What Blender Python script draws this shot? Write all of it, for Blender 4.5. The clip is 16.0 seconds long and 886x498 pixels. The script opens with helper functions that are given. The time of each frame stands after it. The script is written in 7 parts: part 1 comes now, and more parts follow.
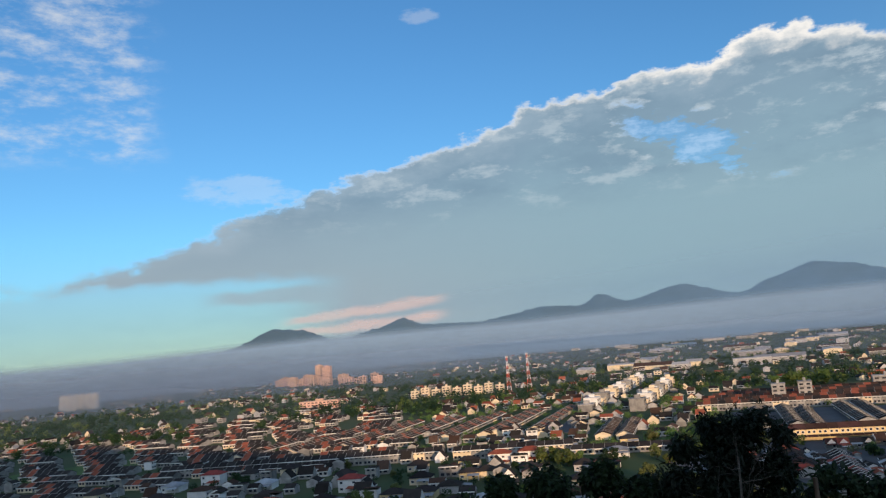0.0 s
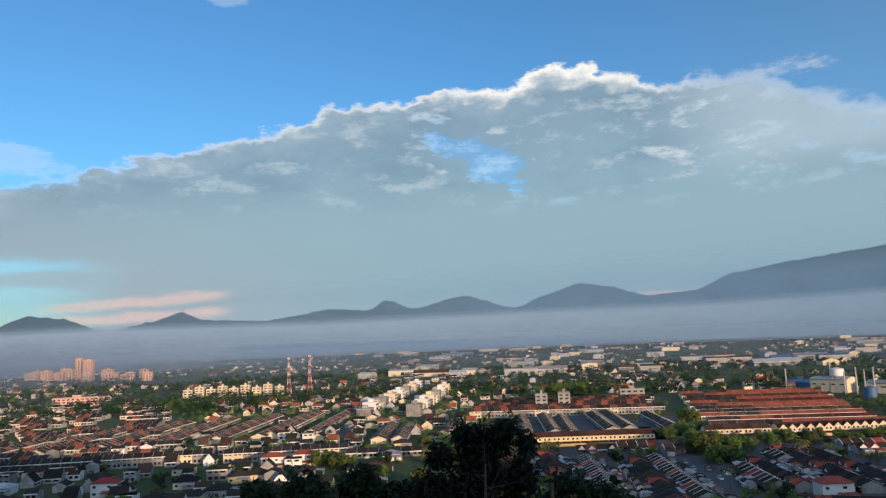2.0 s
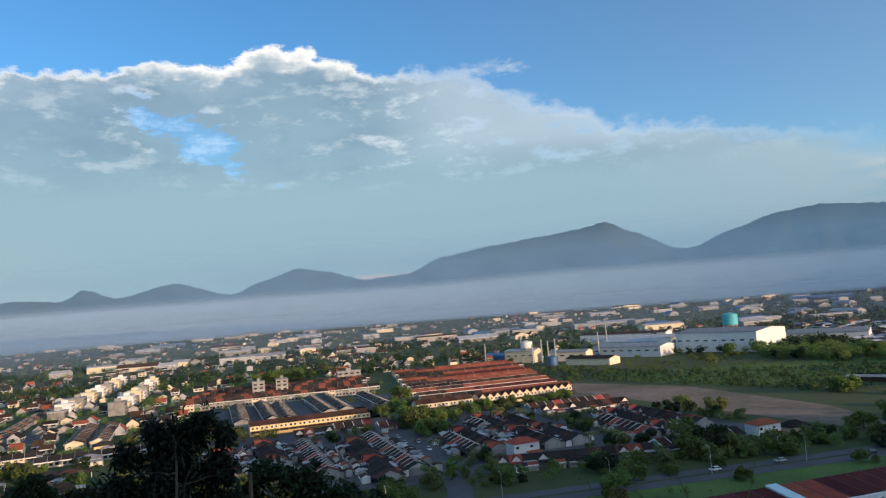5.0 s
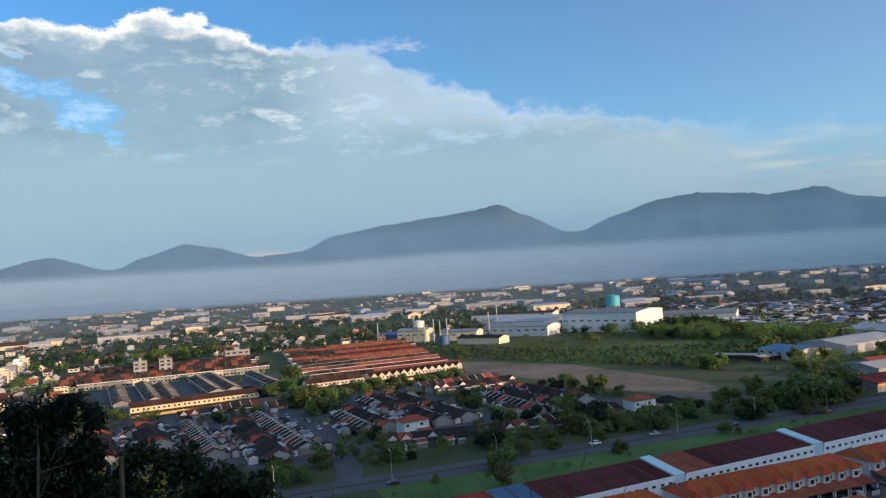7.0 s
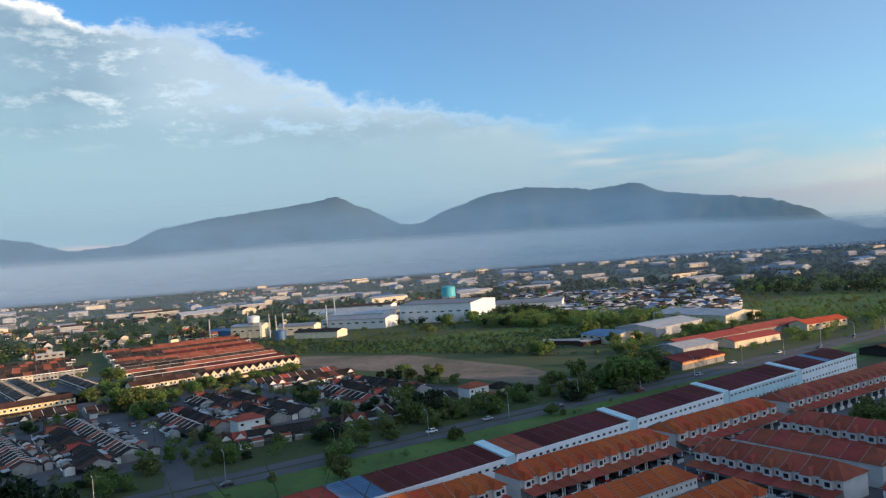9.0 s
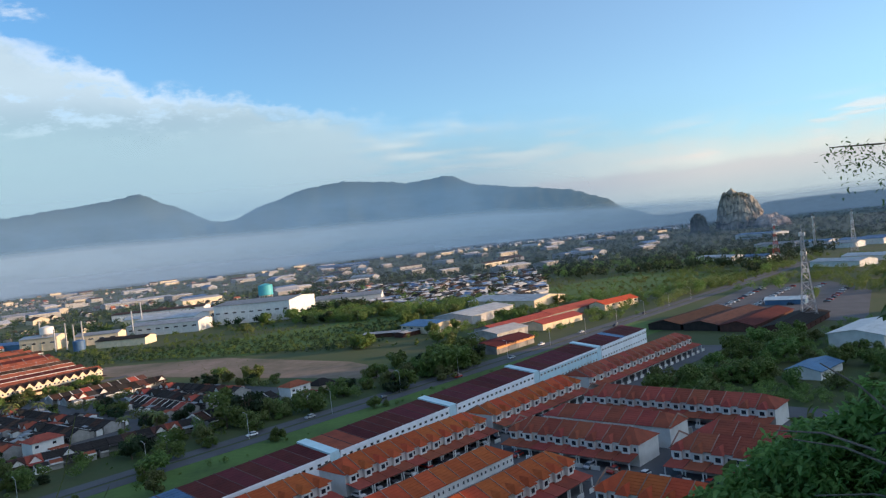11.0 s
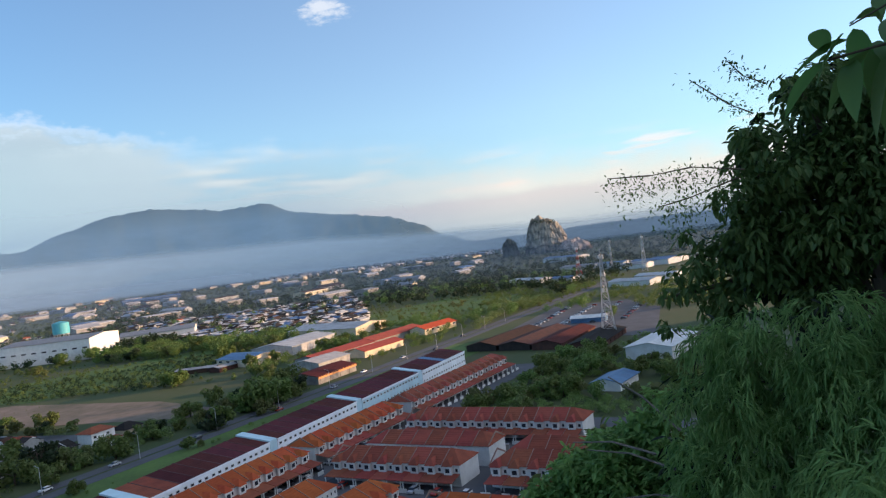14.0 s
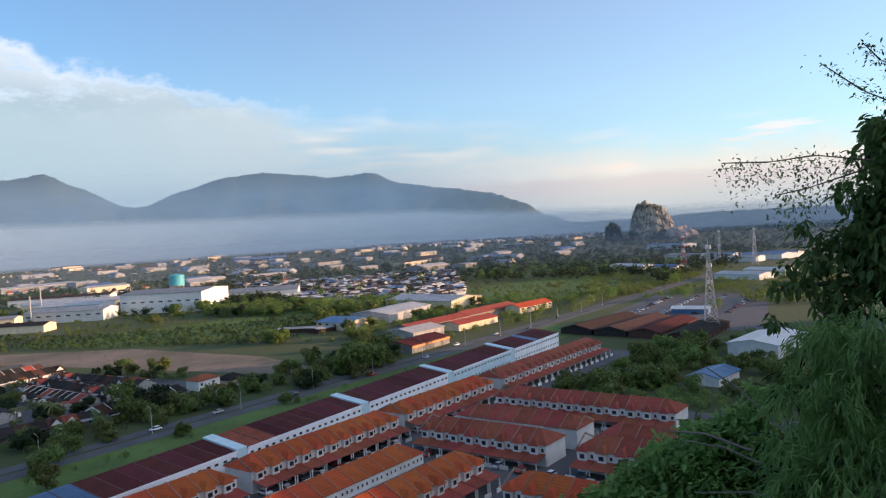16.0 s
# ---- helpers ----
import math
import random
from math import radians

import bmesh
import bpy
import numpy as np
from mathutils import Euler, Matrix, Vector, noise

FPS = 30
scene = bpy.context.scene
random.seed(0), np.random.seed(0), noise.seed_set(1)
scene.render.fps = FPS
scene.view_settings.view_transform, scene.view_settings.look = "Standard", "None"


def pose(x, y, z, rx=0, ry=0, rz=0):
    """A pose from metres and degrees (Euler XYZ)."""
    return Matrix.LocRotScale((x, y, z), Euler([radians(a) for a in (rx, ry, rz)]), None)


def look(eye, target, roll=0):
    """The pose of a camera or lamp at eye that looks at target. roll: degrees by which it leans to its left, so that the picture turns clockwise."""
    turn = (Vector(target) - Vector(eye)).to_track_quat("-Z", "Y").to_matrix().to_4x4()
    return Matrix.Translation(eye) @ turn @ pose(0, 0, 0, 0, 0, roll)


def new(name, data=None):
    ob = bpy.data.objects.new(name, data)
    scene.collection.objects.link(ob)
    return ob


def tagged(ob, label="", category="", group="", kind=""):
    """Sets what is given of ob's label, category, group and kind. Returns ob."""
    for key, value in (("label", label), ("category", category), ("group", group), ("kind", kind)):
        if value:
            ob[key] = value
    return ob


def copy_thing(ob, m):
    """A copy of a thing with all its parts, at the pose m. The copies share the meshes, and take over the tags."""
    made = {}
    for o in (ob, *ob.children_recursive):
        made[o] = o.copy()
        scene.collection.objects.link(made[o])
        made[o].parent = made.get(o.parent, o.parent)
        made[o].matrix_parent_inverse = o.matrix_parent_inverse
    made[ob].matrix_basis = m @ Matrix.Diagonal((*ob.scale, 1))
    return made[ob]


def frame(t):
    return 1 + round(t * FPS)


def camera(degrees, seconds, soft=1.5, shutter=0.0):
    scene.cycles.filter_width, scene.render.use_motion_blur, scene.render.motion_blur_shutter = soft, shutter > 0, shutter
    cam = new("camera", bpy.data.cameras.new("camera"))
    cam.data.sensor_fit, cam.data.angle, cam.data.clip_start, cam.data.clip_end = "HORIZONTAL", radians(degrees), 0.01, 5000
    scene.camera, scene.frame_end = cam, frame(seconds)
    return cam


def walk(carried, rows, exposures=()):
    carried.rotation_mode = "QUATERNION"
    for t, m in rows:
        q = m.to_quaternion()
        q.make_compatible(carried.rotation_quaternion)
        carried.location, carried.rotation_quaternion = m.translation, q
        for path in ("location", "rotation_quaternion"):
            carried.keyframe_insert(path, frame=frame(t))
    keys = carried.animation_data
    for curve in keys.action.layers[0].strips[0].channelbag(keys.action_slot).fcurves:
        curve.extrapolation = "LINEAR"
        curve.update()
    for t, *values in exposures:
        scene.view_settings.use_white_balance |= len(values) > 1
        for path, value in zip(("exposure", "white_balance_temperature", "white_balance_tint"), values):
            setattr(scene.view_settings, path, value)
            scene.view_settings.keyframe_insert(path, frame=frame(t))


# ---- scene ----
cam = camera(61.59, 16.0, soft=1.25)
ROWS = [
    (0.0, 0.0, 0.0, 65.0, 97.516, 5.085, 0.67),
    (0.5, 0.083, 0.008, 65.005, 96.976, 3.689, -5.333),
    (1.0, 0.143, 0.006, 65.013, 96.841, 2.52, -8.267),
    (1.5, 0.213, -0.008, 65.025, 97.01, 2.026, -11.325),
    (2.0, 0.293, -0.027, 65.028, 96.712, 2.251, -15.713),
    (2.5, 0.387, -0.06, 65.024, 96.131, 3.058, -21.281),
    (3.0, 0.478, -0.087, 65.024, 95.71, 3.827, -26.251),
    (3.5, 0.544, -0.116, 65.028, 95.378, 4.444, -29.996),
    (4.0, 0.574, -0.129, 65.017, 94.981, 4.472, -32.653),
    (6.5, 0.721, -0.232, 65.018, 92.965, 3.936, -43.254),
    (7.0, 0.75, -0.247, 65.012, 92.219, 3.604, -45.28),
    (7.5, 0.77, -0.256, 65.009, 91.706, 3.105, -47.163),
    (8.0, 0.822, -0.315, 65.005, 91.333, 3.436, -49.924),
    (8.5, 0.863, -0.366, 65.008, 91.126, 3.82, -53.182),
    (9.0, 0.937, -0.457, 65.003, 90.805, 4.207, -57.731),
    (9.5, 0.979, -0.526, 64.992, 90.466, 4.992, -62.568),
    (10.0, 1.03, -0.608, 64.992, 89.991, 5.208, -67.326),
    (12.5, 1.059, -0.677, 64.983, 88.985, 6.555, -73.726),
    (13.0, 1.057, -0.687, 64.987, 89.206, 6.669, -75.706),
    (13.5, 1.071, -0.739, 64.988, 89.467, 6.91, -80.858),
    (14.0, 1.083, -0.782, 64.986, 89.628, 7.037, -85.608),
    (14.5, 1.085, -0.81, 64.981, 89.476, 6.416, -87.619),
    (15.0, 1.064, -0.813, 64.975, 88.99, 5.285, -87.36),
    (15.5, 1.049, -0.81, 64.969, 88.65, 4.751, -84.587),
    (16.0, 1.043, -0.775, 64.958, 88.515, 3.416, -77.85),
]
walk(cam, [(t, pose(x, y, z, rx, ry, rz)) for t, x, y, z, rx, ry, rz in ROWS],
     exposures=[(0.0, -0.15, 6500, 10), (3.0, 0.0, 6450, 9), (7.0, 0.15, 6450, 9), (9.5, 0.32, 6500, 9), (12.5, 0.5, 6650, 11), (13.5, 0.54, 6800, 13), (14.5, 0.57, 7150, 18), (15.5, 0.62, 7400, 22), (16.0, 0.57, 7200, 19)])

# ---- world and sun ----
SUN_AZ, SUN_EL = 165.0, 8.0


def N(tree, kind, **vals):
    n = tree.nodes.new(kind)
    for k, v in vals.items():
        if k.startswith("i"):
            n.inputs[int(k[1:])].default_value = v
    return n


def mth(tree, op, a, b=None, c=None, clamp=False):
    n = tree.nodes.new("ShaderNodeMath")
    n.operation = op
    n.use_clamp = clamp
    for i, v in enumerate((a, b, c)):
        if v is None:
            continue
        if isinstance(v, (int, float)):
            n.inputs[i].default_value = v
        else:
            tree.links.new(v, n.inputs[i])
    return n.outputs[0]


def ramp(tree, fac, stops, mode="LINEAR"):
    n = tree.nodes.new("ShaderNodeValToRGB")
    n.color_ramp.interpolation = mode
    el = n.color_ramp.elements
    while len(el) < len(stops):
        el.new(0.5)
    for e, (p, c) in zip(el, sorted(stops)):
        e.position = p
        e.color = (c, c, c, 1) if isinstance(c, (int, float)) else (*c, 1)
    tree.links.new(fac, n.inputs[0])
    return n.outputs[0]


def mixc(tree, fac, a, b):
    n = tree.nodes.new("ShaderNodeMix")
    n.data_type = "RGBA"
    for i, v in ((0, fac), (6, a), (7, b)):
        if isinstance(v, (int, float)):
            n.inputs[i].default_value = v
        elif isinstance(v, tuple):
            n.inputs[i].default_value = (*v, 1)
        else:
            tree.links.new(v, n.inputs[i])
    return n.outputs[2]


def noise_tex(tree, vec, scale, detail=5, rough=0.55):
    n = tree.nodes.new("ShaderNodeTexNoise")
    n.inputs["Scale"].default_value = scale
    n.inputs["Detail"].default_value = detail
    n.inputs["Roughness"].default_value = rough
    if vec is not None:
        tree.links.new(vec, n.inputs["Vector"])
    return n.outputs[0]


def srgb(r, g, b):
    return tuple(c / 12.92 if c <= 0.04045 else ((c + 0.055) / 1.055) ** 2.4 for c in (r, g, b))


def build_world():
    w = bpy.data.worlds.new("sky")
    w.use_nodes = True
    scene.world = w
    t = w.node_tree
    t.nodes.clear()
    co = t.nodes.new("ShaderNodeTexCoord").outputs["Generated"]
    sep = t.nodes.new("ShaderNodeSeparateXYZ")
    t.links.new(co, sep.inputs[0])
    x, y, z = sep.outputs
    az = mth(t, "DEGREES", mth(t, "ARCTAN2", x, y))
    el = mth(t, "DEGREES", mth(t, "ARCSINE", z))
    azn = mth(t, "MULTIPLY_ADD", az, 1 / 160, 40 / 160, clamp=True)
    # clear sky
    sky = t.nodes.new("ShaderNodeTexSky")
    sky.sky_type = "NISHITA"
    sky.sun_disc = False
    sky.sun_elevation, sky.sun_rotation = radians(SUN_EL), radians(SUN_AZ)
    sky.air_density, sky.dust_density, sky.ozone_density = 1.0, 0.2, 2.5
    # cloud noise over bearing and elevation, drawn out along the horizon
    cb = t.nodes.new("ShaderNodeCombineXYZ")
    t.links.new(az, cb.inputs[0])
    t.links.new(el, cb.inputs[1])

    def streaks(k, scale, detail=8, rough=0.58, shift=0.0):
        mp = t.nodes.new("ShaderNodeMapping")
        mp.inputs["Scale"].default_value = (1, k, 1)
        mp.inputs["Location"].default_value = (shift, shift * 0.7, shift)
        t.links.new(cb.outputs[0], mp.inputs[0])
        return noise_tex(t, mp.outputs[0], scale, detail, rough)

    def step(a, b, v):
        """Smooth rise from a to b."""
        n = t.nodes.new("ShaderNodeMapRange")
        n.interpolation_type = "SMOOTHSTEP"
        for k, q in zip(("Value", "From Min", "From Max"), (v, a, b)):
            if isinstance(q, (int, float)):
                n.inputs[k].default_value = q
            else:
                t.links.new(q, n.inputs[k])
        return n.outputs[0]

    def mul(*a):
        r = a[0]
        for b in a[1:]:
            r = mth(t, "MULTIPLY", r, b)
        return r

    def inv(a):
        return mth(t, "SUBTRACT", 1.0, a)

    def off(n, amp):
        return mth(t, "MULTIPLY_ADD", n, amp, -amp / 2)

    n_big = streaks(2.2, 0.11, 7, 0.6)
    n_fine = streaks(2.4, 0.33, 9, 0.62, 31.0)
    n_puff = streaks(1.2, 0.62, 7, 0.55, 57.0)
    n_str = streaks(7.0, 0.13, 6, 0.55, 11.0)
    # upper rim of the long cloud bank, as elevation over bearing
    rim = [(-30, 6.4), (-25, 7.5), (-21, 8.6), (-15, 11.1), (-11, 12.2), (-9.6, 12.9), (-5.4, 14.1), (-2, 14.6), (2.6, 16.0), (5.3, 16.5), (7.2, 17.9), (13, 18.1), (14.4, 18.6),
           (17, 18.8), (21, 18.8), (23.2, 19.5), (25.2, 20.1), (28, 19.9), (30.5, 19.1), (33, 18.1), (36.6, 18.4), (40.3, 18.1), (43.5, 16.1), (49.4, 14.2), (50.6, 13.1), (56, 12.6), (60, 11.5), (65.5, 10.4), (68, 9.8),
           (81, 8.9), (88, 7.6), (98, 6.4)]
    edge = mth(t, "MULTIPLY", ramp(t, azn, [((a + 40) / 160, e / 25) for a, e in rim]), 25)
    wob = mth(t, "ADD", off(n_puff, 1.9), off(n_fine, 2.6))
    dep = mth(t, "ADD", mth(t, "SUBTRACT", edge, el), wob)          # degrees below the rim
    soft = mth(t, "MULTIPLY", ramp(t, azn, [(0.0, 0.3), (0.2, 0.16), (0.42, 0.1), (0.455, 0.16), (0.5, 0.36), (0.62, 0.34), (0.75, 0.7)]), 5)
    cov = mul(step(0.0, soft, dep), 0.97)
    # torn hole in the middle of the bank
    ha = mth(t, "MULTIPLY", mth(t, "SUBTRACT", az, 19.8), 1 / 5.0)
    he = mth(t, "MULTIPLY", mth(t, "ADD", mth(t, "SUBTRACT", el, 13.3), mth(t, "MULTIPLY", mth(t, "SUBTRACT", az, 19.8), 0.42)), 1 / 1.9)
    hm = mth(t, "SUBTRACT", 1.0, mth(t, "ADD", mul(ha, ha), mul(he, he)))
    hole = mul(step(0.0, 0.8, mth(t, "ADD", hm, off(n_fine, 8.0))), step(-1.4, 0.3, hm), 0.62)
    cov = mul(cov, inv(hole))
    thin = mul(step(36, 46, az), step(0.5, 0.66, n_fine), step(9, 12, el), 0.55)
    cov = mul(cov, inv(thin))
    # clear strip under the western tongue, with a wedge of cloud in it
    low_edge = mth(t, "ADD", el, off(n_fine, 1.6))
    gap = mul(inv(step(-14, -6.5, az)), inv(step(5.7, 6.6, low_edge)), 0.68)
    wedge = mul(step(-19, -16, az), inv(step(-11, -7, az)), step(4.0, 4.7, low_edge), inv(step(5.2, 5.7, low_edge)), 0.75)
    cov = mul(cov, inv(mul(gap, inv(wedge))))
    # broken sheets in the east
    holes_e = mul(step(64, 70, az), step(0.42, 0.6, n_str), step(3.6, 6.0, el), 0.7)
    cov = mul(cov, inv(holes_e), ramp(t, azn, [(0.62, 1.0), (0.75, 0.85), (1.0, 0.75)]))
    # separate patch of cloud over the western end, and stray wisps
    pm = mul(inv(step(-23.5, -19.5, mth(t, "ADD", az, off(n_big, 6.0)))), step(14, 16, el))
    patch = mul(step(0.4, 0.8, n_fine), pm, 0.68)
    for wa, we, ra, re_, k in ((-0.4, 25.0, 2.0, 0.6, 0.2), (-15, 12.9, 4.8, 1.3, 0.22), (78.5, 18.2, 2.4, 1.0, 0.5), (43, 17.6, 3.0, 0.7, 0.3)):
        da = mth(t, "MULTIPLY", mth(t, "SUBTRACT", az, wa), 1 / ra)
        de = mth(t, "MULTIPLY", mth(t, "SUBTRACT", el, we), 1 / re_)
        w = step(0.0, 1.0, mth(t, "ADD", inv(mth(t, "ADD", mul(da, da), mul(de, de))), off(n_fine, 5.0)))
        patch = mth(t, "MAXIMUM", patch, mul(w, step(-1.0, 0.6, inv(mth(t, "ADD", mul(da, da), mul(de, de)))), k))
    # light on the cloud: bright rim, blue-grey body, paler towards the horizon
    thick = mth(t, "MULTIPLY", ramp(t, azn, [(0.06, 0.1), (0.2, 0.24), (0.29, 0.34), (0.345, 0.36), (0.39, 0.62), (0.44, 0.66), (0.46, 0.4), (0.5, 0.5), (0.56, 0.56), (0.62, 0.4), (0.7, 0.5)]), 2.3)
    lit = inv(step(mul(thick, 0.25), mul(thick, 1.25), dep))
    body = ramp(t, mth(t, "MULTIPLY", mth(t, "ADD", dep, off(n_big, 5.0)), 1 / 20, clamp=True),
                [(0.0, srgb(0.60, 0.68, 0.74)), (0.12, srgb(0.52, 0.62, 0.69)), (0.3, srgb(0.54, 0.65, 0.71)), (1.0, srgb(0.55, 0.67, 0.72))])
    low = ramp(t, mth(t, "MULTIPLY", el, 1 / 14, clamp=True), [(0.0, 1.0), (0.2, 0.9), (0.5, 0.35), (0.85, 0.0)])
    east = ramp(t, azn, [(0.0, srgb(0.72, 0.71, 0.70)), (0.2, srgb(0.70, 0.73, 0.73)), (0.34, srgb(0.64, 0.75, 0.76)), (0.6, srgb(0.67, 0.77, 0.79)), (0.8, srgb(0.82, 0.81, 0.77)), (0.9, srgb(0.86, 0.81, 0.75))])
    mid = mul(step(8.5, 12.0, el), inv(step(17.5, 20, el)))
    body = mixc(t, mul(step(0.44, 0.66, n_big), 0.5, mid), body, srgb(0.45, 0.55, 0.63))
    wisp = mul(step(0.5, 0.68, n_fine), mid, mth(t, "MULTIPLY_ADD", step(-1.6, 0.4, hm), 0.6, mth(t, "MULTIPLY_ADD", step(27, 36, az), 0.34, 0.3)))
    body = mixc(t, wisp, body, srgb(0.88, 0.91, 0.92))
    body = mixc(t, mul(step(30, 42, az), inv(step(58, 68, az)), step(9.5, 13, el), 0.5), body, srgb(0.76, 0.82, 0.86))
    body = mixc(t, ramp(t, azn, [(0.56, 0.0), (0.74, 0.6)]), body, srgb(0.70, 0.77, 0.80))
    body = mixc(t, mul(step(62, 72, az), step(4.5, 6.5, el), inv(step(0.3, 0.5, n_str)), 0.6), body, srgb(0.93, 0.92, 0.88))
    body = mixc(t, mul(lit, ramp(t, azn, [(0.1, 0.7), (0.3, 0.85), (0.4, 1.0), (0.46, 0.9), (0.6, 0.75), (0.75, 0.5)])), body, srgb(0.985, 0.965, 0.935))
    body = mixc(t, low, body, east)
    # rosy streaks close to the hills
    def bar(e0, k, a0, w, a1, a2):
        d = mth(t, "ABSOLUTE", mth(t, "SUBTRACT", mth(t, "ADD", el, off(n_fine, 0.9)), mth(t, "MULTIPLY_ADD", az, k, e0 - k * a0)))
        return mul(inv(step(w * 0.2, w, d)), step(a1, a1 + 3, az), inv(step(a2 - 2, a2, az)))
    st = mth(t, "MAXIMUM", bar(3.0, 0.08, -10, 0.55, -14, 0.5), bar(2.0, 0.05, -10.8, 0.5, -15, 0.5))
    st = mth(t, "MAXIMUM", st, mul(bar(2.62, 0.04, 33, 0.22, 29, 38), 0.8))
    st = mth(t, "MAXIMUM", st, mul(step(0.5, 0.66, n_str), step(80, 95, az), step(3.2, 4.2, el), inv(step(5.5, 7.5, el)), 0.6))
    body = mixc(t, st, body, srgb(0.95, 0.81, 0.74))
    # grey sheet that lies along the eastern horizon
    sheet_e = mul(step(72, 80, az), inv(step(2.9, 3.7, mth(t, "ADD", el, off(n_fine, 1.0)))), 0.85)
    body = mixc(t, sheet_e, body, mixc(t, step(0.5, 3.4, el), srgb(0.58, 0.64, 0.69), srgb(0.74, 0.70, 0.70)))
    cov = mth(t, "MAXIMUM", cov, sheet_e)
    b1 = t.nodes.new("ShaderNodeBackground")
    tint = t.nodes.new("ShaderNodeMix")
    tint.data_type, tint.blend_type = "RGBA", "MULTIPLY"
    tint.inputs[0].default_value = 1.0
    t.links.new(sky.outputs[0], tint.inputs[6])
    tint.inputs[7].default_value = (0.66, 1.07, 1.37, 1)
    veil = mth(t, "MULTIPLY", ramp(t, azn, [(0.4, 0.0), (0.85, 0.2)]), ramp(t, mth(t, "MULTIPLY", el, 1 / 40, clamp=True), [(0.0, 1.0), (1.0, 0.3)]))
    t.links.new(mixc(t, veil, tint.outputs[2], (5.9, 5.9, 5.7)), b1.inputs[0])
    b1.inputs[1].default_value = 0.165
    b2 = t.nodes.new("ShaderNodeBackground")
    t.links.new(body, b2.inputs[0])
    b2.inputs[1].default_value = 1.15
    total = mth(t, "MAXIMUM", mth(t, "MAXIMUM", cov, patch), mth(t, "MULTIPLY", st, 0.85))
    mx = t.nodes.new("ShaderNodeMixShader")
    t.links.new(total, mx.inputs[0])
    t.links.new(b1.outputs[0], mx.inputs[1])
    t.links.new(b2.outputs[0], mx.inputs[2])
    # unseen broad glow added to the sky behind the ridge, fill for shaded ground
    dot = t.nodes.new("ShaderNodeVectorMath")
    dot.operation = "DOT_PRODUCT"
    ga, ge = radians(SUN_AZ + 22), radians(30)
    dot.inputs[1].default_value = (math.sin(ga) * math.cos(ge), math.cos(ga) * math.cos(ge), math.sin(ge))
    t.links.new(co, dot.inputs[0])
    fill_glow = t.nodes.new("ShaderNodeBackground")
    fill_glow.inputs[0].default_value = (0.96, 0.94, 0.9, 1)
    t.links.new(mth(t, "MULTIPLY", mth(t, "POWER", mth(t, "MAXIMUM", dot.outputs["Value"], 0.0), 3.5), 0.7), fill_glow.inputs[1])
    both = t.nodes.new("ShaderNodeAddShader")
    t.links.new(mx.outputs[0], both.inputs[0])
    t.links.new(fill_glow.outputs[0], both.inputs[1])
    out = t.nodes.new("ShaderNodeOutputWorld")
    t.links.new(both.outputs[0], out.inputs[0])


build_world()
sun = new("sun", bpy.data.lights.new("sun", "SUN"))
sun.data.energy, sun.data.angle, sun.data.color = 5.3, radians(0.6), (1.0, 0.66, 0.40)
sa, se = radians(SUN_AZ), radians(SUN_EL)
sun_dir = Vector((math.sin(sa) * math.cos(se), math.cos(sa) * math.cos(se), math.sin(se)))
sun.matrix_world = look(sun_dir * 500 + Vector((0, 0, 65)), (0, 0, 65))


# ---- materials ----
def mat(name, c1, c2=None, scale=1.0, rough=0.8, bump=0.15, metal=0.0, vary=0.12, fine=None, stain=0.25, spec=0.3):
    """A weathered surface: two colours over a broad noise, fine grain, change from piece to piece."""
    m = bpy.data.materials.new(name)
    m.use_nodes = True
    t = m.node_tree
    b = t.nodes["Principled BSDF"]
    c2 = c2 or tuple(v * 0.7 for v in c1)
    co = t.nodes.new("ShaderNodeTexCoord").outputs["Object"]
    n1 = noise_tex(t, co, scale, 4)
    n2 = noise_tex(t, co, fine or scale * 9, 3)
    f = ramp(t, mth(t, "ADD", mth(t, "MULTIPLY", n1, 0.7), mth(t, "MULTIPLY", n2, 0.3)), [(0.36, 0.0), (0.64, 1.0)])
    col = mixc(t, mth(t, "MULTIPLY", f, min(1.0, stain * 3)), tuple(c1), tuple(c2))
    oi = t.nodes.new("ShaderNodeObjectInfo").outputs["Random"]
    ge = t.nodes.new("ShaderNodeNewGeometry").outputs["Random Per Island"]
    hv = t.nodes.new("ShaderNodeHueSaturation")
    t.links.new(col, hv.inputs["Color"])
    rr = mth(t, "FRACT", mth(t, "ADD", oi, ge))
    t.links.new(mth(t, "MULTIPLY_ADD", rr, vary * 2, 1 - vary), hv.inputs["Value"])
    t.links.new(mth(t, "MULTIPLY_ADD", oi, vary * 0.12, 0.5 - vary * 0.06), hv.inputs["Hue"])
    t.links.new(hv.outputs[0], b.inputs["Base Color"])
    b.inputs["Roughness"].default_value = rough
    b.inputs["Metallic"].default_value = metal
    b.inputs["Specular IOR Level"].default_value = spec
    if bump:
        bp = t.nodes.new("ShaderNodeBump")
        bp.inputs["Strength"].default_value = bump
        bp.inputs["Distance"].default_value = 0.05
        t.links.new(n2, bp.inputs["Height"])
        t.links.new(bp.outputs[0], b.inputs["Normal"])
    return m


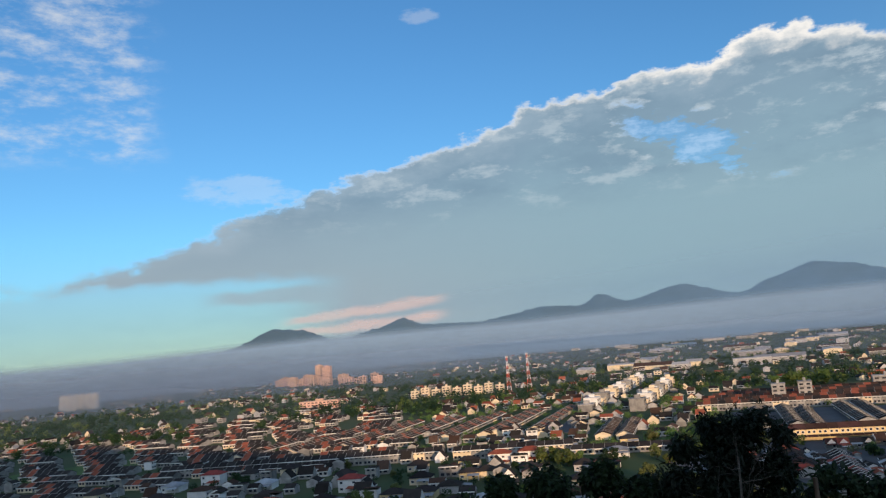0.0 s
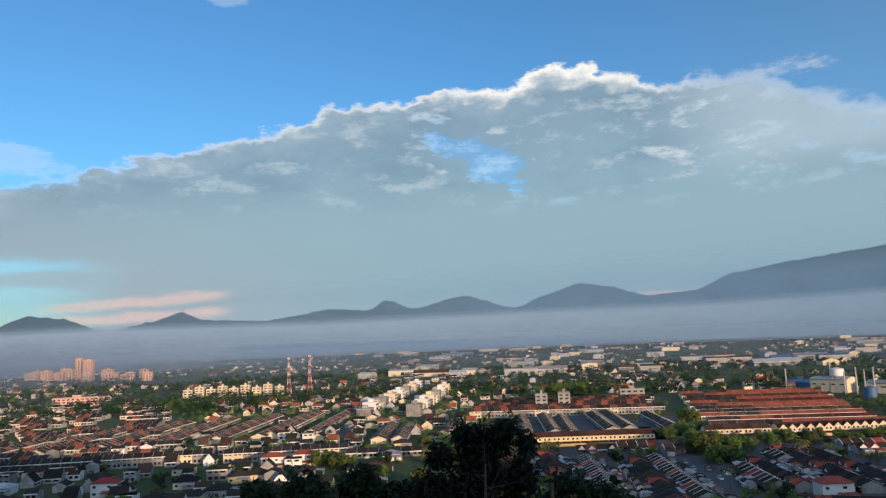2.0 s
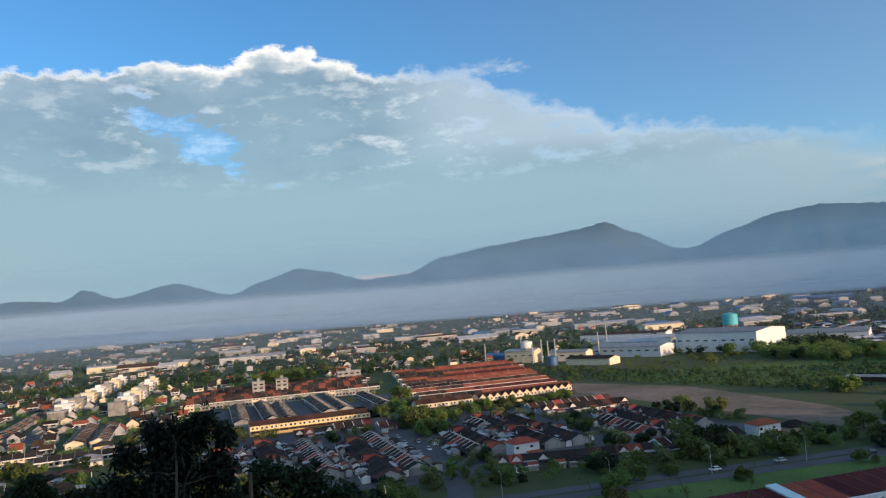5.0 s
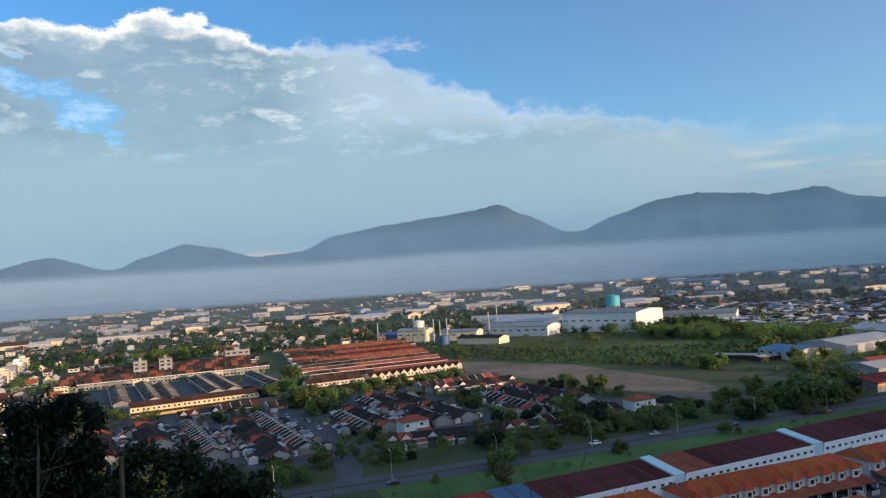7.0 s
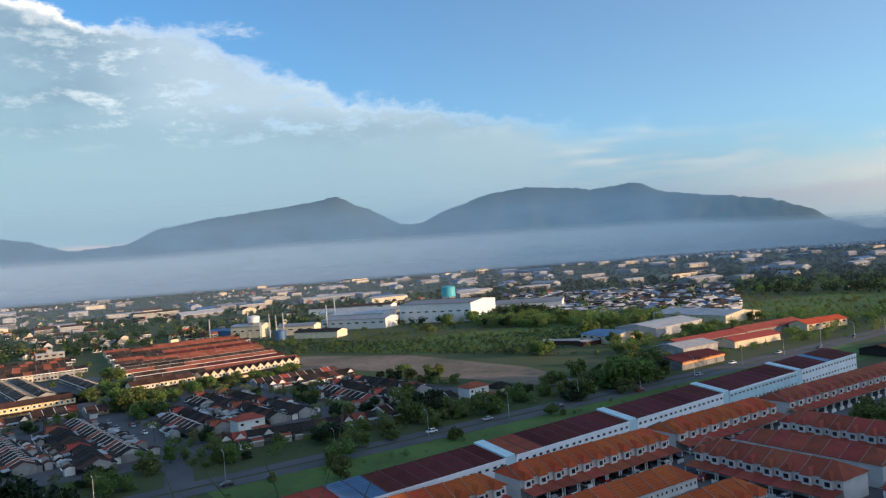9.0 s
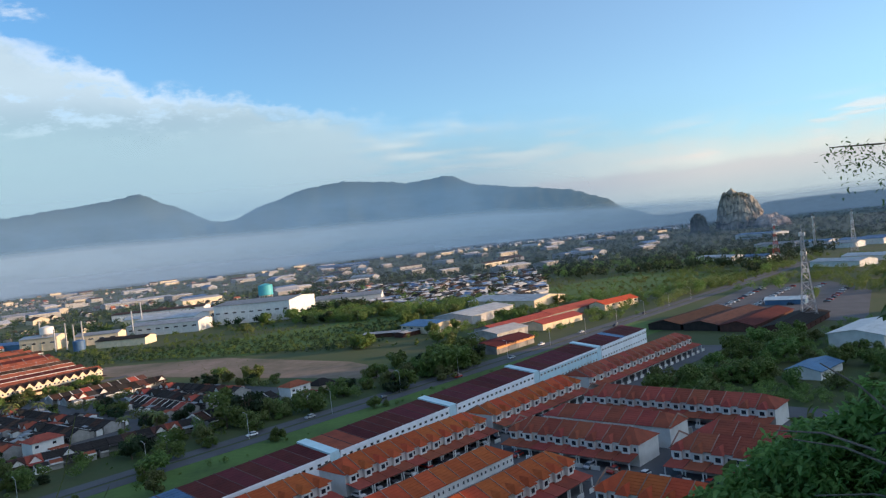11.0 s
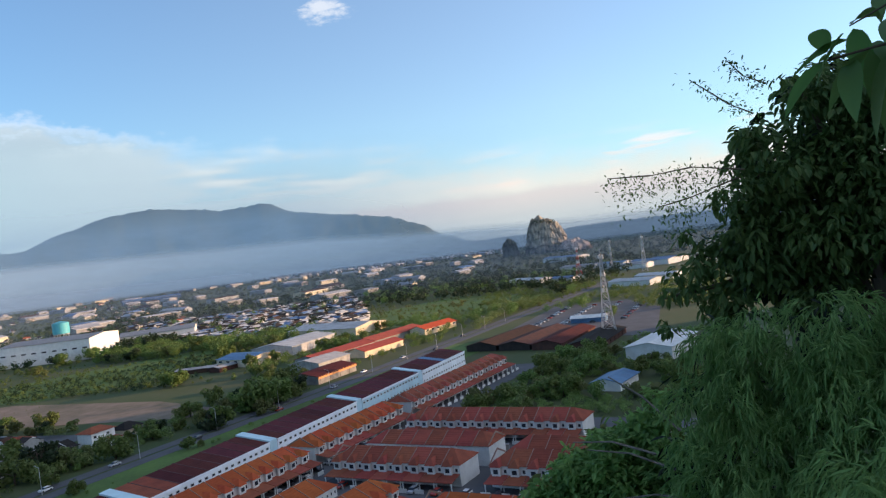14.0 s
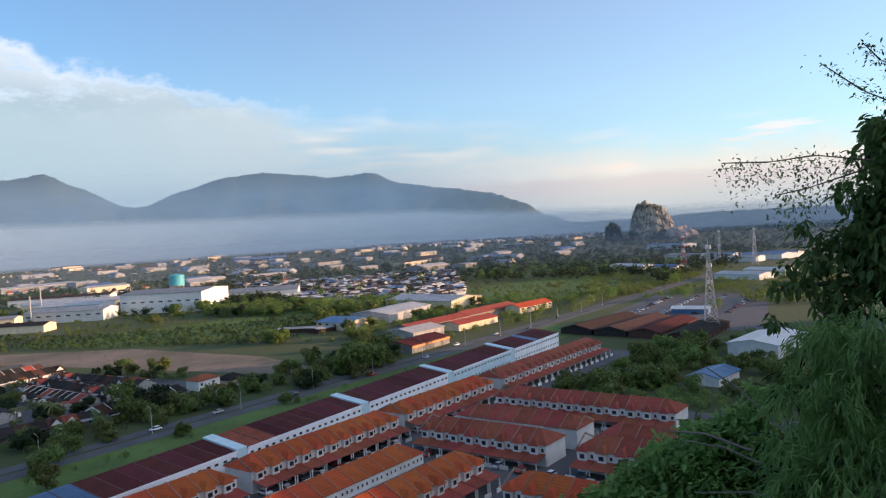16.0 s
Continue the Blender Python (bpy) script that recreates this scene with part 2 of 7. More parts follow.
def leaf_mat(name, c1, c2, thin=0.35, scale=0.5):
    """Leaves: colour changes leaf by leaf, light passes through."""
    m = bpy.data.materials.new(name)
    m.use_nodes = True
    t = m.node_tree
    b = t.nodes["Principled BSDF"]
    ge = t.nodes.new("ShaderNodeNewGeometry").outputs["Random Per Island"]
    oi = t.nodes.new("ShaderNodeObjectInfo").outputs["Random"]
    co = t.nodes.new("ShaderNodeTexCoord").outputs["Object"]
    n1 = noise_tex(t, co, scale, 3)
    f = mth(t, "ADD", mth(t, "MULTIPLY", ge, 0.5), mth(t, "MULTIPLY", n1, 0.6), clamp=True)
    col = mixc(t, f, tuple(c1), tuple(c2))
    hv = t.nodes.new("ShaderNodeHueSaturation")
    t.links.new(col, hv.inputs["Color"])
    t.links.new(mth(t, "MULTIPLY_ADD", oi, 0.5, 0.75), hv.inputs["Value"])
    t.links.new(mth(t, "MULTIPLY_ADD", oi, 0.05, 0.475), hv.inputs["Hue"])
    t.links.new(hv.outputs[0], b.inputs["Base Color"])
    b.inputs["Roughness"].default_value = 0.55
    b.inputs["Specular IOR Level"].default_value = 0.25
    tr = t.nodes.new("ShaderNodeBsdfTranslucent")
    t.links.new(hv.outputs[0], tr.inputs[0])
    mx = t.nodes.new("ShaderNodeMixShader")
    mx.inputs[0].default_value = thin
    t.links.new(b.outputs[0], mx.inputs[1])
    t.links.new(tr.outputs[0], mx.inputs[2])
    t.links.new(mx.outputs[0], t.nodes["Material Output"].inputs[0])
    return m


def mist_mat(name, colour, alpha, z0, z1, wisp=0.3, side=None, air_glow=None, lift=None):
    """Drifting mist: thin at its upper rim and torn by noise."""
    m = bpy.data.materials.new(name)
    m.use_nodes = True
    t = m.node_tree
    t.nodes.clear()
    ge = t.nodes.new("ShaderNodeNewGeometry").outputs["Position"]
    sep = t.nodes.new("ShaderNodeSeparateXYZ")
    t.links.new(ge, sep.inputs[0])
    mp = t.nodes.new("ShaderNodeMapping")
    mp.inputs["Scale"].default_value = (1, 1, 3.0)
    t.links.new(ge, mp.inputs[0])
    n = noise_tex(t, mp.outputs[0], 0.004, 6, 0.6)
    zz = mth(t, "ADD", sep.outputs[2], mth(t, "MULTIPLY_ADD", n, (z1 - z0) * wisp * 2, -(z1 - z0) * wisp))
    if lift:                                            # the bank's top rises and sinks along the horizon
        azl = mth(t, "MULTIPLY_ADD", mth(t, "DEGREES", mth(t, "ARCTAN2", sep.outputs[0], sep.outputs[1])), 1 / 160, 0.25, clamp=True)
        zz = mth(t, "SUBTRACT", zz, mth(t, "MULTIPLY_ADD", ramp(t, azl, [((q + 40) / 160, 0.5 + h / 200) for q, h in lift]), 200, -100))
    a = mth(t, "DIVIDE", mth(t, "SUBTRACT", z1, zz), z1 - z0, clamp=True)
    a = mth(t, "MULTIPLY", mth(t, "POWER", a, 1.3), alpha)
    a = mth(t, "MULTIPLY", a, mth(t, "MULTIPLY_ADD", n, 0.5, 0.75), clamp=True)
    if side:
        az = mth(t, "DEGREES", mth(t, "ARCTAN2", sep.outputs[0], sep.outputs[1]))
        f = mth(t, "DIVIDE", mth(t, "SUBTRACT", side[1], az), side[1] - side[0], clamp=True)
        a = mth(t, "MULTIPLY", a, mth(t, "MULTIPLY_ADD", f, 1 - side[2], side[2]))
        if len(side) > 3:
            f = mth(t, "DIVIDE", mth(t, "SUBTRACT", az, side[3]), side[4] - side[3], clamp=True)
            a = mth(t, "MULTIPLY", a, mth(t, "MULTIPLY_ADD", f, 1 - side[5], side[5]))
    d = t.nodes.new("ShaderNodeBsdfDiffuse")
    d.inputs[0].default_value = (*colour, 1)
    up = t.nodes.new("ShaderNodeVectorMath")            # shading normal forced upward, so the upright sheet takes sky light evenly
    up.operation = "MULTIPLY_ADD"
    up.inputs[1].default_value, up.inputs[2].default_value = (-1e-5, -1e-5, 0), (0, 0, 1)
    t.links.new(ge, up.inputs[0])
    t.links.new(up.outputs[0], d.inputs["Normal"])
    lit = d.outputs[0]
    if air_glow:                                             # daylight scattered in the distance, put in as emission of the sheet
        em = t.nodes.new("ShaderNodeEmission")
        em.inputs[0].default_value = (*air_glow, 1)
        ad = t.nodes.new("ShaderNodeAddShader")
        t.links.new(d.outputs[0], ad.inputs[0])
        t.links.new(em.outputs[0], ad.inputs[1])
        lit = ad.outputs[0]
    tp = t.nodes.new("ShaderNodeBsdfTransparent")
    mx = t.nodes.new("ShaderNodeMixShader")
    t.links.new(a, mx.inputs[0])
    t.links.new(tp.outputs[0], mx.inputs[1])
    t.links.new(lit, mx.inputs[2])
    out = t.nodes.new("ShaderNodeOutputMaterial")
    t.links.new(mx.outputs[0], out.inputs[0])
    return m


# darker copy of white render: wall shade put into the colour, stains too
DIM_WHITE = mat("dimmed_white_render", (0.33, 0.32, 0.30), (0.17, 0.165, 0.16), 0.3, 0.9, 0.1, vary=0.3, stain=0.3)
WHITE = mat("white_render", (0.72, 0.71, 0.68), (0.5, 0.49, 0.46), 0.35, 0.85, 0.1, vary=0.12, stain=0.2)
CREAM = mat("cream_render", (0.72, 0.6, 0.42), (0.5, 0.42, 0.3), 0.35, 0.85, 0.1, vary=0.1)
YELLOW = mat("yellow_render", (0.74, 0.58, 0.3), (0.55, 0.45, 0.25), 0.35, 0.85, 0.1, vary=0.08)
GREY_WALL = mat("grey_wall", (0.42, 0.42, 0.42), (0.28, 0.28, 0.28), 0.4, 0.85, 0.1)
PALE_BLUE = mat("pale_blue_render", (0.5, 0.68, 0.74), (0.4, 0.55, 0.6), 0.4, 0.85, 0.1, vary=0.06)
ORANGE_WALL = mat("orange_render", (0.7, 0.3, 0.12), (0.55, 0.25, 0.12), 0.4, 0.85, 0.1)
TILE_ORANGE = mat("orange_roof_tile", (0.43, 0.094, 0.034), (0.27, 0.06, 0.028), 0.4, 0.9, 0.3, vary=0.16, fine=5.0, spec=0.1)
TILE_RED = mat("red_roof_tile", (0.31, 0.08, 0.052), (0.19, 0.054, 0.04), 0.4, 0.9, 0.3, vary=0.18, fine=5.0, spec=0.1)
TILE_MAROON = mat("maroon_roof_sheet", (0.105, 0.026, 0.028), (0.062, 0.02, 0.022), 0.3, 0.85, 0.2, vary=0.25, fine=3.0, spec=0.08)
TILE_BROWN = mat("weathered_brown_tile", (0.085, 0.044, 0.034), (0.042, 0.028, 0.025), 0.4, 0.92, 0.3, vary=0.35, fine=4.0, spec=0.1)
TILE_DARK = mat("dark_mossy_tile", (0.04, 0.034, 0.032), (0.022, 0.021, 0.02), 0.4, 0.92, 0.3, vary=0.35, fine=4.0, spec=0.1)
ZINC = mat("zinc_sheet", (0.36, 0.38, 0.4), (0.2, 0.2, 0.2), 0.2, 0.6, 0.1, metal=0.1, vary=0.4)
BLUE_SHEET = mat("blue_roof_sheet", (0.07, 0.16, 0.29), (0.05, 0.1, 0.18), 0.2, 0.5, 0.1, vary=0.15)
TEAL_SHEET = mat("teal_tank_paint", (0.08, 0.4, 0.46), (0.06, 0.3, 0.34), 0.2, 0.5, 0.05, vary=0.05)
DRY_BARK = mat("grey_dead_bark", (0.11, 0.095, 0.08), (0.06, 0.052, 0.045), 1.5, 0.9, 0.4)
GLASS = mat("dark_window_glass", (0.03, 0.035, 0.045), (0.02, 0.022, 0.03), 1.0, 0.15, 0.0, vary=0.3, spec=0.5)
ASPHALT = mat("asphalt", (0.1, 0.104, 0.112), (0.06, 0.062, 0.067), 0.08, 0.9, 0.2, vary=0.0, fine=2.0)
SOIL = mat("bare_soil", (0.23, 0.17, 0.135), (0.09, 0.085, 0.05), 0.022, 0.95, 0.3, vary=0.0, fine=0.16, stain=0.33)
GRASS = mat("mown_grass", (0.095, 0.165, 0.036), (0.05, 0.088, 0.023), 0.035, 0.95, 0.3, vary=0.0, fine=0.6, stain=0.33)
SCRUB = mat("scrubland", (0.04, 0.072, 0.02), (0.07, 0.078, 0.032), 0.02, 0.95, 0.4, vary=0.0, fine=0.35, stain=0.33)
HILL = mat("forested_slope", (0.03, 0.05, 0.028), (0.065, 0.075, 0.038), 0.006, 0.95, 0.5, vary=0.0, fine=0.03, stain=0.33)
STEEL = mat("galvanised_steel", (0.5, 0.5, 0.5), (0.35, 0.35, 0.35), 0.5, 0.5, 0.0, metal=0.4)
RED_PAINT = mat("red_steel_paint", (0.45, 0.08, 0.05), (0.35, 0.07, 0.05), 0.5, 0.6, 0.0)
BARK = mat("bark", (0.13, 0.095, 0.065), (0.07, 0.05, 0.04), 0.8, 0.9, 0.5, fine=6.0)
PALE_BARK = mat("pale_bare_twigs", (0.2, 0.165, 0.135), (0.12, 0.1, 0.085), 1.5, 0.9, 0.4)
LEAF_DARK = leaf_mat("dark_leaves", (0.014, 0.034, 0.014), (0.038, 0.062, 0.022))
LEAF_MID = leaf_mat("green_leaves", (0.065, 0.12, 0.028), (0.16, 0.21, 0.055))
LEAF_OLIVE = leaf_mat("olive_leaves", (0.09, 0.125, 0.036), (0.18, 0.2, 0.07))
LEAF_BAMBOO = leaf_mat("bamboo_leaves", (0.095, 0.26, 0.07), (0.26, 0.52, 0.18), 0.45, 1.2)
LEAF_NEAR = leaf_mat("glossy_leaves", (0.05, 0.12, 0.035), (0.15, 0.27, 0.08), 0.4, 1.5)
PAINTS = [mat("car_paint_" + n, c, tuple(v * 0.9 for v in c), 0.5, 0.25, 0.0, vary=0.05, spec=0.5)
          for n, c in (("white", (0.75, 0.75, 0.75)), ("silver", (0.4, 0.41, 0.43)), ("dark", (0.05, 0.05, 0.06)), ("red", (0.35, 0.04, 0.03)))]
COPING = mat("stained_mortar", (0.3, 0.2, 0.16), (0.18, 0.12, 0.1), 0.5, 0.9, 0.1, vary=0.2)
DULL_SEAM = mat("dull_roof_seam", (0.12, 0.06, 0.06), (0.08, 0.05, 0.05), 0.5, 0.9, 0.1, vary=0.2)
# near-black leaves: shade of deep or backlit foliage put into the base colour
LEAF_SHADE = leaf_mat("shade_dark_leaves", (0.006, 0.013, 0.007), (0.016, 0.026, 0.012), 0.2)
SHOP_WHITE = mat("bright_white_render", (0.84, 0.85, 0.87), (0.68, 0.7, 0.72), 0.35, 0.8, 0.1, vary=0.05, stain=0.2)
LEAF_BUSH = leaf_mat("fresh_bush_leaves", (0.09, 0.19, 0.05), (0.26, 0.4, 0.12), 0.45, 1.5)
TYRE = mat("tyre_rubber", (0.02, 0.02, 0.02), (0.03, 0.03, 0.03), 2.0, 0.9, 0.0)


# ---- mesh helpers ----
class Shape:
    """Collects corners and faces of one mesh."""

    def __init__(self):
        self.v, self.f = [], []

    def face(self, *pts):
        n = len(self.v)
        self.v.extend(tuple(p) for p in pts)
        self.f.append(tuple(range(n, n + len(pts))))

    def solid(self, pts, faces):
        n = len(self.v)
        self.v.extend(tuple(p) for p in pts)
        self.f.extend(tuple(n + i for i in f) for f in faces)

    def box(self, x0, y0, z0, x1, y1, z1):
        self.solid([(x0, y0, z0), (x1, y0, z0), (x1, y1, z0), (x0, y1, z0), (x0, y0, z1), (x1, y0, z1), (x1, y1, z1), (x0, y1, z1)],
                   [(3, 2, 1, 0), (4, 5, 6, 7), (0, 1, 5, 4), (1, 2, 6, 5), (2, 3, 7, 6), (3, 0, 4, 7)])

    def slab(self, a, b, c, d, th):
        """A sloping plate with corners a b c d on its upper side."""
        up = [a, b, c, d]
        lo = [(p[0], p[1], p[2] - th) for p in up]
        self.solid(up + lo, [(0, 1, 2, 3), (7, 6, 5, 4), (0, 4, 5, 1), (1, 5, 6, 2), (2, 6, 7, 3), (3, 7, 4, 0)])

    def gable(self, x0, y0, z0, x1, y1, h):
        """A prism wall-top with its ridge along x."""
        ym = (y0 + y1) / 2
        self.solid([(x0, y0, z0), (x0, y1, z0), (x0, ym, z0 + h), (x1, y0, z0), (x1, y1, z0), (x1, ym, z0 + h)],
                   [(0, 2, 1), (3, 4, 5), (0, 3, 5, 2), (1, 2, 5, 4), (0, 1, 4, 3)])

    def tube(self, a, b, r0, r1, n=6):
        a, b = Vector(a), Vector(b)
        q = (b - a).to_track_quat("Z", "Y")
        ring = [q @ Vector((math.cos(6.2832 * i / n), math.sin(6.2832 * i / n), 0)) for i in range(n)]
        pts = [a + r * r0 for r in ring] + [b + r * r1 for r in ring]
        self.solid(pts, [(i, (i + 1) % n, n + (i + 1) % n, n + i) for i in range(n)] + [tuple(range(n))[::-1], tuple(range(n, 2 * n))])

    def cyl(self, x, y, z0, z1, r, n=20):
        self.tube((x, y, z0), (x, y, z1), r, r, n)

    def mesh(self, name, smooth=False):
        me = bpy.data.meshes.new(name)
        me.from_pydata(self.v, [], self.f)
        if smooth:
            me.polygons.foreach_set("use_smooth", [True] * len(me.polygons))
        me.update()
        return me


def part(name, sh, material, parent=None, label="", smooth=False):
    me = sh.mesh(name, smooth)
    me.materials.append(material)
    ob = new(name, me)
    if parent:
        ob.parent = parent
    if label:
        ob["label"] = label
    return ob


def empty(name, label, category, group="", m=None, kind=""):
    ob = new(name)
    ob.empty_display_size = 0.5
    tagged(ob, label, category, group, kind)
    if m is not None:
        ob.matrix_basis = m
    return ob


UA = radians(114.7)                                    # bearing of the shop row
UX, UY = math.sin(UA), math.cos(UA)


def uv(u, v):
    """Plan place from metres along and across the shop row."""
    return u * UX - v * UY, u * UY + v * UX


def at_bearing(az, d):
    return d * math.sin(radians(az)), d * math.cos(radians(az))


U_TURN = 90 - 114.7                                    # turn that lays local x along the shop row
rnd = random.Random(7)


# ---- the land ----
def smooth(a, b, x):
    x = min(1, max(0, (x - a) / (b - a)))
    return x * x * (3 - 2 * x)


def land(x, y):
    """Height of the ground: the plain at 0, the limestone ridge that the walk starts from."""
    s, q = 0.62 * x + 0.79 * y, 0.79 * x - 0.62 * y
    if s > 1.2:
        h = max(0.0, 63.1 - (s - 1.2) * 0.85)
    else:
        h = 63.1 + min(32.0, (1.2 - s) * 0.55)
    h *= 1 - smooth(200, 330, -s)
    h *= smooth(-330, -200, q) * (1 - smooth(200, 262, q))
    # unseen spur, added and sized to throw shade over the estate and terraces
    spur = 101 * smooth(70, -5, s) * smooth(400, 425, q) * (1 - smooth(640, 720, q)) * (1 - smooth(80, 200, -s))
    h = max(h, spur)
    if h > 1:
        h += 1.5 * noise.noise((x * 0.06, y * 0.06, 0)) * min(1, max(0.0, math.hypot(x, y) - 6) / 20)
    return h


def build_ground():
    sh = Shape()
    rings = [0.0] + [1.5 * 1.085 ** i for i in range(100) if 1.5 * 1.085 ** i < 4600] + [4900.0]
    n = 180
    for r in rings:
        for i in range(n):
            a = 2 * math.pi * i / n
            x, y = r * math.sin(a), r * math.cos(a)
            sh.v.append((x, y, land(x, y)))
    for k in range(len(rings) - 1):
        for i in range(n):
            j = (i + 1) % n
            sh.f.append((k * n + i, (k + 1) * n + i, (k + 1) * n + j, k * n + j))
    ob = part("ground", sh, SCRUB, smooth=True)
    tagged(ob, "green scrubland plain with a steep wooded ridge", "ground", kind="structure")


build_ground()


def sheet(name, pts, material, z, label, category):
    """A flat patch laid on the plain, with a thin edge."""
    sh = Shape()
    n = len(pts)
    sh.solid([(x, y, z) for x, y in pts] + [(x, y, -0.3) for x, y in pts], [tuple(range(n))] + [(i, n + i, n + (i + 1) % n, (i + 1) % n) for i in range(n)])
    ob = part(name, sh, material)
    return tagged(ob, label, category, kind="structure")


def strip(name, line, width, material, z, label, category="road"):
    sh = Shape()
    P = [Vector((x, y, 0)) for x, y in line]
    L, Rr = [], []
    for i, p in enumerate(P):
        d = (P[min(i + 1, len(P) - 1)] - P[max(i - 1, 0)]).normalized()
        s = Vector((d.y, -d.x, 0)) * width / 2
        L.append(p - s)
        Rr.append(p + s)
    for i in range(len(P) - 1):
        a, b, c, d = Rr[i], Rr[i + 1], L[i + 1], L[i]
        sh.slab((a.x, a.y, z), (b.x, b.y, z), (c.x, c.y, z), (d.x, d.y, z), 0.3)
    ob = part(name, sh, material)
    return tagged(ob, label, category, kind="structure")


ROAD_V = 234
strip("road_main", [uv(-260, 256), uv(-80, 240)] + [uv(u, ROAD_V + max(0, (u - 330) * 0.03)) for u in range(0, 900, 60)], 6.8, ASPHALT, 0.12, "grey asphalt dual carriageway beside grass verge")
strip("road_far_lane", [uv(-260, 265), uv(-80, 249)] + [uv(u, ROAD_V + 8.5 + max(0, (u - 330) * 0.03)) for u in range(0, 900, 60)], 6.6, ASPHALT, 0.12, "grey asphalt carriageway behind a narrow median")
strip("verge", [uv(60, 214), uv(420, 216)], 34, GRASS, 0.06, "mown green grass strip beside the road", "grass")
strip("road_estate", [(150, 196), (164, 214), (176, 240), (192, 271), (231, 370), (262, 450)], 9, ASPHALT, 0.14, "grey asphalt estate street lined with cars")
strip("road_lane", [(118, 214), (135, 262), (172, 375)], 8, ASPHALT, 0.14, "narrow grey asphalt estate lane")
strip("road_lane", [(228, 228), (246, 290), (272, 355)], 6, ASPHALT, 0.15, "narrow grey asphalt estate lane")
strip("road_terrace", [uv(60, 146), uv(345, 148)], 9, ASPHALT, 0.14, "asphalt street between terraces with parked cars")
strip("road_terrace", [uv(80, 98), uv(168, 100)], 9, ASPHALT, 0.14, "asphalt street between terraces with parked cars")
strip("road_terrace", [uv(163, 172), uv(163, 40)], 11, ASPHALT, 0.16, "asphalt street between terraces with parked cars")
strip("road_terrace", [uv(209, 160), uv(210, 50)], 10, ASPHALT, 0.16, "asphalt street between terraces with parked cars")
strip("road_yellow", [uv(-30, 458), uv(60, 464), uv(200, 464)], 9, ASPHALT, 0.14, "grey street before a cream terrace")
strip("road_town", [(70, 520), (120, 690), (190, 900), (330, 1180)], 12, ASPHALT, 0.14, "straight street between white shop blocks")
sheet("estate_paving", [(100, 372), (160, 425), (235, 410), (300, 372), (352, 300), (318, 190), (230, 200), (150, 236), (112, 270)], ASPHALT, 0.05, "worn grey paving of the estate", "paving")
sheet("terrace_paving", [uv(82, 172), uv(345, 172), uv(345, 146), uv(244, 146), uv(244, 50), uv(130, 50), uv(82, 96)], ASPHALT, 0.05, "worn grey paving between terraces", "paving")
sheet("soil_field", [(415, 392), (425, 300), (385, 190), (350, 146), (332, 152), (350, 235), (368, 320), (380, 380)], SOIL, 0.08, "bare brown earth field with faint tracks", "field")
sheet("field_green", [(450, 420), (560, 330), (640, 250), (560, 215), (470, 230), (430, 290)], GRASS, 0.05, "open green meadow beside the factory", "field")
sheet("field_green", [(690, 210), (900, 60), (760, -60), (640, 20), (620, 130)], GRASS, 0.05, "rough green meadow with shrubs", "field")
sheet("car_park", [(512, 2), (640, -40), (636, -100), (560, -112), (425, -82), (450, -40)], ASPHALT, 0.07, "grey tarmac car park with rows of cars", "car park")
sheet("playing_field", [(-330, 560), (-245, 600), (-225, 520), (-300, 470)], GRASS, 0.05, "green playing field at the edge of town", "field")


# ---- mountains, mist ----
# summits and saddles of the skyline: bearing, elevation
PEAKS = [(-30, -0.86), (-24, -0.1), (-19, 0.6), (-16.3, 1.25), (-13.3, 2.42), (-11.2, 2.2), (-8.6, 1.2), (-5.5, 1.85), (-3.5, 2.5), (-2, 1.85), (1, 1.75), (2.4, 1.65), (4, 1.9), (7.2, 2.4), (10.1, 2.2), (11.5, 2.95), (13.5, 2.2), (17.4, 3.05), (21.4, 1.95), (23.5, 2.8),
         (26.3, 3.62), (28.2, 3.3), (31.3, 2.42), (34.6, 2.65), (37.2, 3.72), (41.4, 4.33), (45.6, 4.75), (47.8, 5.0), (49.9, 5.36), (51.9, 4.4), (54.9, 2.93), (56, 2.88), (58.7, 3.9), (61.8, 4.78), (64.5, 5.03), (67.4, 4.75),
         (69.5, 4.45), (72.6, 4.68), (74.8, 3.75), (78.3, 3.2), (81.6, 2.65), (84, 1.8), (86, 0.6), (88, -0.05), (93, 0.0), (98, 0.15), (104, 0.1), (112, 0.0), (118, -0.86)]


def skyline(az):
    for (a0, e0), (a1, e1) in zip(PEAKS, PEAKS[1:]):
        if a0 <= az <= a1:
            g = (az - a0) / (a1 - a0)
            g = 0.5 * g + 0.5 * g * g * (3 - 2 * g)
            return e0 + (e1 - e0) * g
    return 0.4


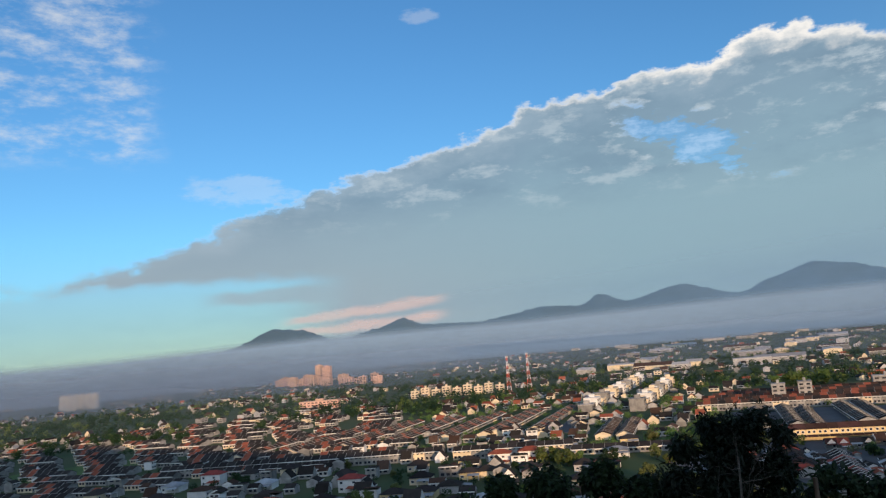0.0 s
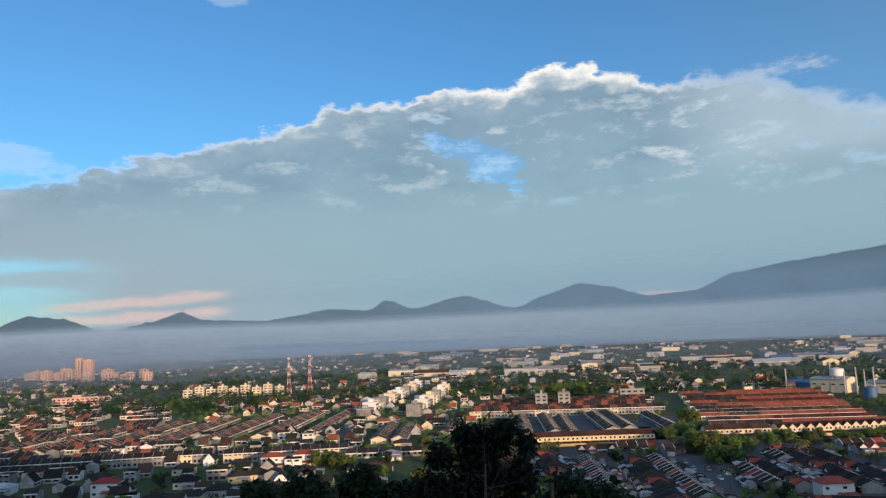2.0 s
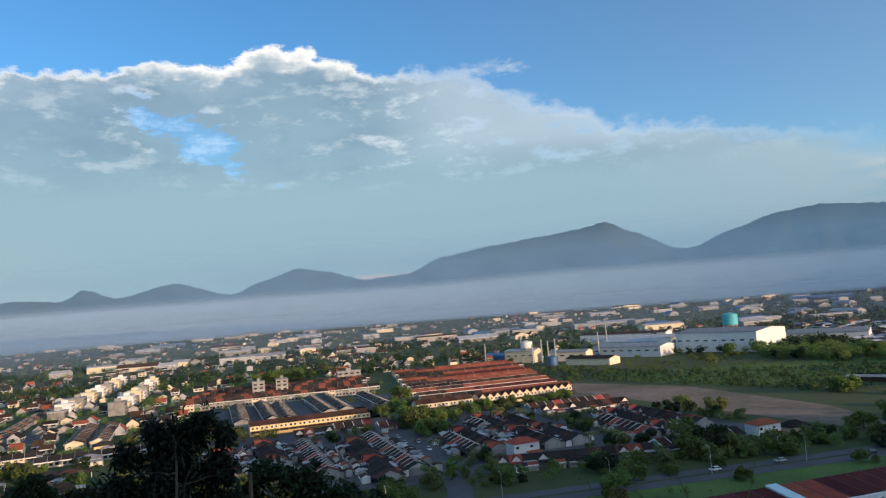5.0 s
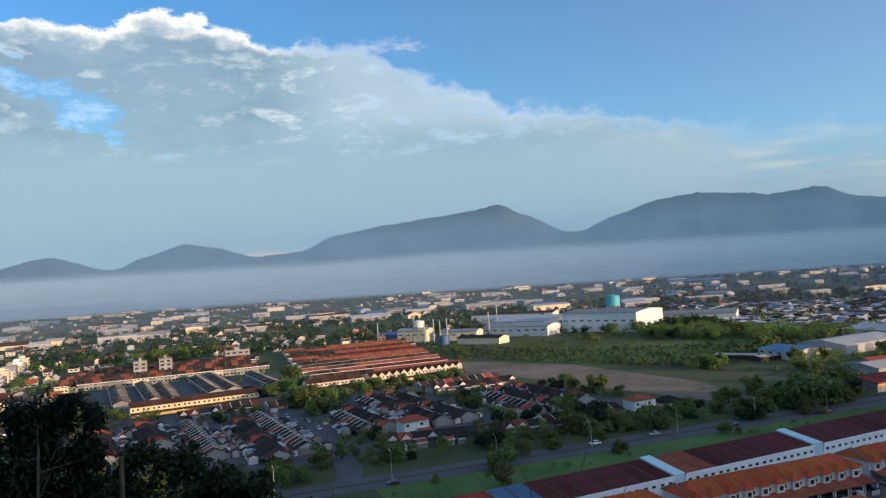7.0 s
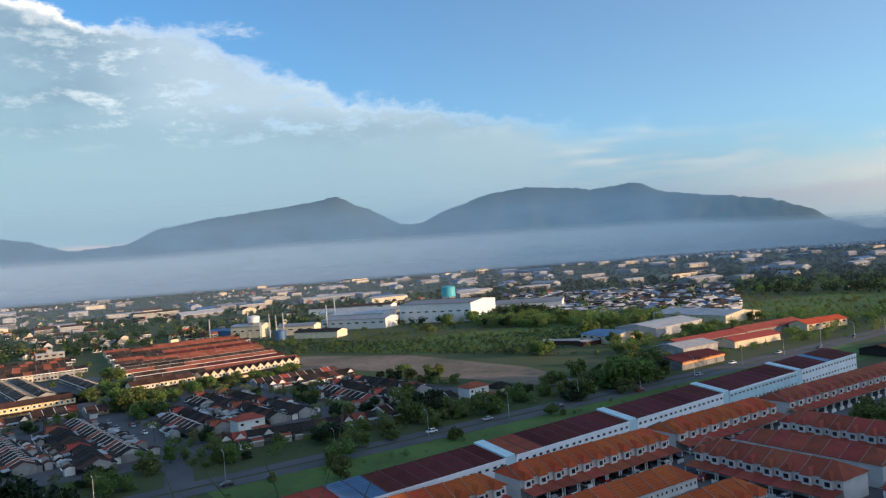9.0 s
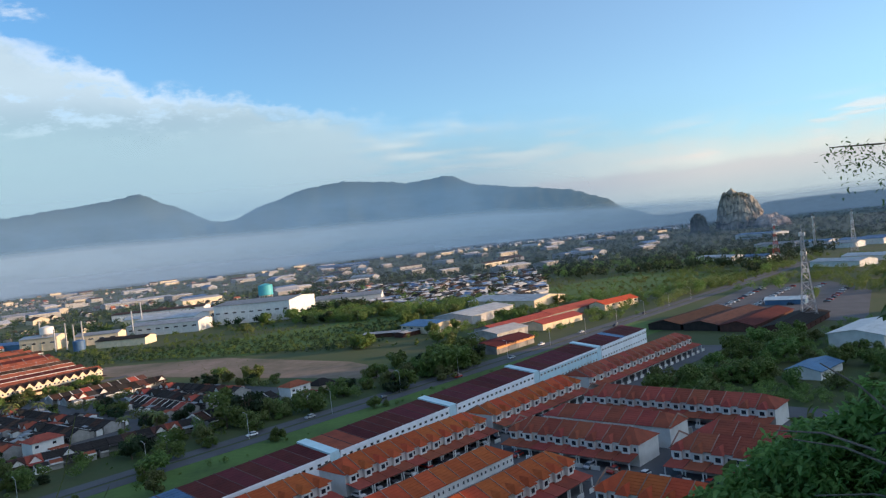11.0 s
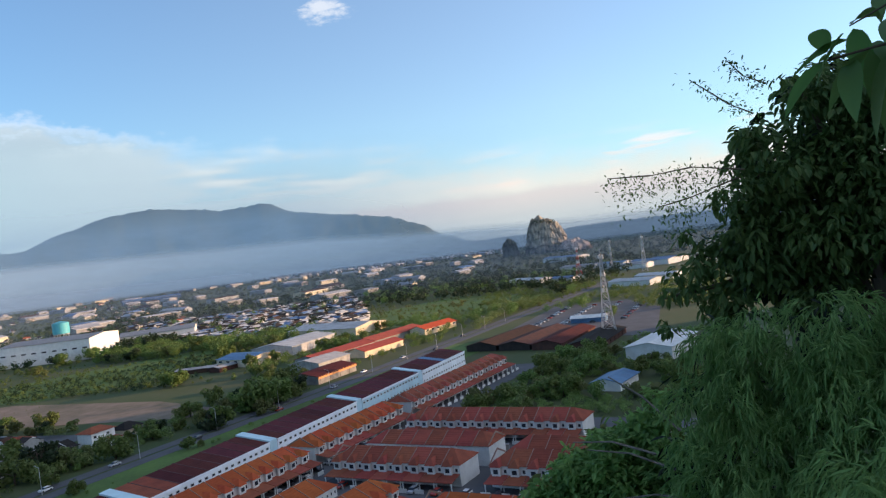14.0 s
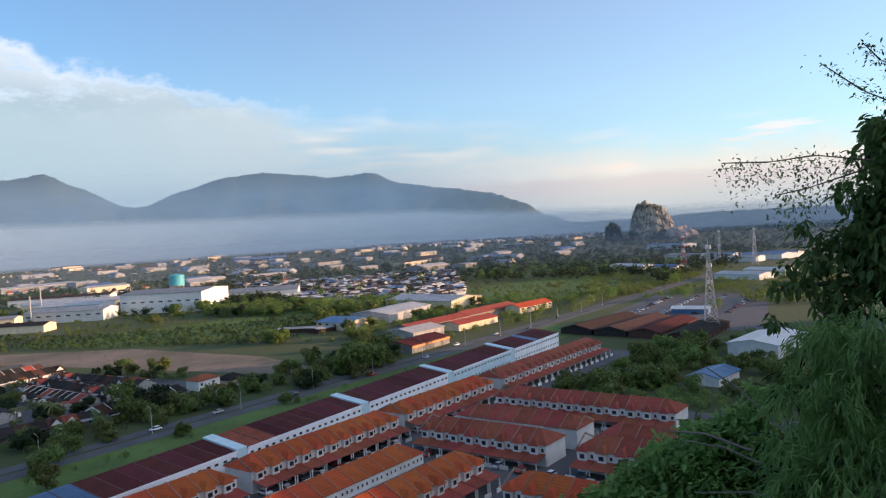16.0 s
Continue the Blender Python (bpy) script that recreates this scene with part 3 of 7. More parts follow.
def mountain(a0, a1, r_mid, label):
    """A ridge of conical summits with eroded flanks between two bearings."""
    lo, hi = a0, a1
    cols, rowsn = int((hi - lo) / 0.15), 20
    sh = Shape()
    for i in range(cols + 1):
        az = lo + (hi - lo) * i / cols
        e = skyline(az)
        jag = r_mid * radians(0.09 * noise.noise((az * 2.1, r_mid, 1)) + 0.06 * noise.noise((az * 6.1, r_mid, 2)))
        top = max(0, 65 + r_mid * math.tan(radians(e)))
        for k in range(rowsn + 1):
            g = k / rowsn
            r = r_mid - 420 + 700 * g
            prof = max(0, 1 - abs(g - 0.6) / 0.6) if g < 0.6 else max(0, 1 - (g - 0.6) / 0.4 * 0.9)
            rib = 0.11 * (1 - prof) * (noise.noise((az * 0.8 + g * 2.5, g * 6.0, 5)) + 0.6 * noise.noise((az * 2.2 - g * 3.0, g * 11.0, 9))) * 2
            x, y = at_bearing(az, r)
            sh.v.append((x, y, -5 + (top + 5) * max(0, prof + rib * prof) + (jag * max(0, prof) ** 6 if top > 40 else 0)))
    for i in range(cols):
        for k in range(rowsn):
            a = i * (rowsn + 1) + k
            sh.f.append((a, a + 1, a + rowsn + 2, a + rowsn + 1))
    ob = part("mountain", sh, HILL, smooth=True)
    tagged(ob, label, "mountain", "mountains on the skyline")


mountain(-30, 2.4, 4520, "low conical hills in blue haze above fog")
mountain(2.4, 21.5, 4500, "twin low forested hills in blue haze")
mountain(21.3, 33, 4440, "rounded forested hill in blue haze")
mountain(31.2, 56, 4380, "high conical forested mountain in blue haze")
mountain(54.9, 87, 4320, "broad forested mountain massif in blue haze")
mountain(86.8, 117, 4340, "low wooded rise on the hazy horizon")


def mist(r, z_top, colour, alpha, z0, z1, label, wisp=0.3, side=None, air_glow=None, lift=None, a0=-75, a1=150):
    sh = Shape()
    n = 120
    for i in range(n + 1):
        x, y = at_bearing(a0 + (a1 - a0) * i / n, r)
        sh.v.append((x, y, -1))
        sh.v.append((x, y, z_top))
    for i in range(n):
        sh.f.append((2 * i, 2 * i + 2, 2 * i + 3, 2 * i + 1))
    ob = part("mist_layer", sh, mist_mat("mist_" + str(int(r)), colour, alpha, z0, z1, wisp, side, air_glow, lift), smooth=True)
    tagged(ob, label, "mist", "layers of morning mist", kind="structure")


MIST = (0.55, 0.72, 0.95)
# second colour: scattered light added to the fog bank as a glow
BANK, BANK_GLOW = (0.48, 0.60, 0.70), (0.095, 0.15, 0.205)
TOPS = [(-30, -50), (-25, -42), (-10, -10), (6, -12), (23, 4), (36, 4), (46, 20), (63, 6), (76, -6), (82, -36), (95, -70)]
# upright sheets added to carry the distance haze; the four farthest also glow
mist(950, 72, MIST, 0.06, 10, 66, "thin veil of morning mist over the town")
mist(1450, 92, MIST, 0.2, 20, 88, "thin veil of morning mist over the town")
mist(1120, 80, (0.62, 0.68, 0.74), 0.2, 10, 72, "thin veil of morning mist over the eastern woods", 0.3, (150, 160, 1.0, 40, 78, 0.0))
mist(1640, 110, (0.36, 0.46, 0.58), 0.5, 30, 105, "dark drifting fog over the western plain", 0.3, (-24, 2, 0.0))
mist(1950, 112, MIST, 0.22, 20, 105, "soft bank of low morning fog", side=(-25, 30, 0.5))
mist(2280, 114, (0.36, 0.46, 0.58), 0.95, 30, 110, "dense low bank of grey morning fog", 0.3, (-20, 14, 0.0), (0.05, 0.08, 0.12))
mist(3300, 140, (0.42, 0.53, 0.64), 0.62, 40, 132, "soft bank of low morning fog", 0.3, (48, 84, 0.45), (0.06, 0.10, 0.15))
mist(3860, 300, BANK, 1.0, 158, 200, "dense low bank of grey morning fog", 0.22, (76, 96, 0.5), BANK_GLOW, TOPS)
# blue aerial haze over the mountains, put into one sheet's colour and emission
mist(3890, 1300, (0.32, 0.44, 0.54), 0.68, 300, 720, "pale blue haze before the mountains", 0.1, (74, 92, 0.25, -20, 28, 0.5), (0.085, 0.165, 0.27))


# ---- the limestone outcrop ----
def crag_mat(name, pale, dark):
    """Limestone: pale fresh faces, dark water streaks running down, stained ledges."""
    m = bpy.data.materials.new(name)
    m.use_nodes = True
    t = m.node_tree
    b = t.nodes["Principled BSDF"]
    co = t.nodes.new("ShaderNodeTexCoord").outputs["Object"]
    mp = t.nodes.new("ShaderNodeMapping")
    mp.inputs["Scale"].default_value = (1, 1, 0.22)
    t.links.new(co, mp.inputs[0])
    run = noise_tex(t, mp.outputs[0], 0.16, 6, 0.65)
    blot = noise_tex(t, co, 0.05, 5, 0.6)
    f = ramp(t, mth(t, "ADD", mth(t, "MULTIPLY", run, 0.6), mth(t, "MULTIPLY", blot, 0.4)), [(0.40, 0.0), (0.56, 1.0)])
    t.links.new(mixc(t, f, dark, pale), b.inputs["Base Color"])
    b.inputs["Roughness"].default_value = 0.95
    b.inputs["Specular IOR Level"].default_value = 0.1
    bp = t.nodes.new("ShaderNodeBump")
    bp.inputs["Strength"].default_value = 0.8
    bp.inputs["Distance"].default_value = 2.0
    t.links.new(run, bp.inputs["Height"])
    t.links.new(bp.outputs[0], b.inputs["Normal"])
    return m


def outcrop(name, az, d, rx, ry, h, seed, label, material, steep=7.0, tilt=0.0, ledge=0.1):
    """A block of limestone: sheer fluted sides broken by ledges, an uneven crown that may slope to one side."""
    sh = Shape()
    n, lev = 120, 46
    for k in range(lev + 1):
        g = k / lev
        base = (1 - g ** steep) ** 0.5
        for i in range(n):
            a = 2 * math.pi * i / n
            c, s = math.cos(a), math.sin(a)
            lump = 0.22 * noise.noise((c * 1.7 + seed, s * 1.7, g * 1.1)) + 0.13 * noise.noise((c * 4.2 + seed, s * 4.2, g * 2.4))
            flute = 0.12 * abs(noise.noise((c * 9 + seed, s * 9, g * 1.5))) + 0.05 * noise.noise((c * 24, s * 24 + seed, g * 9))
            shelf = ledge * (0.5 - (g * 4.3 + 0.8 * noise.noise((c * 2, s * 2, seed))) % 1.0) * (1 - g)
            rr = base * (1 + lump - flute + shelf + 0.12 * (1 - g))
            crown = 1 + 0.30 * noise.noise((c * rr * 2.6 + seed, s * rr * 2.6, 7)) + 0.16 * noise.noise((c * rr * 7, s * rr * 7 + seed, 3))
            zt = h * g * (1 + (crown - 1) * g - tilt * c * rr * g)
            sh.v.append((rx * rr * c, ry * rr * s, zt - 2))
    for k in range(lev):
        for i in range(n):
            j = (i + 1) % n
            sh.f.append((k * n + i, k * n + j, (k + 1) * n + j, (k + 1) * n + i))
    sh.f.append(tuple(lev * n + i for i in range(n)))
    ob = part(name, sh, material)
    x, y = at_bearing(az, d)
    ob.matrix_basis = pose(x, y, 0, 0, 0, -az)
    return tagged(ob, label, "rock")


CRAG = crag_mat("limestone_cliff", (0.46, 0.38, 0.29), (0.10, 0.10, 0.085))
PALE_CRAG = crag_mat("quarried_limestone", (0.46, 0.37, 0.32), (0.27, 0.22, 0.19))
DARK_CRAG = crag_mat("mossy_limestone", (0.13, 0.13, 0.10), (0.045, 0.055, 0.04))
outcrop("rock_outcrop", 93.5, 2320, 64, 52, 106, 3.0, "tall craggy limestone outcrop with tufts of scrub", CRAG, 3.2, 0.2)
outcrop("rock_outcrop", 95.6, 2240, 46, 38, 36, 9.0, "pale quarried limestone mound", PALE_CRAG, 3.0, 0.1)
outcrop("rock_outcrop", 90.75, 2300, 24, 22, 56, 5.0, "narrow dark limestone spur with scrub", DARK_CRAG, 3.0, 0.1)


# ---- houses ----
BUILT = {}


def mark(x, y, r=7):
    for i in range(int((x - r) // 6), int((x + r) // 6) + 1):
        for j in range(int((y - r) // 6), int((y + r) // 6) + 1):
            BUILT[(i, j)] = True


def is_free(x, y):
    return (int(x // 6), int(y // 6)) not in BUILT


STOCK = {}


def spawn(maker, key, m, label=""):
    """The first of a kind is built, the rest are copies."""
    if (maker, key) not in STOCK:
        ob = maker(key)
        STOCK[(maker, key)] = ob
        ob.matrix_basis = m
    else:
        ob = copy_thing(STOCK[(maker, key)], m)
    p = m @ Vector((3, 5, 0))
    mark(p.x, p.y)
    if label:
        ob["label"] = label
    return ob


def stepped_roof(sh, x0, x1, y0, y1, z_eave, z_ridge, n, th=0.14, lip=0.07, over=0.5):
    """A gable roof of overlapping courses as one skin."""
    ym = (y0 + y1) / 2
    k = (z_ridge - z_eave) / (ym - y0)
    P = []
    a, zb = y0 - over, z_eave - k * over
    for i in range(n):
        g0, g1 = i / n, (i + 1) / n
        P += [(a + (ym - a) * g0, zb + (z_ridge - zb) * g0 + lip), (a + (ym - a) * g1, zb + (z_ridge - zb) * g1)]
    P[-1] = (ym, z_ridge + lip)
    P += [(y0 + y1 - y, z) for y, z in reversed(P[:-1])]
    pts = []
    for y, z in P:
        pts += [(x0, y, z + th), (x1, y, z + th), (x0, y, z), (x1, y, z)]
    F = [(0, 2, 3, 1)]
    for i in range(len(P) - 1):
        q, r = 4 * i, 4 * i + 4
        F += [(q, q + 1, r + 1, r), (q + 2, r + 2, r + 3, q + 3), (q, r, r + 2, q + 2), (q + 1, q + 3, r + 3, r + 1)]
    e = 4 * (len(P) - 1)
    F.append((e, e + 1, e + 3, e + 2))
    sh.solid(pts, F)


def add_window(ob, x, z, w, h, y=0.0):
    fr, pn = Shape(), Shape()
    window(fr, pn, x, z, w, h, y)
    part("pane", pn, GLASS, part("window", fr, WHITE, ob))


def window(sh_frame, sh_pane, x, z, w, h, y=0.0):
    """A window on a front wall in the plane y, looking to -y."""
    t = 0.16
    sh_frame.box(x, y - 0.12, z, x + w, y - 0.002, z + t)
    sh_frame.box(x, y - 0.12, z + h - t, x + w, y - 0.002, z + h)
    sh_frame.box(x, y - 0.12, z + t, x + t, y - 0.002, z + h - t)
    sh_frame.box(x + w - t, y - 0.12, z + t, x + w, y - 0.002, z + h - t)
    sh_pane.box(x + t, y - 0.06, z + t, x + w - t, y - 0.003, z + h - t)


def orange_terrace(style):
    """Two-storey terrace house: tiled gable roof, bay window with its own hip, tiled porch, party wall."""
    w, d, eave, ridge = 5.3, 11.0, 6.0, 8.6
    roofm = TILE_RED if "red" in style else TILE_ORANGE
    ob = empty("terrace_house", "two-storey white terrace house with orange tiled roof" if roofm is TILE_ORANGE else "two-storey white terrace house with dark red tiled roof", "house", "terrace houses below the hill")
    s = Shape()
    s.box(0.02, 0, -0.2, w - 0.02, d, eave)
    hip = 1 if "hip_far" in style else (-1 if "hip_near" in style else 0)
    if not hip:
        s.gable(0.02, 0, eave, w - 0.02, d, ridge - eave - 0.1)
    part("wall", s, WHITE, ob)
    s = Shape()
    if hip:
        a, e = (0.1, w + 0.5) if hip > 0 else (w - 0.1, -0.5)
        r = e - hip * 4.6
        s.solid([(a, -0.5, eave - 0.1), (e, -0.5, eave - 0.1), (e, d + 0.5, eave - 0.1), (a, d + 0.5, eave - 0.1), (a, d / 2, ridge + 0.15), (r, d / 2, ridge + 0.15)],
                [(0, 1, 5, 4), (1, 2, 5), (2, 3, 4, 5), (0, 4, 3), (3, 2, 1, 0)])
    else:
        stepped_roof(s, 0.1, w - 0.1, 0, d, eave + 0.05, ridge, 7)
    part("roof", s, roofm, ob)
    s = Shape()
    s.slab((-0.09, -0.3, eave + 0.2), (0.09, -0.3, eave + 0.2), (0.09, d / 2, ridge + 0.36), (-0.09, d / 2, ridge + 0.36), 0.5)
    s.slab((-0.09, d / 2, ridge + 0.36), (0.09, d / 2, ridge + 0.36), (0.09, d + 0.3, eave + 0.2), (-0.09, d + 0.3, eave + 0.2), 0.5)
    part("party_wall", s, COPING, ob, "stained mortar party-wall coping")
    if "rear" in style:
        for x in (0.7, 2.3, 3.9):
            add_window(ob, x, 3.9, 0.9, 1.1)
        s = Shape()
        s.slab((0.2, -3.2, 2.6), (w - 0.2, -3.2, 2.6), (w - 0.2, -0.05, 3.1), (0.2, -0.05, 3.1), 0.12)
        part("awning", s, ZINC, ob, "grey metal lean-to")
        s = Shape()
        s.box(0.2, -3.0, -0.1, w - 0.2, -2.85, 2.2)
        part("yard_wall", s, WHITE, ob)
    else:
        s = Shape()
        s.box(0.8, -1.0, 3.3, 3.2, -0.003, 5.75)
        part("bay", s, WHITE, ob)
        s = Shape()
        zz = 5.75
        s.solid([(0.4, -1.5, zz), (3.6, -1.5, zz), (3.6, 1.8, zz + 0.9), (0.4, 1.8, zz + 0.9), (2.0, 0.0, zz + 1.75), (2.0, 3.0, zz + 1.75)],
                [(0, 1, 4), (1, 2, 5, 4), (3, 0, 4, 5), (0, 3, 2, 1)])
        part("bay_roof", s, roofm, ob)
        add_window(ob, 1.15, 3.75, 1.7, 1.5, -1.0)
        add_window(ob, 3.75, 3.8, 1.1, 1.3)
        s = Shape()
        s.slab((0.1, -5.2, 2.7), (w - 0.1, -5.2, 2.7), (w - 0.1, -0.05, 3.5), (0.1, -0.05, 3.5), 0.14)
        part("porch_roof", s, TILE_RED, ob, "weathered red porch roof")
        for x in (0.3, w - 0.5):
            s = Shape()
            s.box(x, -5.0, -0.1, x + 0.25, -4.75, 2.65)
            part("post", s, WHITE, ob)
        s = Shape()
        s.box(0.1, -7.2, -0.1, 2.9, -7.05, 1.3)
        part("front_wall", s, WHITE, ob)
    return ob


def shop_unit(style):
    """Two-storey shop lot seen from its rear: pale wall, window band, long maroon sheet roof."""
    w, d, hf, hr = 5.68, 14.0, 7.0, 9.0
    ob = empty("shop_house", "white two-storey shop house with maroon metal roof", "shop house", "shop row along the road")
    s = Shape()
    s.solid([(0, 0, -0.2), (w, 0, -0.2), (w, d, -0.2), (0, d, -0.2), (0, 0, hf), (w, 0, hf), (w, d, hr - 0.2), (0, d, hr - 0.2)],
            [(3, 2, 1, 0), (4, 5, 6, 7), (0, 1, 5, 4), (1, 2, 6, 5), (2, 3, 7, 6), (3, 0, 4, 7)])
    part("wall", s, PALE_BLUE if style == "blue" else SHOP_WHITE, ob)
    s = Shape()
    pts, F, n = [], [(0, 2, 3, 1)], 10
    for i in range(n):
        for g, lip in ((i / n, 0.07), ((i + 1) / n, 0.0)):
            y, z = 0.25 + (d - 0.5) * g, hf + (hr - hf) * g + 0.12 + lip
            pts += [(0.12, y, z), (w - 0.12, y, z), (0.12, y, z - 0.15), (w - 0.12, y, z - 0.15)]
    for i in range(len(pts) // 4 - 1):
        q, r = 4 * i, 4 * i + 4
        F += [(q, q + 1, r + 1, r), (q + 2, r + 2, r + 3, q + 3), (q, r, r + 2, q + 2), (q + 1, q + 3, r + 3, r + 1)]
    s.solid(pts, F)
    part("roof", s, {"blue_roof": BLUE_SHEET, "red_roof": TILE_RED}.get(style, TILE_MAROON), ob)
    s = Shape()
    s.slab((-0.13, 0.1, hf + 0.26), (0.13, 0.1, hf + 0.26), (0.13, d, hr + 0.26), (-0.13, d, hr + 0.26), 0.6)
    part("party_wall", s, DULL_SEAM, ob, "dull reddish party-wall coping")
    s = Shape()
    s.box(0, -0.25, hf - 0.5, w, -0.003, hf + 0.2)
    part("fascia", s, SHOP_WHITE, ob)
    for x in (0.7, 3.4):
        add_window(ob, x, 4.9, 1.5, 1.0)
    for x in (0.8, 3.5):
        add_window(ob, x, 1.6, 1.2, 1.0)
    return ob


def low_terrace(style):
    """Single-storey terrace house with party walls standing above a worn tiled roof."""
    w, d, eave, ridge = 5.3, 7.4, 3.1, 4.7
    roofm = {"brown": TILE_BROWN, "dark": TILE_DARK, "red": TILE_RED, "orange": TILE_ORANGE, "maroon": TILE_MAROON}[style.split("_")[0]]
    tall = "tall" in style
    if tall:
        d, eave, ridge = 10.5, 5.8, 7.9
    name = {"brown": "weathered brown", "dark": "dark mossy", "red": "faded red", "orange": "orange"}[style.split("_")[0]]
    ob = empty("terrace_house", ("two-storey cream" if tall else "single-storey white") + " terrace house with " + name + " tiled roof", "house", "terrace houses on the estate")
    wallm = YELLOW if "yellow" in style else (CREAM if tall else DIM_WHITE)
    s = Shape()
    s.box(0.02, 0, -0.2, w - 0.02, d, eave)
    s.gable(0.02, 0, eave, w - 0.02, d, ridge - eave - 0.1)
    part("wall", s, wallm, ob)
    s = Shape()
    stepped_roof(s, 0.12, w - 0.12, 0, d, eave + 0.05, ridge, 5)
    part("roof", s, roofm, ob)
    s = Shape()
    s.slab((-0.1, -0.6, eave + 0.1), (0.1, -0.6, eave + 0.1), (0.1, d / 2, ridge + 0.4), (-0.1, d / 2, ridge + 0.4), 0.6)
    s.slab((-0.1, d / 2, ridge + 0.4), (0.1, d / 2, ridge + 0.4), (0.1, d + 0.6, eave + 0.1), (-0.1, d + 0.6, eave + 0.1), 0.6)
    part("party_wall", s, WHITE if "fin" in style else roofm, ob)
    if "fin" not in style and not tall:
        s = Shape()
        s.box(0.1, -0.98, eave - 0.62, w - 0.1, -0.72, eave - 0.3)
        part("fascia", s, WHITE, ob)
    s = Shape()
    zc, reach = 2.6, 5.0 if tall else 3.0
    s.slab((0.2, -reach, zc), (w - 0.2, -reach, zc), (w - 0.2, -0.05, zc + 0.4), (0.2, -0.05, zc + 0.4), 0.14)
    part("porch_roof", s, ZINC if "zinc" in style else roofm, ob)
    if tall:
        add_window(ob, 0.7, 3.7, 1.5, 1.4)
        add_window(ob, 3.1, 3.7, 1.5, 1.4)
    else:
        add_window(ob, 2.9, 1.0, 1.6, 1.3)
    if not tall:
        s = Shape()
        kd = 3.6 if "long" in style else 2.0
        s.box(0.1, d, -0.2, w - 0.1, d + kd, 2.5)
        part("kitchen", s, WHITE if "long" in style else wallm, ob)
        s = Shape()
        s.slab((w - 0.05, d + kd + 0.3, 2.55), (0.05, d + kd + 0.3, 2.55), (0.05, d + 0.05, 3.0), (w - 0.05, d + 0.05, 3.0), 0.12)
        part("lean_to", s, ZINC if "long" in style else TILE_DARK, ob)
    if "gabled" in style:
        s = Shape()
        s.solid([(0.5, -0.6, eave - 0.3), (4.8, -0.6, eave - 0.3), (2.65, -0.6, eave + 1.9), (0.5, 3, eave - 0.3), (4.8, 3, eave - 0.3), (2.65, 3, eave + 1.9)],
                [(0, 1, 2), (3, 5, 4), (0, 2, 5, 3), (1, 4, 5, 2), (0, 3, 4, 1)])
        part("gable", s, WHITE if not tall else wallm, ob)
        s = Shape()
        for sg in (-1, 1):
            s.slab((2.65, -0.9, eave + 2.1), (2.65, 3, eave + 2.1), (2.65 + sg * 2.5, 3, eave - 0.3), (2.65 + sg * 2.5, -0.9, eave - 0.3), 0.14)
        part("gable_roof", s, roofm, ob)
    return ob


def villa(style):
    """Detached house: hipped roof over white walls, carport, windows on every side."""
    i = int(style[-1])
    g = random.Random(40 + i)
    w, d, eave = g.uniform(9, 13), g.uniform(8, 11), g.choice((3.3, 6.2, 6.2))
    rise = g.uniform(1.8, 2.6)
    roofm = [TILE_BROWN, TILE_DARK, TILE_RED, TILE_DARK, ZINC, TILE_DARK][i % 6]
    word = ["brown", "dark", "red", "dark", "grey metal", "dark"][i % 6]
    ob = empty("house", "white detached house with hipped " + word + " roof", "house", "detached houses")
    s = Shape()
    s.box(0, 0, -0.2, w, d, eave)
    part("wall", s, [WHITE, CREAM, WHITE, GREY_WALL, WHITE, YELLOW][i % 6], ob)
    s = Shape()
    o = 0.7
    x0, y0, x1, y1 = -o, -o, w + o, d + o
    r = (d + 2 * o) / 2 * 0.9
    s.solid([(x0, y0, eave), (x1, y0, eave), (x1, y1, eave), (x0, y1, eave), (x0 + r, d / 2, eave + rise), (x1 - r, d / 2, eave + rise)],
            [(0, 1, 5, 4), (1, 2, 5), (2, 3, 4, 5), (3, 0, 4), (3, 2, 1, 0)])
    part("roof", s, roofm, ob)
    s = Shape()
    s.slab((w * 0.45, -4.6, 2.6), (w + 0.3, -4.6, 2.6), (w + 0.3, -0.05, 3.0), (w * 0.45, -0.05, 3.0), 0.14)
    part("carport", s, ZINC if i % 2 else roofm, ob)
    for x in (w * 0.45 + 0.1, w - 0.1):
        s = Shape()
        s.box(x, -4.4, -0.1, x + 0.2, -4.2, 2.55)
        part("post", s, WHITE, ob)
    for z in ((1.0, 4.0) if eave > 5 else (1.0,)):
        for x in (0.8, w * 0.62):
            add_window(ob, x, z, 1.7, 1.3)
    return ob


def row_at(maker, style, x, y, bearing, n, w, front="right", label="", gap=(), vary=None):
    """n units in a row that starts at x, y and runs along a bearing; the fronts look to its right-hand side."""
    d = Vector((math.sin(radians(bearing)), math.cos(radians(bearing)), 0))
    for i in range(n):
        if i in gap:
            continue
        key = vary(i) if vary else style
        if front == "right":
            p = Vector((x, y, 0)) + d * (i * w)
            m = pose(p.x, p.y, 0, 0, 0, 90 - bearing)
        else:
            p = Vector((x, y, 0)) + d * ((i + 1) * w)
            m = pose(p.x, p.y, 0, 0, 0, 270 - bearing)
        spawn(maker, key, m, label)


BU, BV = 114.7, 24.7


def row_uv(maker, style, u, v, along, n, w, front="right", **k):
    x, y = uv(u, v)
    row_at(maker, style, x, y, {"u": BU, "-u": BU + 180, "v": BV, "-v": BV + 180}[along], n, w, front, **k)


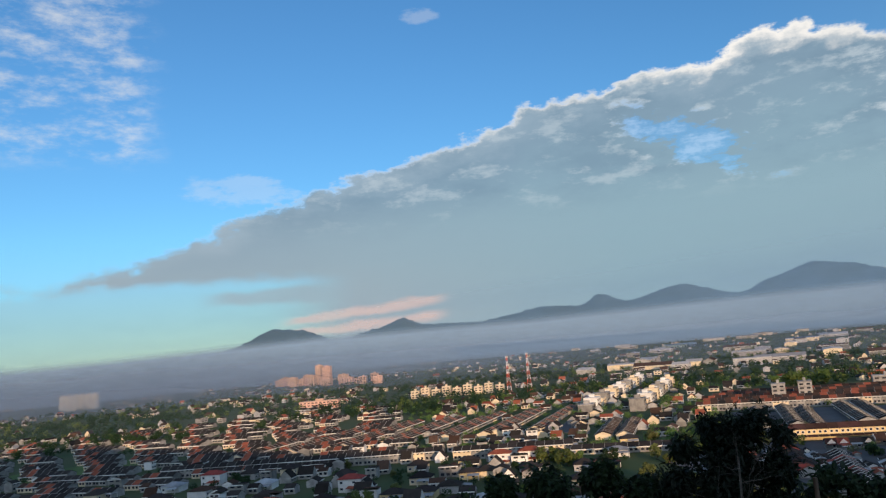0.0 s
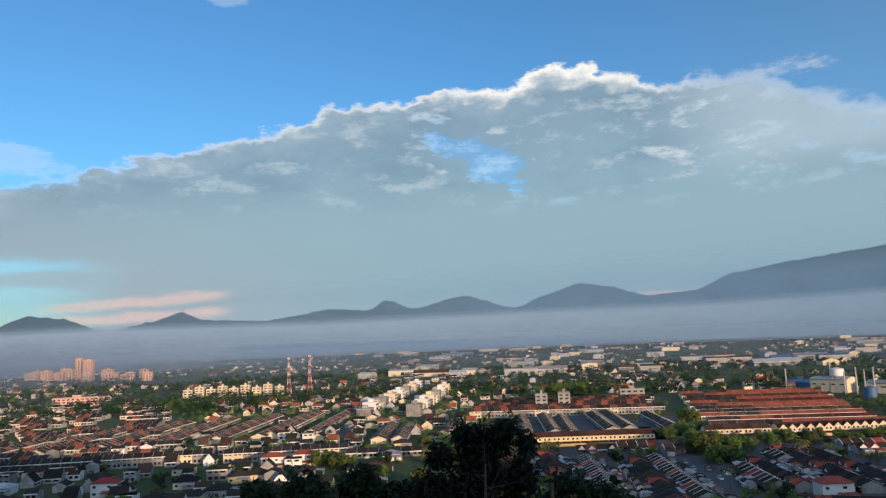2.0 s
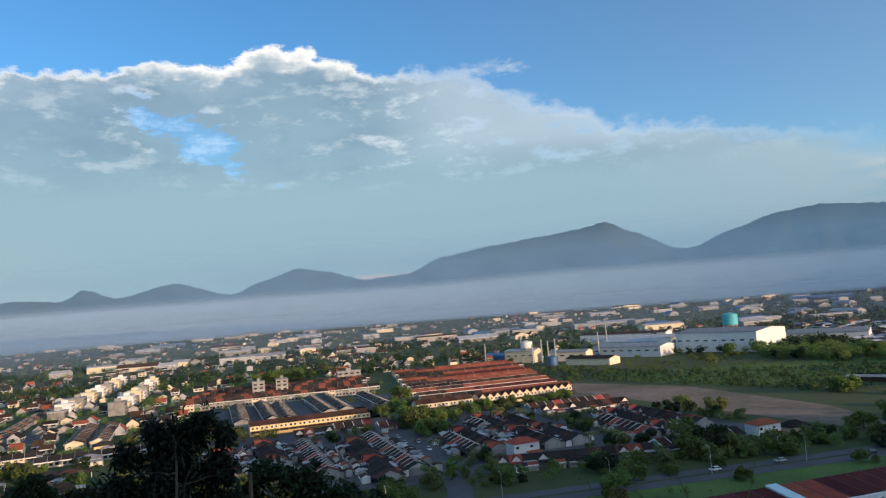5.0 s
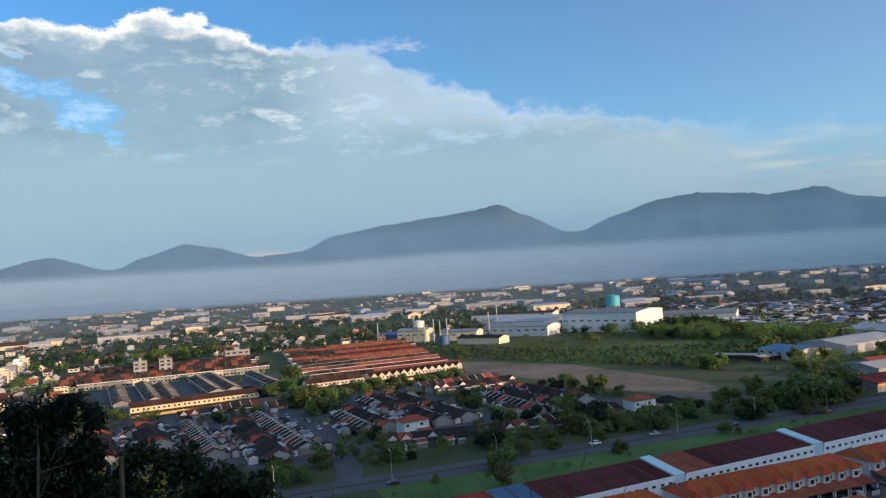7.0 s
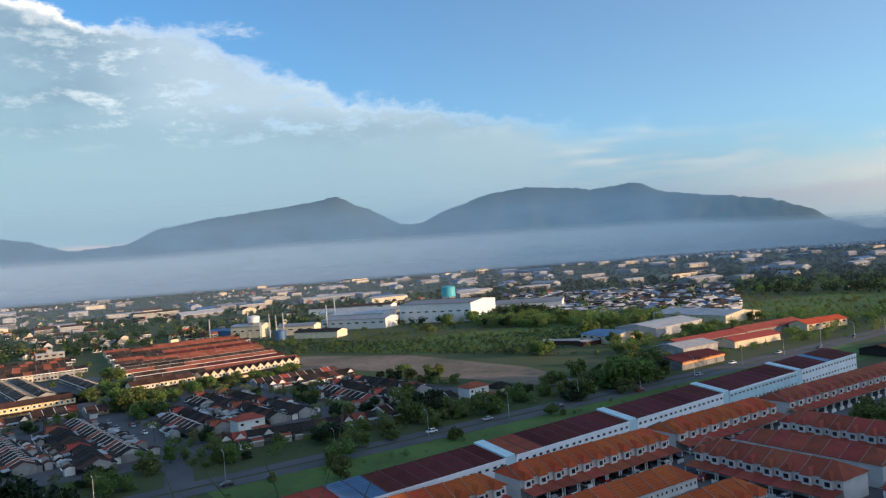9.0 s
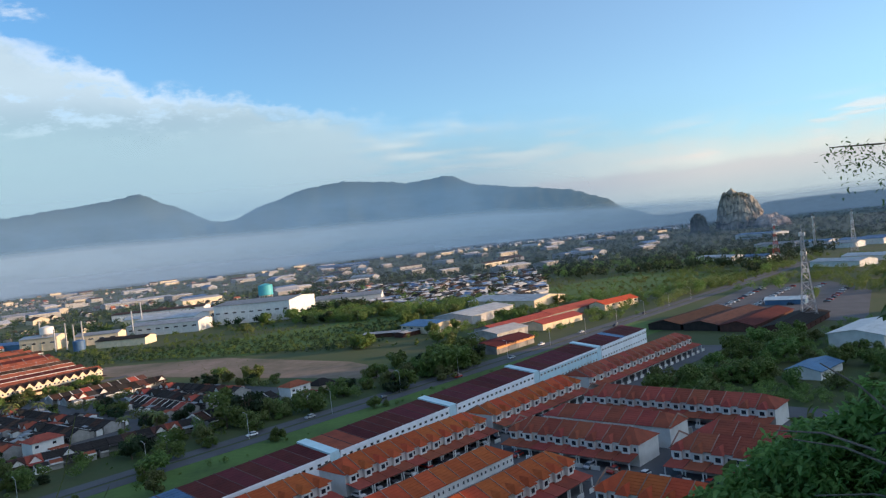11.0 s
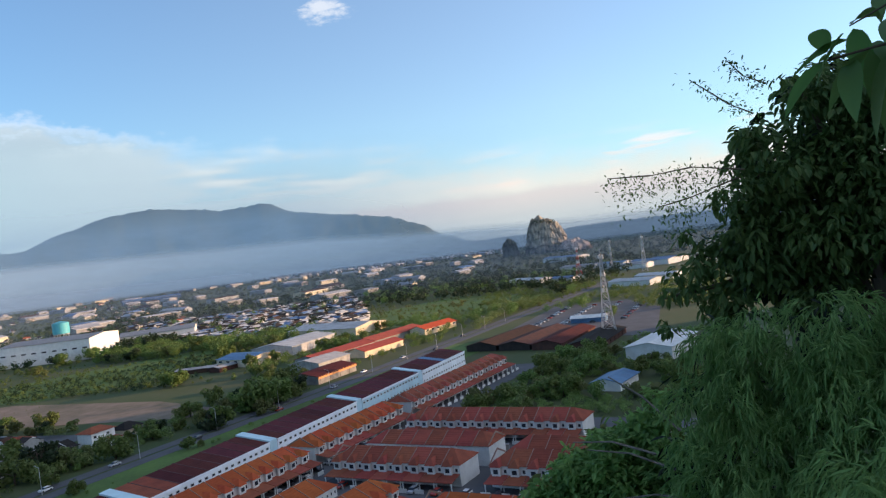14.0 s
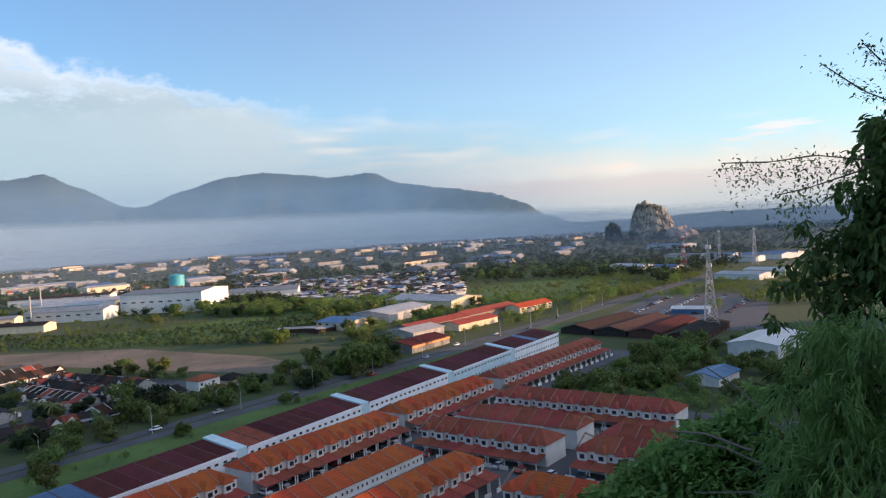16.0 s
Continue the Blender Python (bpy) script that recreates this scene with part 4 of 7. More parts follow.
# shop row and its street: five blocks with stair blocks between them
SHOP_TURN = 4.6                                        # the row leans this much from the terraces
SHOP_C, SHOP_S = math.cos(radians(SHOP_TURN)), math.sin(radians(SHOP_TURN))
for b in range(5):
    ue, ve = 128.5 + b * 55.2, 171.0 + b * 4.4
    n = 11 if b == 0 else 9
    x, y = uv(ue - 5.7 * n * SHOP_C, ve - 5.7 * n * SHOP_S)
    row_at(shop_unit, "plain", x, y, BU - SHOP_TURN, n, 5.7, vary=lambda i, b=b: {(0, 2): "blue_roof", (0, 3): "blue_roof", (1, 0): "red_roof", (1, 1): "red_roof", (4, 4): "blue_roof"}.get((b, i), "plain" if b != 3 else "blue"))
    if b < 4:
        s = Shape()
        s.solid([(0, 0, -0.2), (3.7, 0, -0.2), (3.7, 14, -0.2), (0, 14, -0.2), (0, 0, 7.5), (3.7, 0, 7.5), (3.7, 14, 9.6), (0, 14, 9.6)],
                [(3, 2, 1, 0), (4, 5, 6, 7), (0, 1, 5, 4), (1, 2, 6, 5), (2, 3, 7, 6), (3, 0, 4, 7)])
        ob = part("stair_block", s, PALE_BLUE)
        x, y = uv(ue + 0.1, ve)
        ob.matrix_basis = pose(x, y, 0, 0, 0, 90 - BU + SHOP_TURN)
        tagged(ob, "pale blue rendered stair block with flat sloping top", "building", "shop row along the road")
W1 = 5.3


def hipped(style, n):
    """Keys for a row whose first and last houses have hipped ends."""
    return lambda i: style + (" hip_near" if i == 0 else (" hip_far" if i == n - 1 else ""))


for style, u, v, along, n in (("orange", 63, 155, "u", 10), ("orange", 121, 155.5, "u", 11), ("orange", 184, 157, "u", 10), ("red", 243, 157, "u", 17), ("orange rear", 90, 125, "u", 12), ("orange", 92, 107, "u", 12), ("red", 173, 141, "-v", 8),
                              ("red rear", 201, 98, "v", 8), ("red", 174, 90, "-v", 7), ("red rear", 198, 53, "v", 7), ("red", 218, 143, "-v", 12), ("orange", 141, 92, "-v", 6)):
    row_uv(orange_terrace, style, u, v, along, n, W1, vary=hipped(style, n))


def ridge_row(maker, style, x1, y1, x2, y2, depth, w, vary=None):
    """A row given by the two ends of its ridge."""
    d = Vector((x2 - x1, y2 - y1, 0))
    n = max(1, round(d.length / w))
    d.normalize()
    left = Vector((-d.y, d.x, 0)) * depth / 2
    row_at(maker, style, x1 - left.x, y1 - left.y, math.degrees(math.atan2(d.x, d.y)), n, w, vary=vary)


class Multi:
    """One mesh of several materials, for what nobody could count."""

    def __init__(self):
        self.sh = {}

    def of(self, m):
        return self.sh.setdefault(m.name, (Shape(), m))[0]

    def make(self, name, label, category):
        v, f, mi = [], [], []
        me = bpy.data.meshes.new(name)
        for k, (s, m) in enumerate(self.sh.values()):
            n = len(v)
            v += s.v
            f += [tuple(n + i for i in q) for q in s.f]
            mi += [k] * len(s.f)
            me.materials.append(m)
        me.from_pydata(v, [], f)
        me.polygons.foreach_set("material_index", mi)
        me.update()
        return tagged(new(name, me), label, category, kind="stuff")


STOCKPILE = Multi()


def turned(sh, m, fn):
    """Adds what fn draws, moved by m."""
    t = Shape()
    fn(t)
    sh.solid([m @ Vector(p) for p in t.v], t.f)


def far_house(m, w=6.1, d=9.5, eave=3.1, ridge=4.9, roofm=None, wallm=None, party=True, stock=None, win=True):
    stock = stock or STOCKPILE

    def walls(t):
        t.box(0.02, 0, -0.2, w - 0.02, d, eave)
        t.gable(0.02, 0, eave, w - 0.02, d, ridge - eave - 0.1)
    turned(stock.of(wallm or WHITE), m, walls)
    k = (ridge - eave) / (d / 2)

    def roof(t):
        t.slab((0.05, -0.6, eave - 0.6 * k + 0.2), (w - 0.05, -0.6, eave - 0.6 * k + 0.2), (w - 0.05, d / 2, ridge + 0.2), (0.05, d / 2, ridge + 0.2), 0.18)
        t.slab((w - 0.05, d + 0.6, eave - 0.6 * k + 0.2), (0.05, d + 0.6, eave - 0.6 * k + 0.2), (0.05, d / 2, ridge + 0.2), (w - 0.05, d / 2, ridge + 0.2), 0.18)
    turned(stock.of(roofm or TILE_BROWN), m, roof)
    turned(stock.of(WHITE), m, lambda t: t.box(0.02, -0.78, eave - 0.6 * k - 0.25, w - 0.02, -0.62, eave - 0.6 * k + 0.25))
    if party:
        def fin(t):
            t.slab((-0.1, -0.6, eave + 0.1), (0.1, -0.6, eave + 0.1), (0.1, d / 2, ridge + 0.4), (-0.1, d / 2, ridge + 0.4), 0.6)
            t.slab((-0.1, d / 2, ridge + 0.4), (0.1, d / 2, ridge + 0.4), (0.1, d + 0.6, eave + 0.1), (-0.1, d + 0.6, eave + 0.1), 0.6)
        turned(stock.of(DIM_WHITE), m, fin)
    if win:
        def panes(t):
            for z in ([1.0] if eave < 5 else [1.0, 4.0]):
                t.box(w * 0.15, -0.06, z, w * 0.42, -0.003, z + 1.3)
                t.box(w * 0.58, -0.06, z, w * 0.85, -0.003, z + 1.3)
        turned(stock.of(GLASS), m, panes)
    c = m @ Vector((w / 2, d / 2, 0))
    mark(c.x, c.y, max(w, d) / 2 + 1)


ROOFS = {"brown": TILE_BROWN, "dark": TILE_DARK, "red": TILE_RED, "orange": TILE_ORANGE, "maroon": TILE_MAROON}


def far_row(style, x, y, bearing, n, w, front="right", vary=None, tall=False, party=1, depth=9.5):
    d = Vector((math.sin(radians(bearing)), math.cos(radians(bearing)), 0))
    for i in range(n):
        key = (vary(i) if vary else style).split("_")[0]
        if front == "right":
            p = Vector((x, y, 0)) + d * (i * w)
            m = pose(p.x, p.y, 0, 0, 0, 90 - bearing)
        else:
            p = Vector((x, y, 0)) + d * ((i + 1) * w)
            m = pose(p.x, p.y, 0, 0, 0, 270 - bearing)
        if is_free(p.x, p.y) or i:
            far_house(m, w, depth, 5.2 if tall else 3.1, 7.0 if tall else 4.9 + (depth - 9.5) * 0.2, ROOFS[key], (CREAM, DIM_WHITE, DIM_WHITE, DIM_WHITE, DIM_WHITE)[(i // 2) % 5], i % party == 0)


# cream terraces and the red-roofed estate behind
row_at(low_terrace, "brown_tall_yellow", 165, 404, 107.5, 13, 5.3)
row_at(low_terrace, "brown_tall", 262, 380, 108, 7, 5.3)
row_at(low_terrace, "brown_tall_gabled", 300, 366, 104, 13, 5.3)
for k in range(12):
    v0 = 478 + k * 23
    far_row("red", *uv(88 + k * 2 + rnd.uniform(-4, 4), v0), BU - 3, 20 + k // 3, 5.3, party=3, tall=k == 0, depth=8.6,
            vary=lambda i: ("brown", "dark", "brown", "red")[(i // 4 + k) % 4] if i < 8 else ("red", "red", "maroon", "red", "brown")[k % 5])
for k in range(6):
    far_row("brown", *uv(-75 + rnd.uniform(-8, 8), 592 + k * 22), BU - 3, 28, 5.3, party=3, tall=k == 0, depth=10, vary=lambda i: ("brown", "red", "brown", "dark")[i % 4])
for x1, y1, x2, y2 in ((223, 536, 189, 438), (229, 520, 196, 430), (257, 523, 225, 430), (271, 527, 236, 428), (205, 538, 172, 445), (290, 500, 262, 420)):
    L = math.hypot(x2 - x1, y2 - y1)
    far_row("dark", x1, y1, math.degrees(math.atan2(x2 - x1, y2 - y1)), int(L / 5.3), 5.3, vary=lambda i: ("dark", "brown", "dark")[i % 3])
sheet("estate_court", [(166, 428), (262, 400), (300, 412), (312, 495), (232, 548), (196, 548)], ASPHALT, 0.14, "worn grey tarmac courts between terrace rows", "paving")
# estate between the cream terraces and the road
mixed = lambda i: ("dark", "brown_gabled", "dark_long", "dark", "dark_gabled_long", "brown", "dark_zinc", "dark", "red_gabled")[(i * 7 + 1) % 9]
rusty = lambda i: ("brown_fin", "dark_fin_long", "brown_zinc_fin", "dark_fin", "red_fin")[(i * 3) % 5]
for x1, y1, x2, y2, st in ((155, 365, 139, 310, 0), (167, 343, 141, 267, 1), (186, 326, 154, 244, 0), (197, 329, 167, 243, 1), (134, 362, 112, 300, 0), (216, 352, 228, 348, 1),
                           (231, 300, 211, 246, 0), (218, 290, 204, 252, 1), (264, 324, 231, 233, 0), (275, 320, 244, 230, 0), (252, 312, 246, 296, 1), (296, 308, 343, 287, 0), (311, 271, 282, 208, 0), (323, 267, 302, 207, 0),
                           (250, 195, 290, 184, 1), (292, 258, 272, 214, 1), (192, 227, 243, 193, 0), (300, 322, 352, 303, 1), (200, 372, 222, 365, 1), (176, 372, 196, 365, 0)):
    ridge_row(low_terrace, "dark", x1, y1, x2, y2, 7.4, 5.3, vary=rusty if st else mixed)
    along, n = Vector((x2 - x1, y2 - y1, 0)), int(math.hypot(x2 - x1, y2 - y1) / 5.3)
    along.normalize()
    turn = math.degrees(math.atan2(along.y, along.x))
    for i in range(n):                                    # yard sheds and lean-to roofs
        for side in (-9.6, 6.6):
            if rnd.random() < 0.62:
                q = Vector((x1, y1, 0)) + along * (i * 5.3 + rnd.uniform(0, 1.5)) + Vector((-along.y, along.x, 0)) * (side + rnd.uniform(-0.6, 0.6))
                far_house(pose(q.x, q.y, 0, 0, 0, turn), rnd.uniform(2.6, 5), rnd.uniform(2.4, 3.6), rnd.uniform(2.1, 2.7), rnd.uniform(2.8, 3.2), rnd.choice((TILE_DARK, TILE_BROWN, ZINC, TILE_RED, TILE_DARK)), rnd.choice((WHITE, DIM_WHITE)), False, None, False)
spawn(villa, "v2", pose(288, 172, 0, 0, 0, -20))
spawn(villa, "v1", pose(303, 166, 0, 0, 0, -20))
spawn(villa, "v2", pose(207, 232, 0, 0, 0, -18))

# western estate
for k in range(9):
    a = -33 + k * 3.2
    for d in range(470 + (k % 2) * 8, 900, 20):
        x, y = at_bearing(a + rnd.uniform(-0.6, 0.6), d)
        if rnd.random() < 0.8:
            far_row("dark", x, y, 100 + rnd.choice((0, 0, 8)), rnd.randint(3, 7), 5.3, vary=mixed)
for k in range(12):
    x0, y0 = -150 + k * 18, 512 + k * 2
    far_row("brown", x0, y0, 19, 28 if k != 7 else 23, 5.3, "left" if k % 2 else "right", vary=lambda i: ("brown", "red", "brown", "dark")[(i * 3) % 4])
far_row("dark", -190, 468, 97, 34, 5.3, tall=True)
far_row("dark", -5, 440, 100, 13, 5.3, tall=True)
far_row("brown", 83, 470, 18, 13, 6.1, "left")
far_row("brown", 104, 462, 18, 13, 6.1, "right")
far_row("dark", 60, 420, 105, 9, 6.1)
for a in range(-34, 12, 3):
    for d in range(268, 450, 36):
        x, y = at_bearing(a + rnd.uniform(-0.8, 0.8), d + rnd.uniform(-4, 4))
        if is_free(x, y):
            spawn(villa, "v%d" % rnd.choice((0, 1, 3, 5, 1, 3, 4, 2)), pose(x, y, 0, 0, 0, rnd.choice((-12, -8, 78, -10))))

for k in range(520):
    x, y = at_bearing(rnd.uniform(-35, 7), rnd.uniform(285, 640))
    if is_free(x, y):
        far_house(pose(x, y, 0, 0, 0, rnd.choice((-10, -8, 80, -14))), rnd.uniform(5.5, 9), rnd.uniform(5.5, 7.5), rnd.choice((3, 3, 5.2)), rnd.choice((4.6, 6.6)), rnd.choice((TILE_DARK, TILE_BROWN, TILE_DARK, TILE_BROWN, TILE_DARK, TILE_DARK)), rnd.choice((WHITE, DIM_WHITE, DIM_WHITE)), False)


# ---- factories, sheds, towers ----
def shed(name, corner, bearing, w, d, eave, rise, wallm, roofm, label, front=None, windows=0, group=""):
    """A long gabled hall: local x runs along the bearing, the front looks to its right-hand side."""
    x, y = corner
    ob = empty(name, label, "building", group, pose(x, y, 0, 0, 0, 90 - bearing))
    s = Shape()
    s.box(0, 0, -0.2, w, d, eave)
    s.gable(0.01, 0, eave, w - 0.01, d, rise - 0.05)
    part("wall", s, wallm, ob)
    s = Shape()
    stepped_roof(s, -0.6, w + 0.6, 0, d, eave + 0.1, eave + rise, 6, 0.2, 0.05, 0.8)
    part("roof", s, roofm, ob)
    if front:
        s = Shape()
        s.box(-0.05, -0.4, eave * 0.72, w + 0.05, -0.003, eave + 0.3)
        part("fascia", s, front, ob)
    for i in range(windows):
        add_window(ob, w * (i + 0.25) / windows, eave * 0.55, w / windows * 0.5, 1.6)
    for i in range(int(w // 9)):
        s = Shape()
        s.box(2 + i * 9, -0.22, 0, 2.35 + i * 9, -0.003, eave * 0.7)
        part("pier", s, wallm, ob)
    m = ob.matrix_basis
    for i in range(int(w // 6) + 1):
        for j in range(int(d // 6) + 1):
            p = m @ Vector((i * 6, j * 6, 0))
            mark(p.x, p.y, 5)
    return ob


SHOP_PLACES = "sheds along the road"
shed("factory_hall", (648, 468), 174, 84, 66, 19, 2.5, WHITE, ZINC, "large white factory hall with sunlit gable end", windows=9, group="factory")
shed("factory_hall", (590, 528), 168, 74, 34, 10, 2.2, WHITE, ZINC, "white factory hall with pale roof", windows=8, group="factory")
shed("factory_hall", (640, 560), 168, 66, 36, 11, 2.5, WHITE, ZINC, "white factory hall with pale roof", windows=10, group="factory")
shed("factory_hall", (520, 500), 168, 46, 20, 6, 2, CREAM, TILE_DARK, "low cream factory shed with sunlit end", group="factory")
shed("factory_hall", (523, 590), 160, 34, 20, 12, 2, CREAM, ZINC, "cream process building beside tall pipes", windows=4, group="factory")
shed("factory_hall", (545, 548), 158, 40, 20, 9, 2, CREAM, ZINC, "cream process building with pipes", windows=4, group="factory")
shed("factory_hall", (548, 655), 172, 52, 20, 5, 2, BLUE_SHEET, BLUE_SHEET, "low blue metal shed beside the factory", group="factory")
shed("factory_hall", (690, 620), 155, 100, 30, 9, 3, CREAM, ZINC, "long pale warehouse behind the factory", group="factory")
shed("factory_hall", (752, 408), 160, 76, 44, 9, 3, WHITE, ZINC, "pale warehouse behind trees", group="factory")
shed("factory_hall", (780, 720), 160, 120, 30, 9, 2, WHITE, TILE_BROWN, "long warehouse with rusty roof", group="factory")
shed("roadside_shed", (497, 202), 212, 33, 28, 5, 2.2, CREAM, BLUE_SHEET, "pale blue shed with blue metal roof", windows=4, group=SHOP_PLACES)
shed("roadside_shed", (516, 154), 106, 62, 34, 6, 2.6, GREY_WALL, ZINC, "wide grey shed with ribbed zinc roof", group=SHOP_PLACES)
shed("roadside_shed", (630, 190), 207, 74, 42, 6, 3, CREAM, ZINC, "warehouse with pale roof and cream gable", group=SHOP_PLACES)
shed("roadside_shed", (452, 120), 115, 62, 18, 4, 2, DIM_WHITE, TILE_RED, "long low shop hall with faded red roof", group=SHOP_PLACES)
shed("roadside_shed", (512, 94), 115, 66, 20, 4, 2.2, DIM_WHITE, TILE_RED, "long low shop hall with faded red roof", group=SHOP_PLACES)
shed("roadside_shed", (382, 102), 112, 36, 20, 4, 2.0, DIM_WHITE, TILE_MAROON, "shop hall with dark roof and orange fascia", front=ORANGE_WALL, group=SHOP_PLACES)
shed("roadside_shed", (424, 112), 115, 30, 22, 5, 2, DIM_WHITE, GREY_WALL, "cream hall with grey roof", group=SHOP_PLACES)
shed("roadside_shed", (462, 92), 116, 44, 14, 4, 2, CREAM, TILE_RED, "low shop row with red roof", group=SHOP_PLACES)
shed("roadside_shed", (544, 62), 120, 42, 14, 4.4, 2.4, CREAM, TILE_ORANGE, "low bungalow with orange roof", windows=6, group=SHOP_PLACES)
shed("roadside_shed", (476, 222), 172, 26, 8, 2.8, 0.8, TILE_BROWN, ZINC, "open scrap shed with zinc roof", group=SHOP_PLACES)
shed("roadside_shed", (470, 190), 115, 22, 9, 2.8, 0.8, TILE_BROWN, ZINC, "open scrap shed with zinc roof", group=SHOP_PLACES)
shed("market_hall", (430, 9), 118, 64, 20, 3.2, 2.4, TILE_DARK, TILE_BROWN, "dark brown market hall roof", group="market halls")
shed("market_hall", (420, -10), 117, 64, 19.5, 3.2, 2.2, TILE_DARK, TILE_BROWN, "weathered brown market hall roof", group="market halls")
shed("market_hall", (410, -27), 115, 60, 17.5, 3.2, 2.2, TILE_BROWN, TILE_MAROON, "dark market hall roof beside the car park", group="market halls")
shed("market_hall", (394, -46), 113, 56, 18, 3.2, 2.2, TILE_BROWN, TILE_DARK, "dark grey market hall roof beside the car park", group="market halls")
shed("blue_canopy", (292, -40), 120, 20, 12, 3.2, 1.6, WHITE, BLUE_SHEET, "blue tarpaulin canopy among trees")
shed("blue_canopy", (516, -42), 200, 24, 8, 3.2, 1.5, BLUE_SHEET, WHITE, "blue market canopy with white tops on the car park")
shed("white_hall", (345, -72), 120, 40, 22, 6, 2, WHITE, WHITE, "white hall with flat pale roof behind trees")
for i, (x, y, b, w, dd, h) in enumerate(((1560, -84, 223, 90, 40, 9), (1150, -86, 218, 62, 30, 7), (1120, -132, 215, 50, 30, 7), (1080, -180, 220, 60, 34, 7), (1000, -6, 230, 60, 24, 5), (940, -56, 222, 34, 20, 5),
                                        (780, -106, 225, 50, 26, 5), (820, -140, 222, 46, 24, 5), (1040, -158, 216, 40, 26, 6), (1110, -216, 220, 46, 26, 6))):
    blue = i in (0, 2, 3, 5, 9)
    shed("distant_shed", (x, y), b, w, dd, h, 2, WHITE, BLUE_SHEET if blue else ZINC, "distant low shed with blue metal roof" if blue else "distant low shed with pale green-grey roof", group="distant sheds")


def tank_tower(x, y, r, base, h, colour, label):
    ob = empty("water_tank", label, "water tank", "", pose(x, y, 0))
    s = Shape()
    s.cyl(0, 0, base, base + h, r, 28)
    for k in range(1, 4):
        s.cyl(0, 0, base + h * k / 4 - 0.1, base + h * k / 4 + 0.1, r + 0.1, 28)
    part("drum", s, colour, ob)
    s = Shape()
    s.tube((0, 0, base + h), (0, 0, base + h + r * 0.25), r * 1.02, 0.3, 28)
    part("lid", s, colour, ob)
    for i in range(8):
        a = i * math.pi / 4
        s = Shape()
        s.tube((r * 0.9 * math.cos(a), r * 0.9 * math.sin(a), -0.2), (r * 0.9 * math.cos(a), r * 0.9 * math.sin(a), base), 0.35, 0.35, 6)
        part("leg", s, STEEL, ob)
    for z in (base * 0.5, base * 0.96):
        s = Shape()
        for i in range(8):
            a, b = i * math.pi / 4, (i + 1) * math.pi / 4
            s.tube((r * 0.9 * math.cos(a), r * 0.9 * math.sin(a), z), (r * 0.9 * math.cos(b), r * 0.9 * math.sin(b), z), 0.2, 0.2, 5)
        part("brace", s, STEEL, ob)
    mark(x, y, r + 2)


tank_tower(735, 459, 8.2, 21.6, 11, TEAL_SHEET, "teal cylindrical water tank on a steel frame")
tank_tower(538, 572, 6, 15, 6, WHITE, "white cylindrical water tank on a steel frame")
tank_tower(508, 506, 5, 0.5, 9, BLUE_SHEET, "blue upright storage tank beside the factory")


def chimney(x, y, h, r=0.8, m=None):
    s = Shape()
    s.tube((0, 0, -0.2), (0, 0, h), r, r * 0.75, 12)
    s.cyl(0, 0, h - 1, h - 0.4, r * 0.95, 12)
    ob = part("chimney", s, m or GREY_WALL)
    ob.matrix_basis = pose(x, y, 0)
    tagged(ob, "slim grey factory chimney", "chimney", "factory chimneys")


for x, y, h in ((560, 604, 26), (590, 520, 26), (650, 560, 30), (528, 540, 24), (533, 536, 22), (538, 531, 24), (520, 545, 20), (505, 600, 22)):
    chimney(x, y, h)


def pylon(x, y, h, w, label, banded):
    """Lattice mast: four leaning legs, braces in each panel, platforms."""
    ob = empty("lattice_tower", label, "tower", "lattice towers", pose(x, y, 0))
    n = 9
    C = [(-1, -1), (1, -1), (1, 1), (-1, 1)]
    def r(g):
        return w / 2 * (1 - g) ** 1.3 + 0.55
    for k in range(n):
        g0, g1 = k / n, (k + 1) / n
        m = RED_PAINT if banded and k % 2 == 0 else STEEL
        s = Shape()
        for i, (a, b) in enumerate(C):
            a2, b2 = C[(i + 1) % 4]
            p0, p1 = (a * r(g0), b * r(g0), g0 * h - 0.1), (a * r(g1), b * r(g1), g1 * h)
            q0, q1 = (a2 * r(g0), b2 * r(g0), g0 * h), (a2 * r(g1), b2 * r(g1), g1 * h)
            s.tube(p0, p1, 0.2, 0.2, 4)
            s.tube(p0, q1, 0.12, 0.12, 4)
            s.tube(q0, p1, 0.12, 0.12, 4)
            s.tube(p1, q1, 0.12, 0.12, 4)
        part("section", s, m, ob)
    for g in (0.55, 0.75, 0.97):
        for a in (0, 2.1, 4.2):
            s = Shape()
            s.box(-0.35, -0.35, h * g, 0.35, 0.35, h * g + 2.2)
            p = part("antenna", s, WHITE, ob)
            p.matrix_basis = pose(1.3 * math.cos(a), 1.3 * math.sin(a), 0, 0, 0, math.degrees(a))
    s = Shape()
    s.tube((0, 0, h - 0.2), (0, 0, h + 4), 0.12, 0.05, 5)
    part("rod", s, STEEL, ob)


pylon(437, -57, 47, 7, "tall grey lattice telecom tower beside the car park", False)
pylon(903, -90, 40, 8, "red and white lattice telecom tower", True)
pylon(953, -177, 44, 6, "grey lattice telecom tower among trees", False)
pylon(1010, -145, 42, 2, "slim grey telecom mast", False)
pylon(66, 930, 46, 5, "red and white lattice mast beyond the town", True)
pylon(92, 940, 48, 5, "red and white lattice mast beyond the town", True)


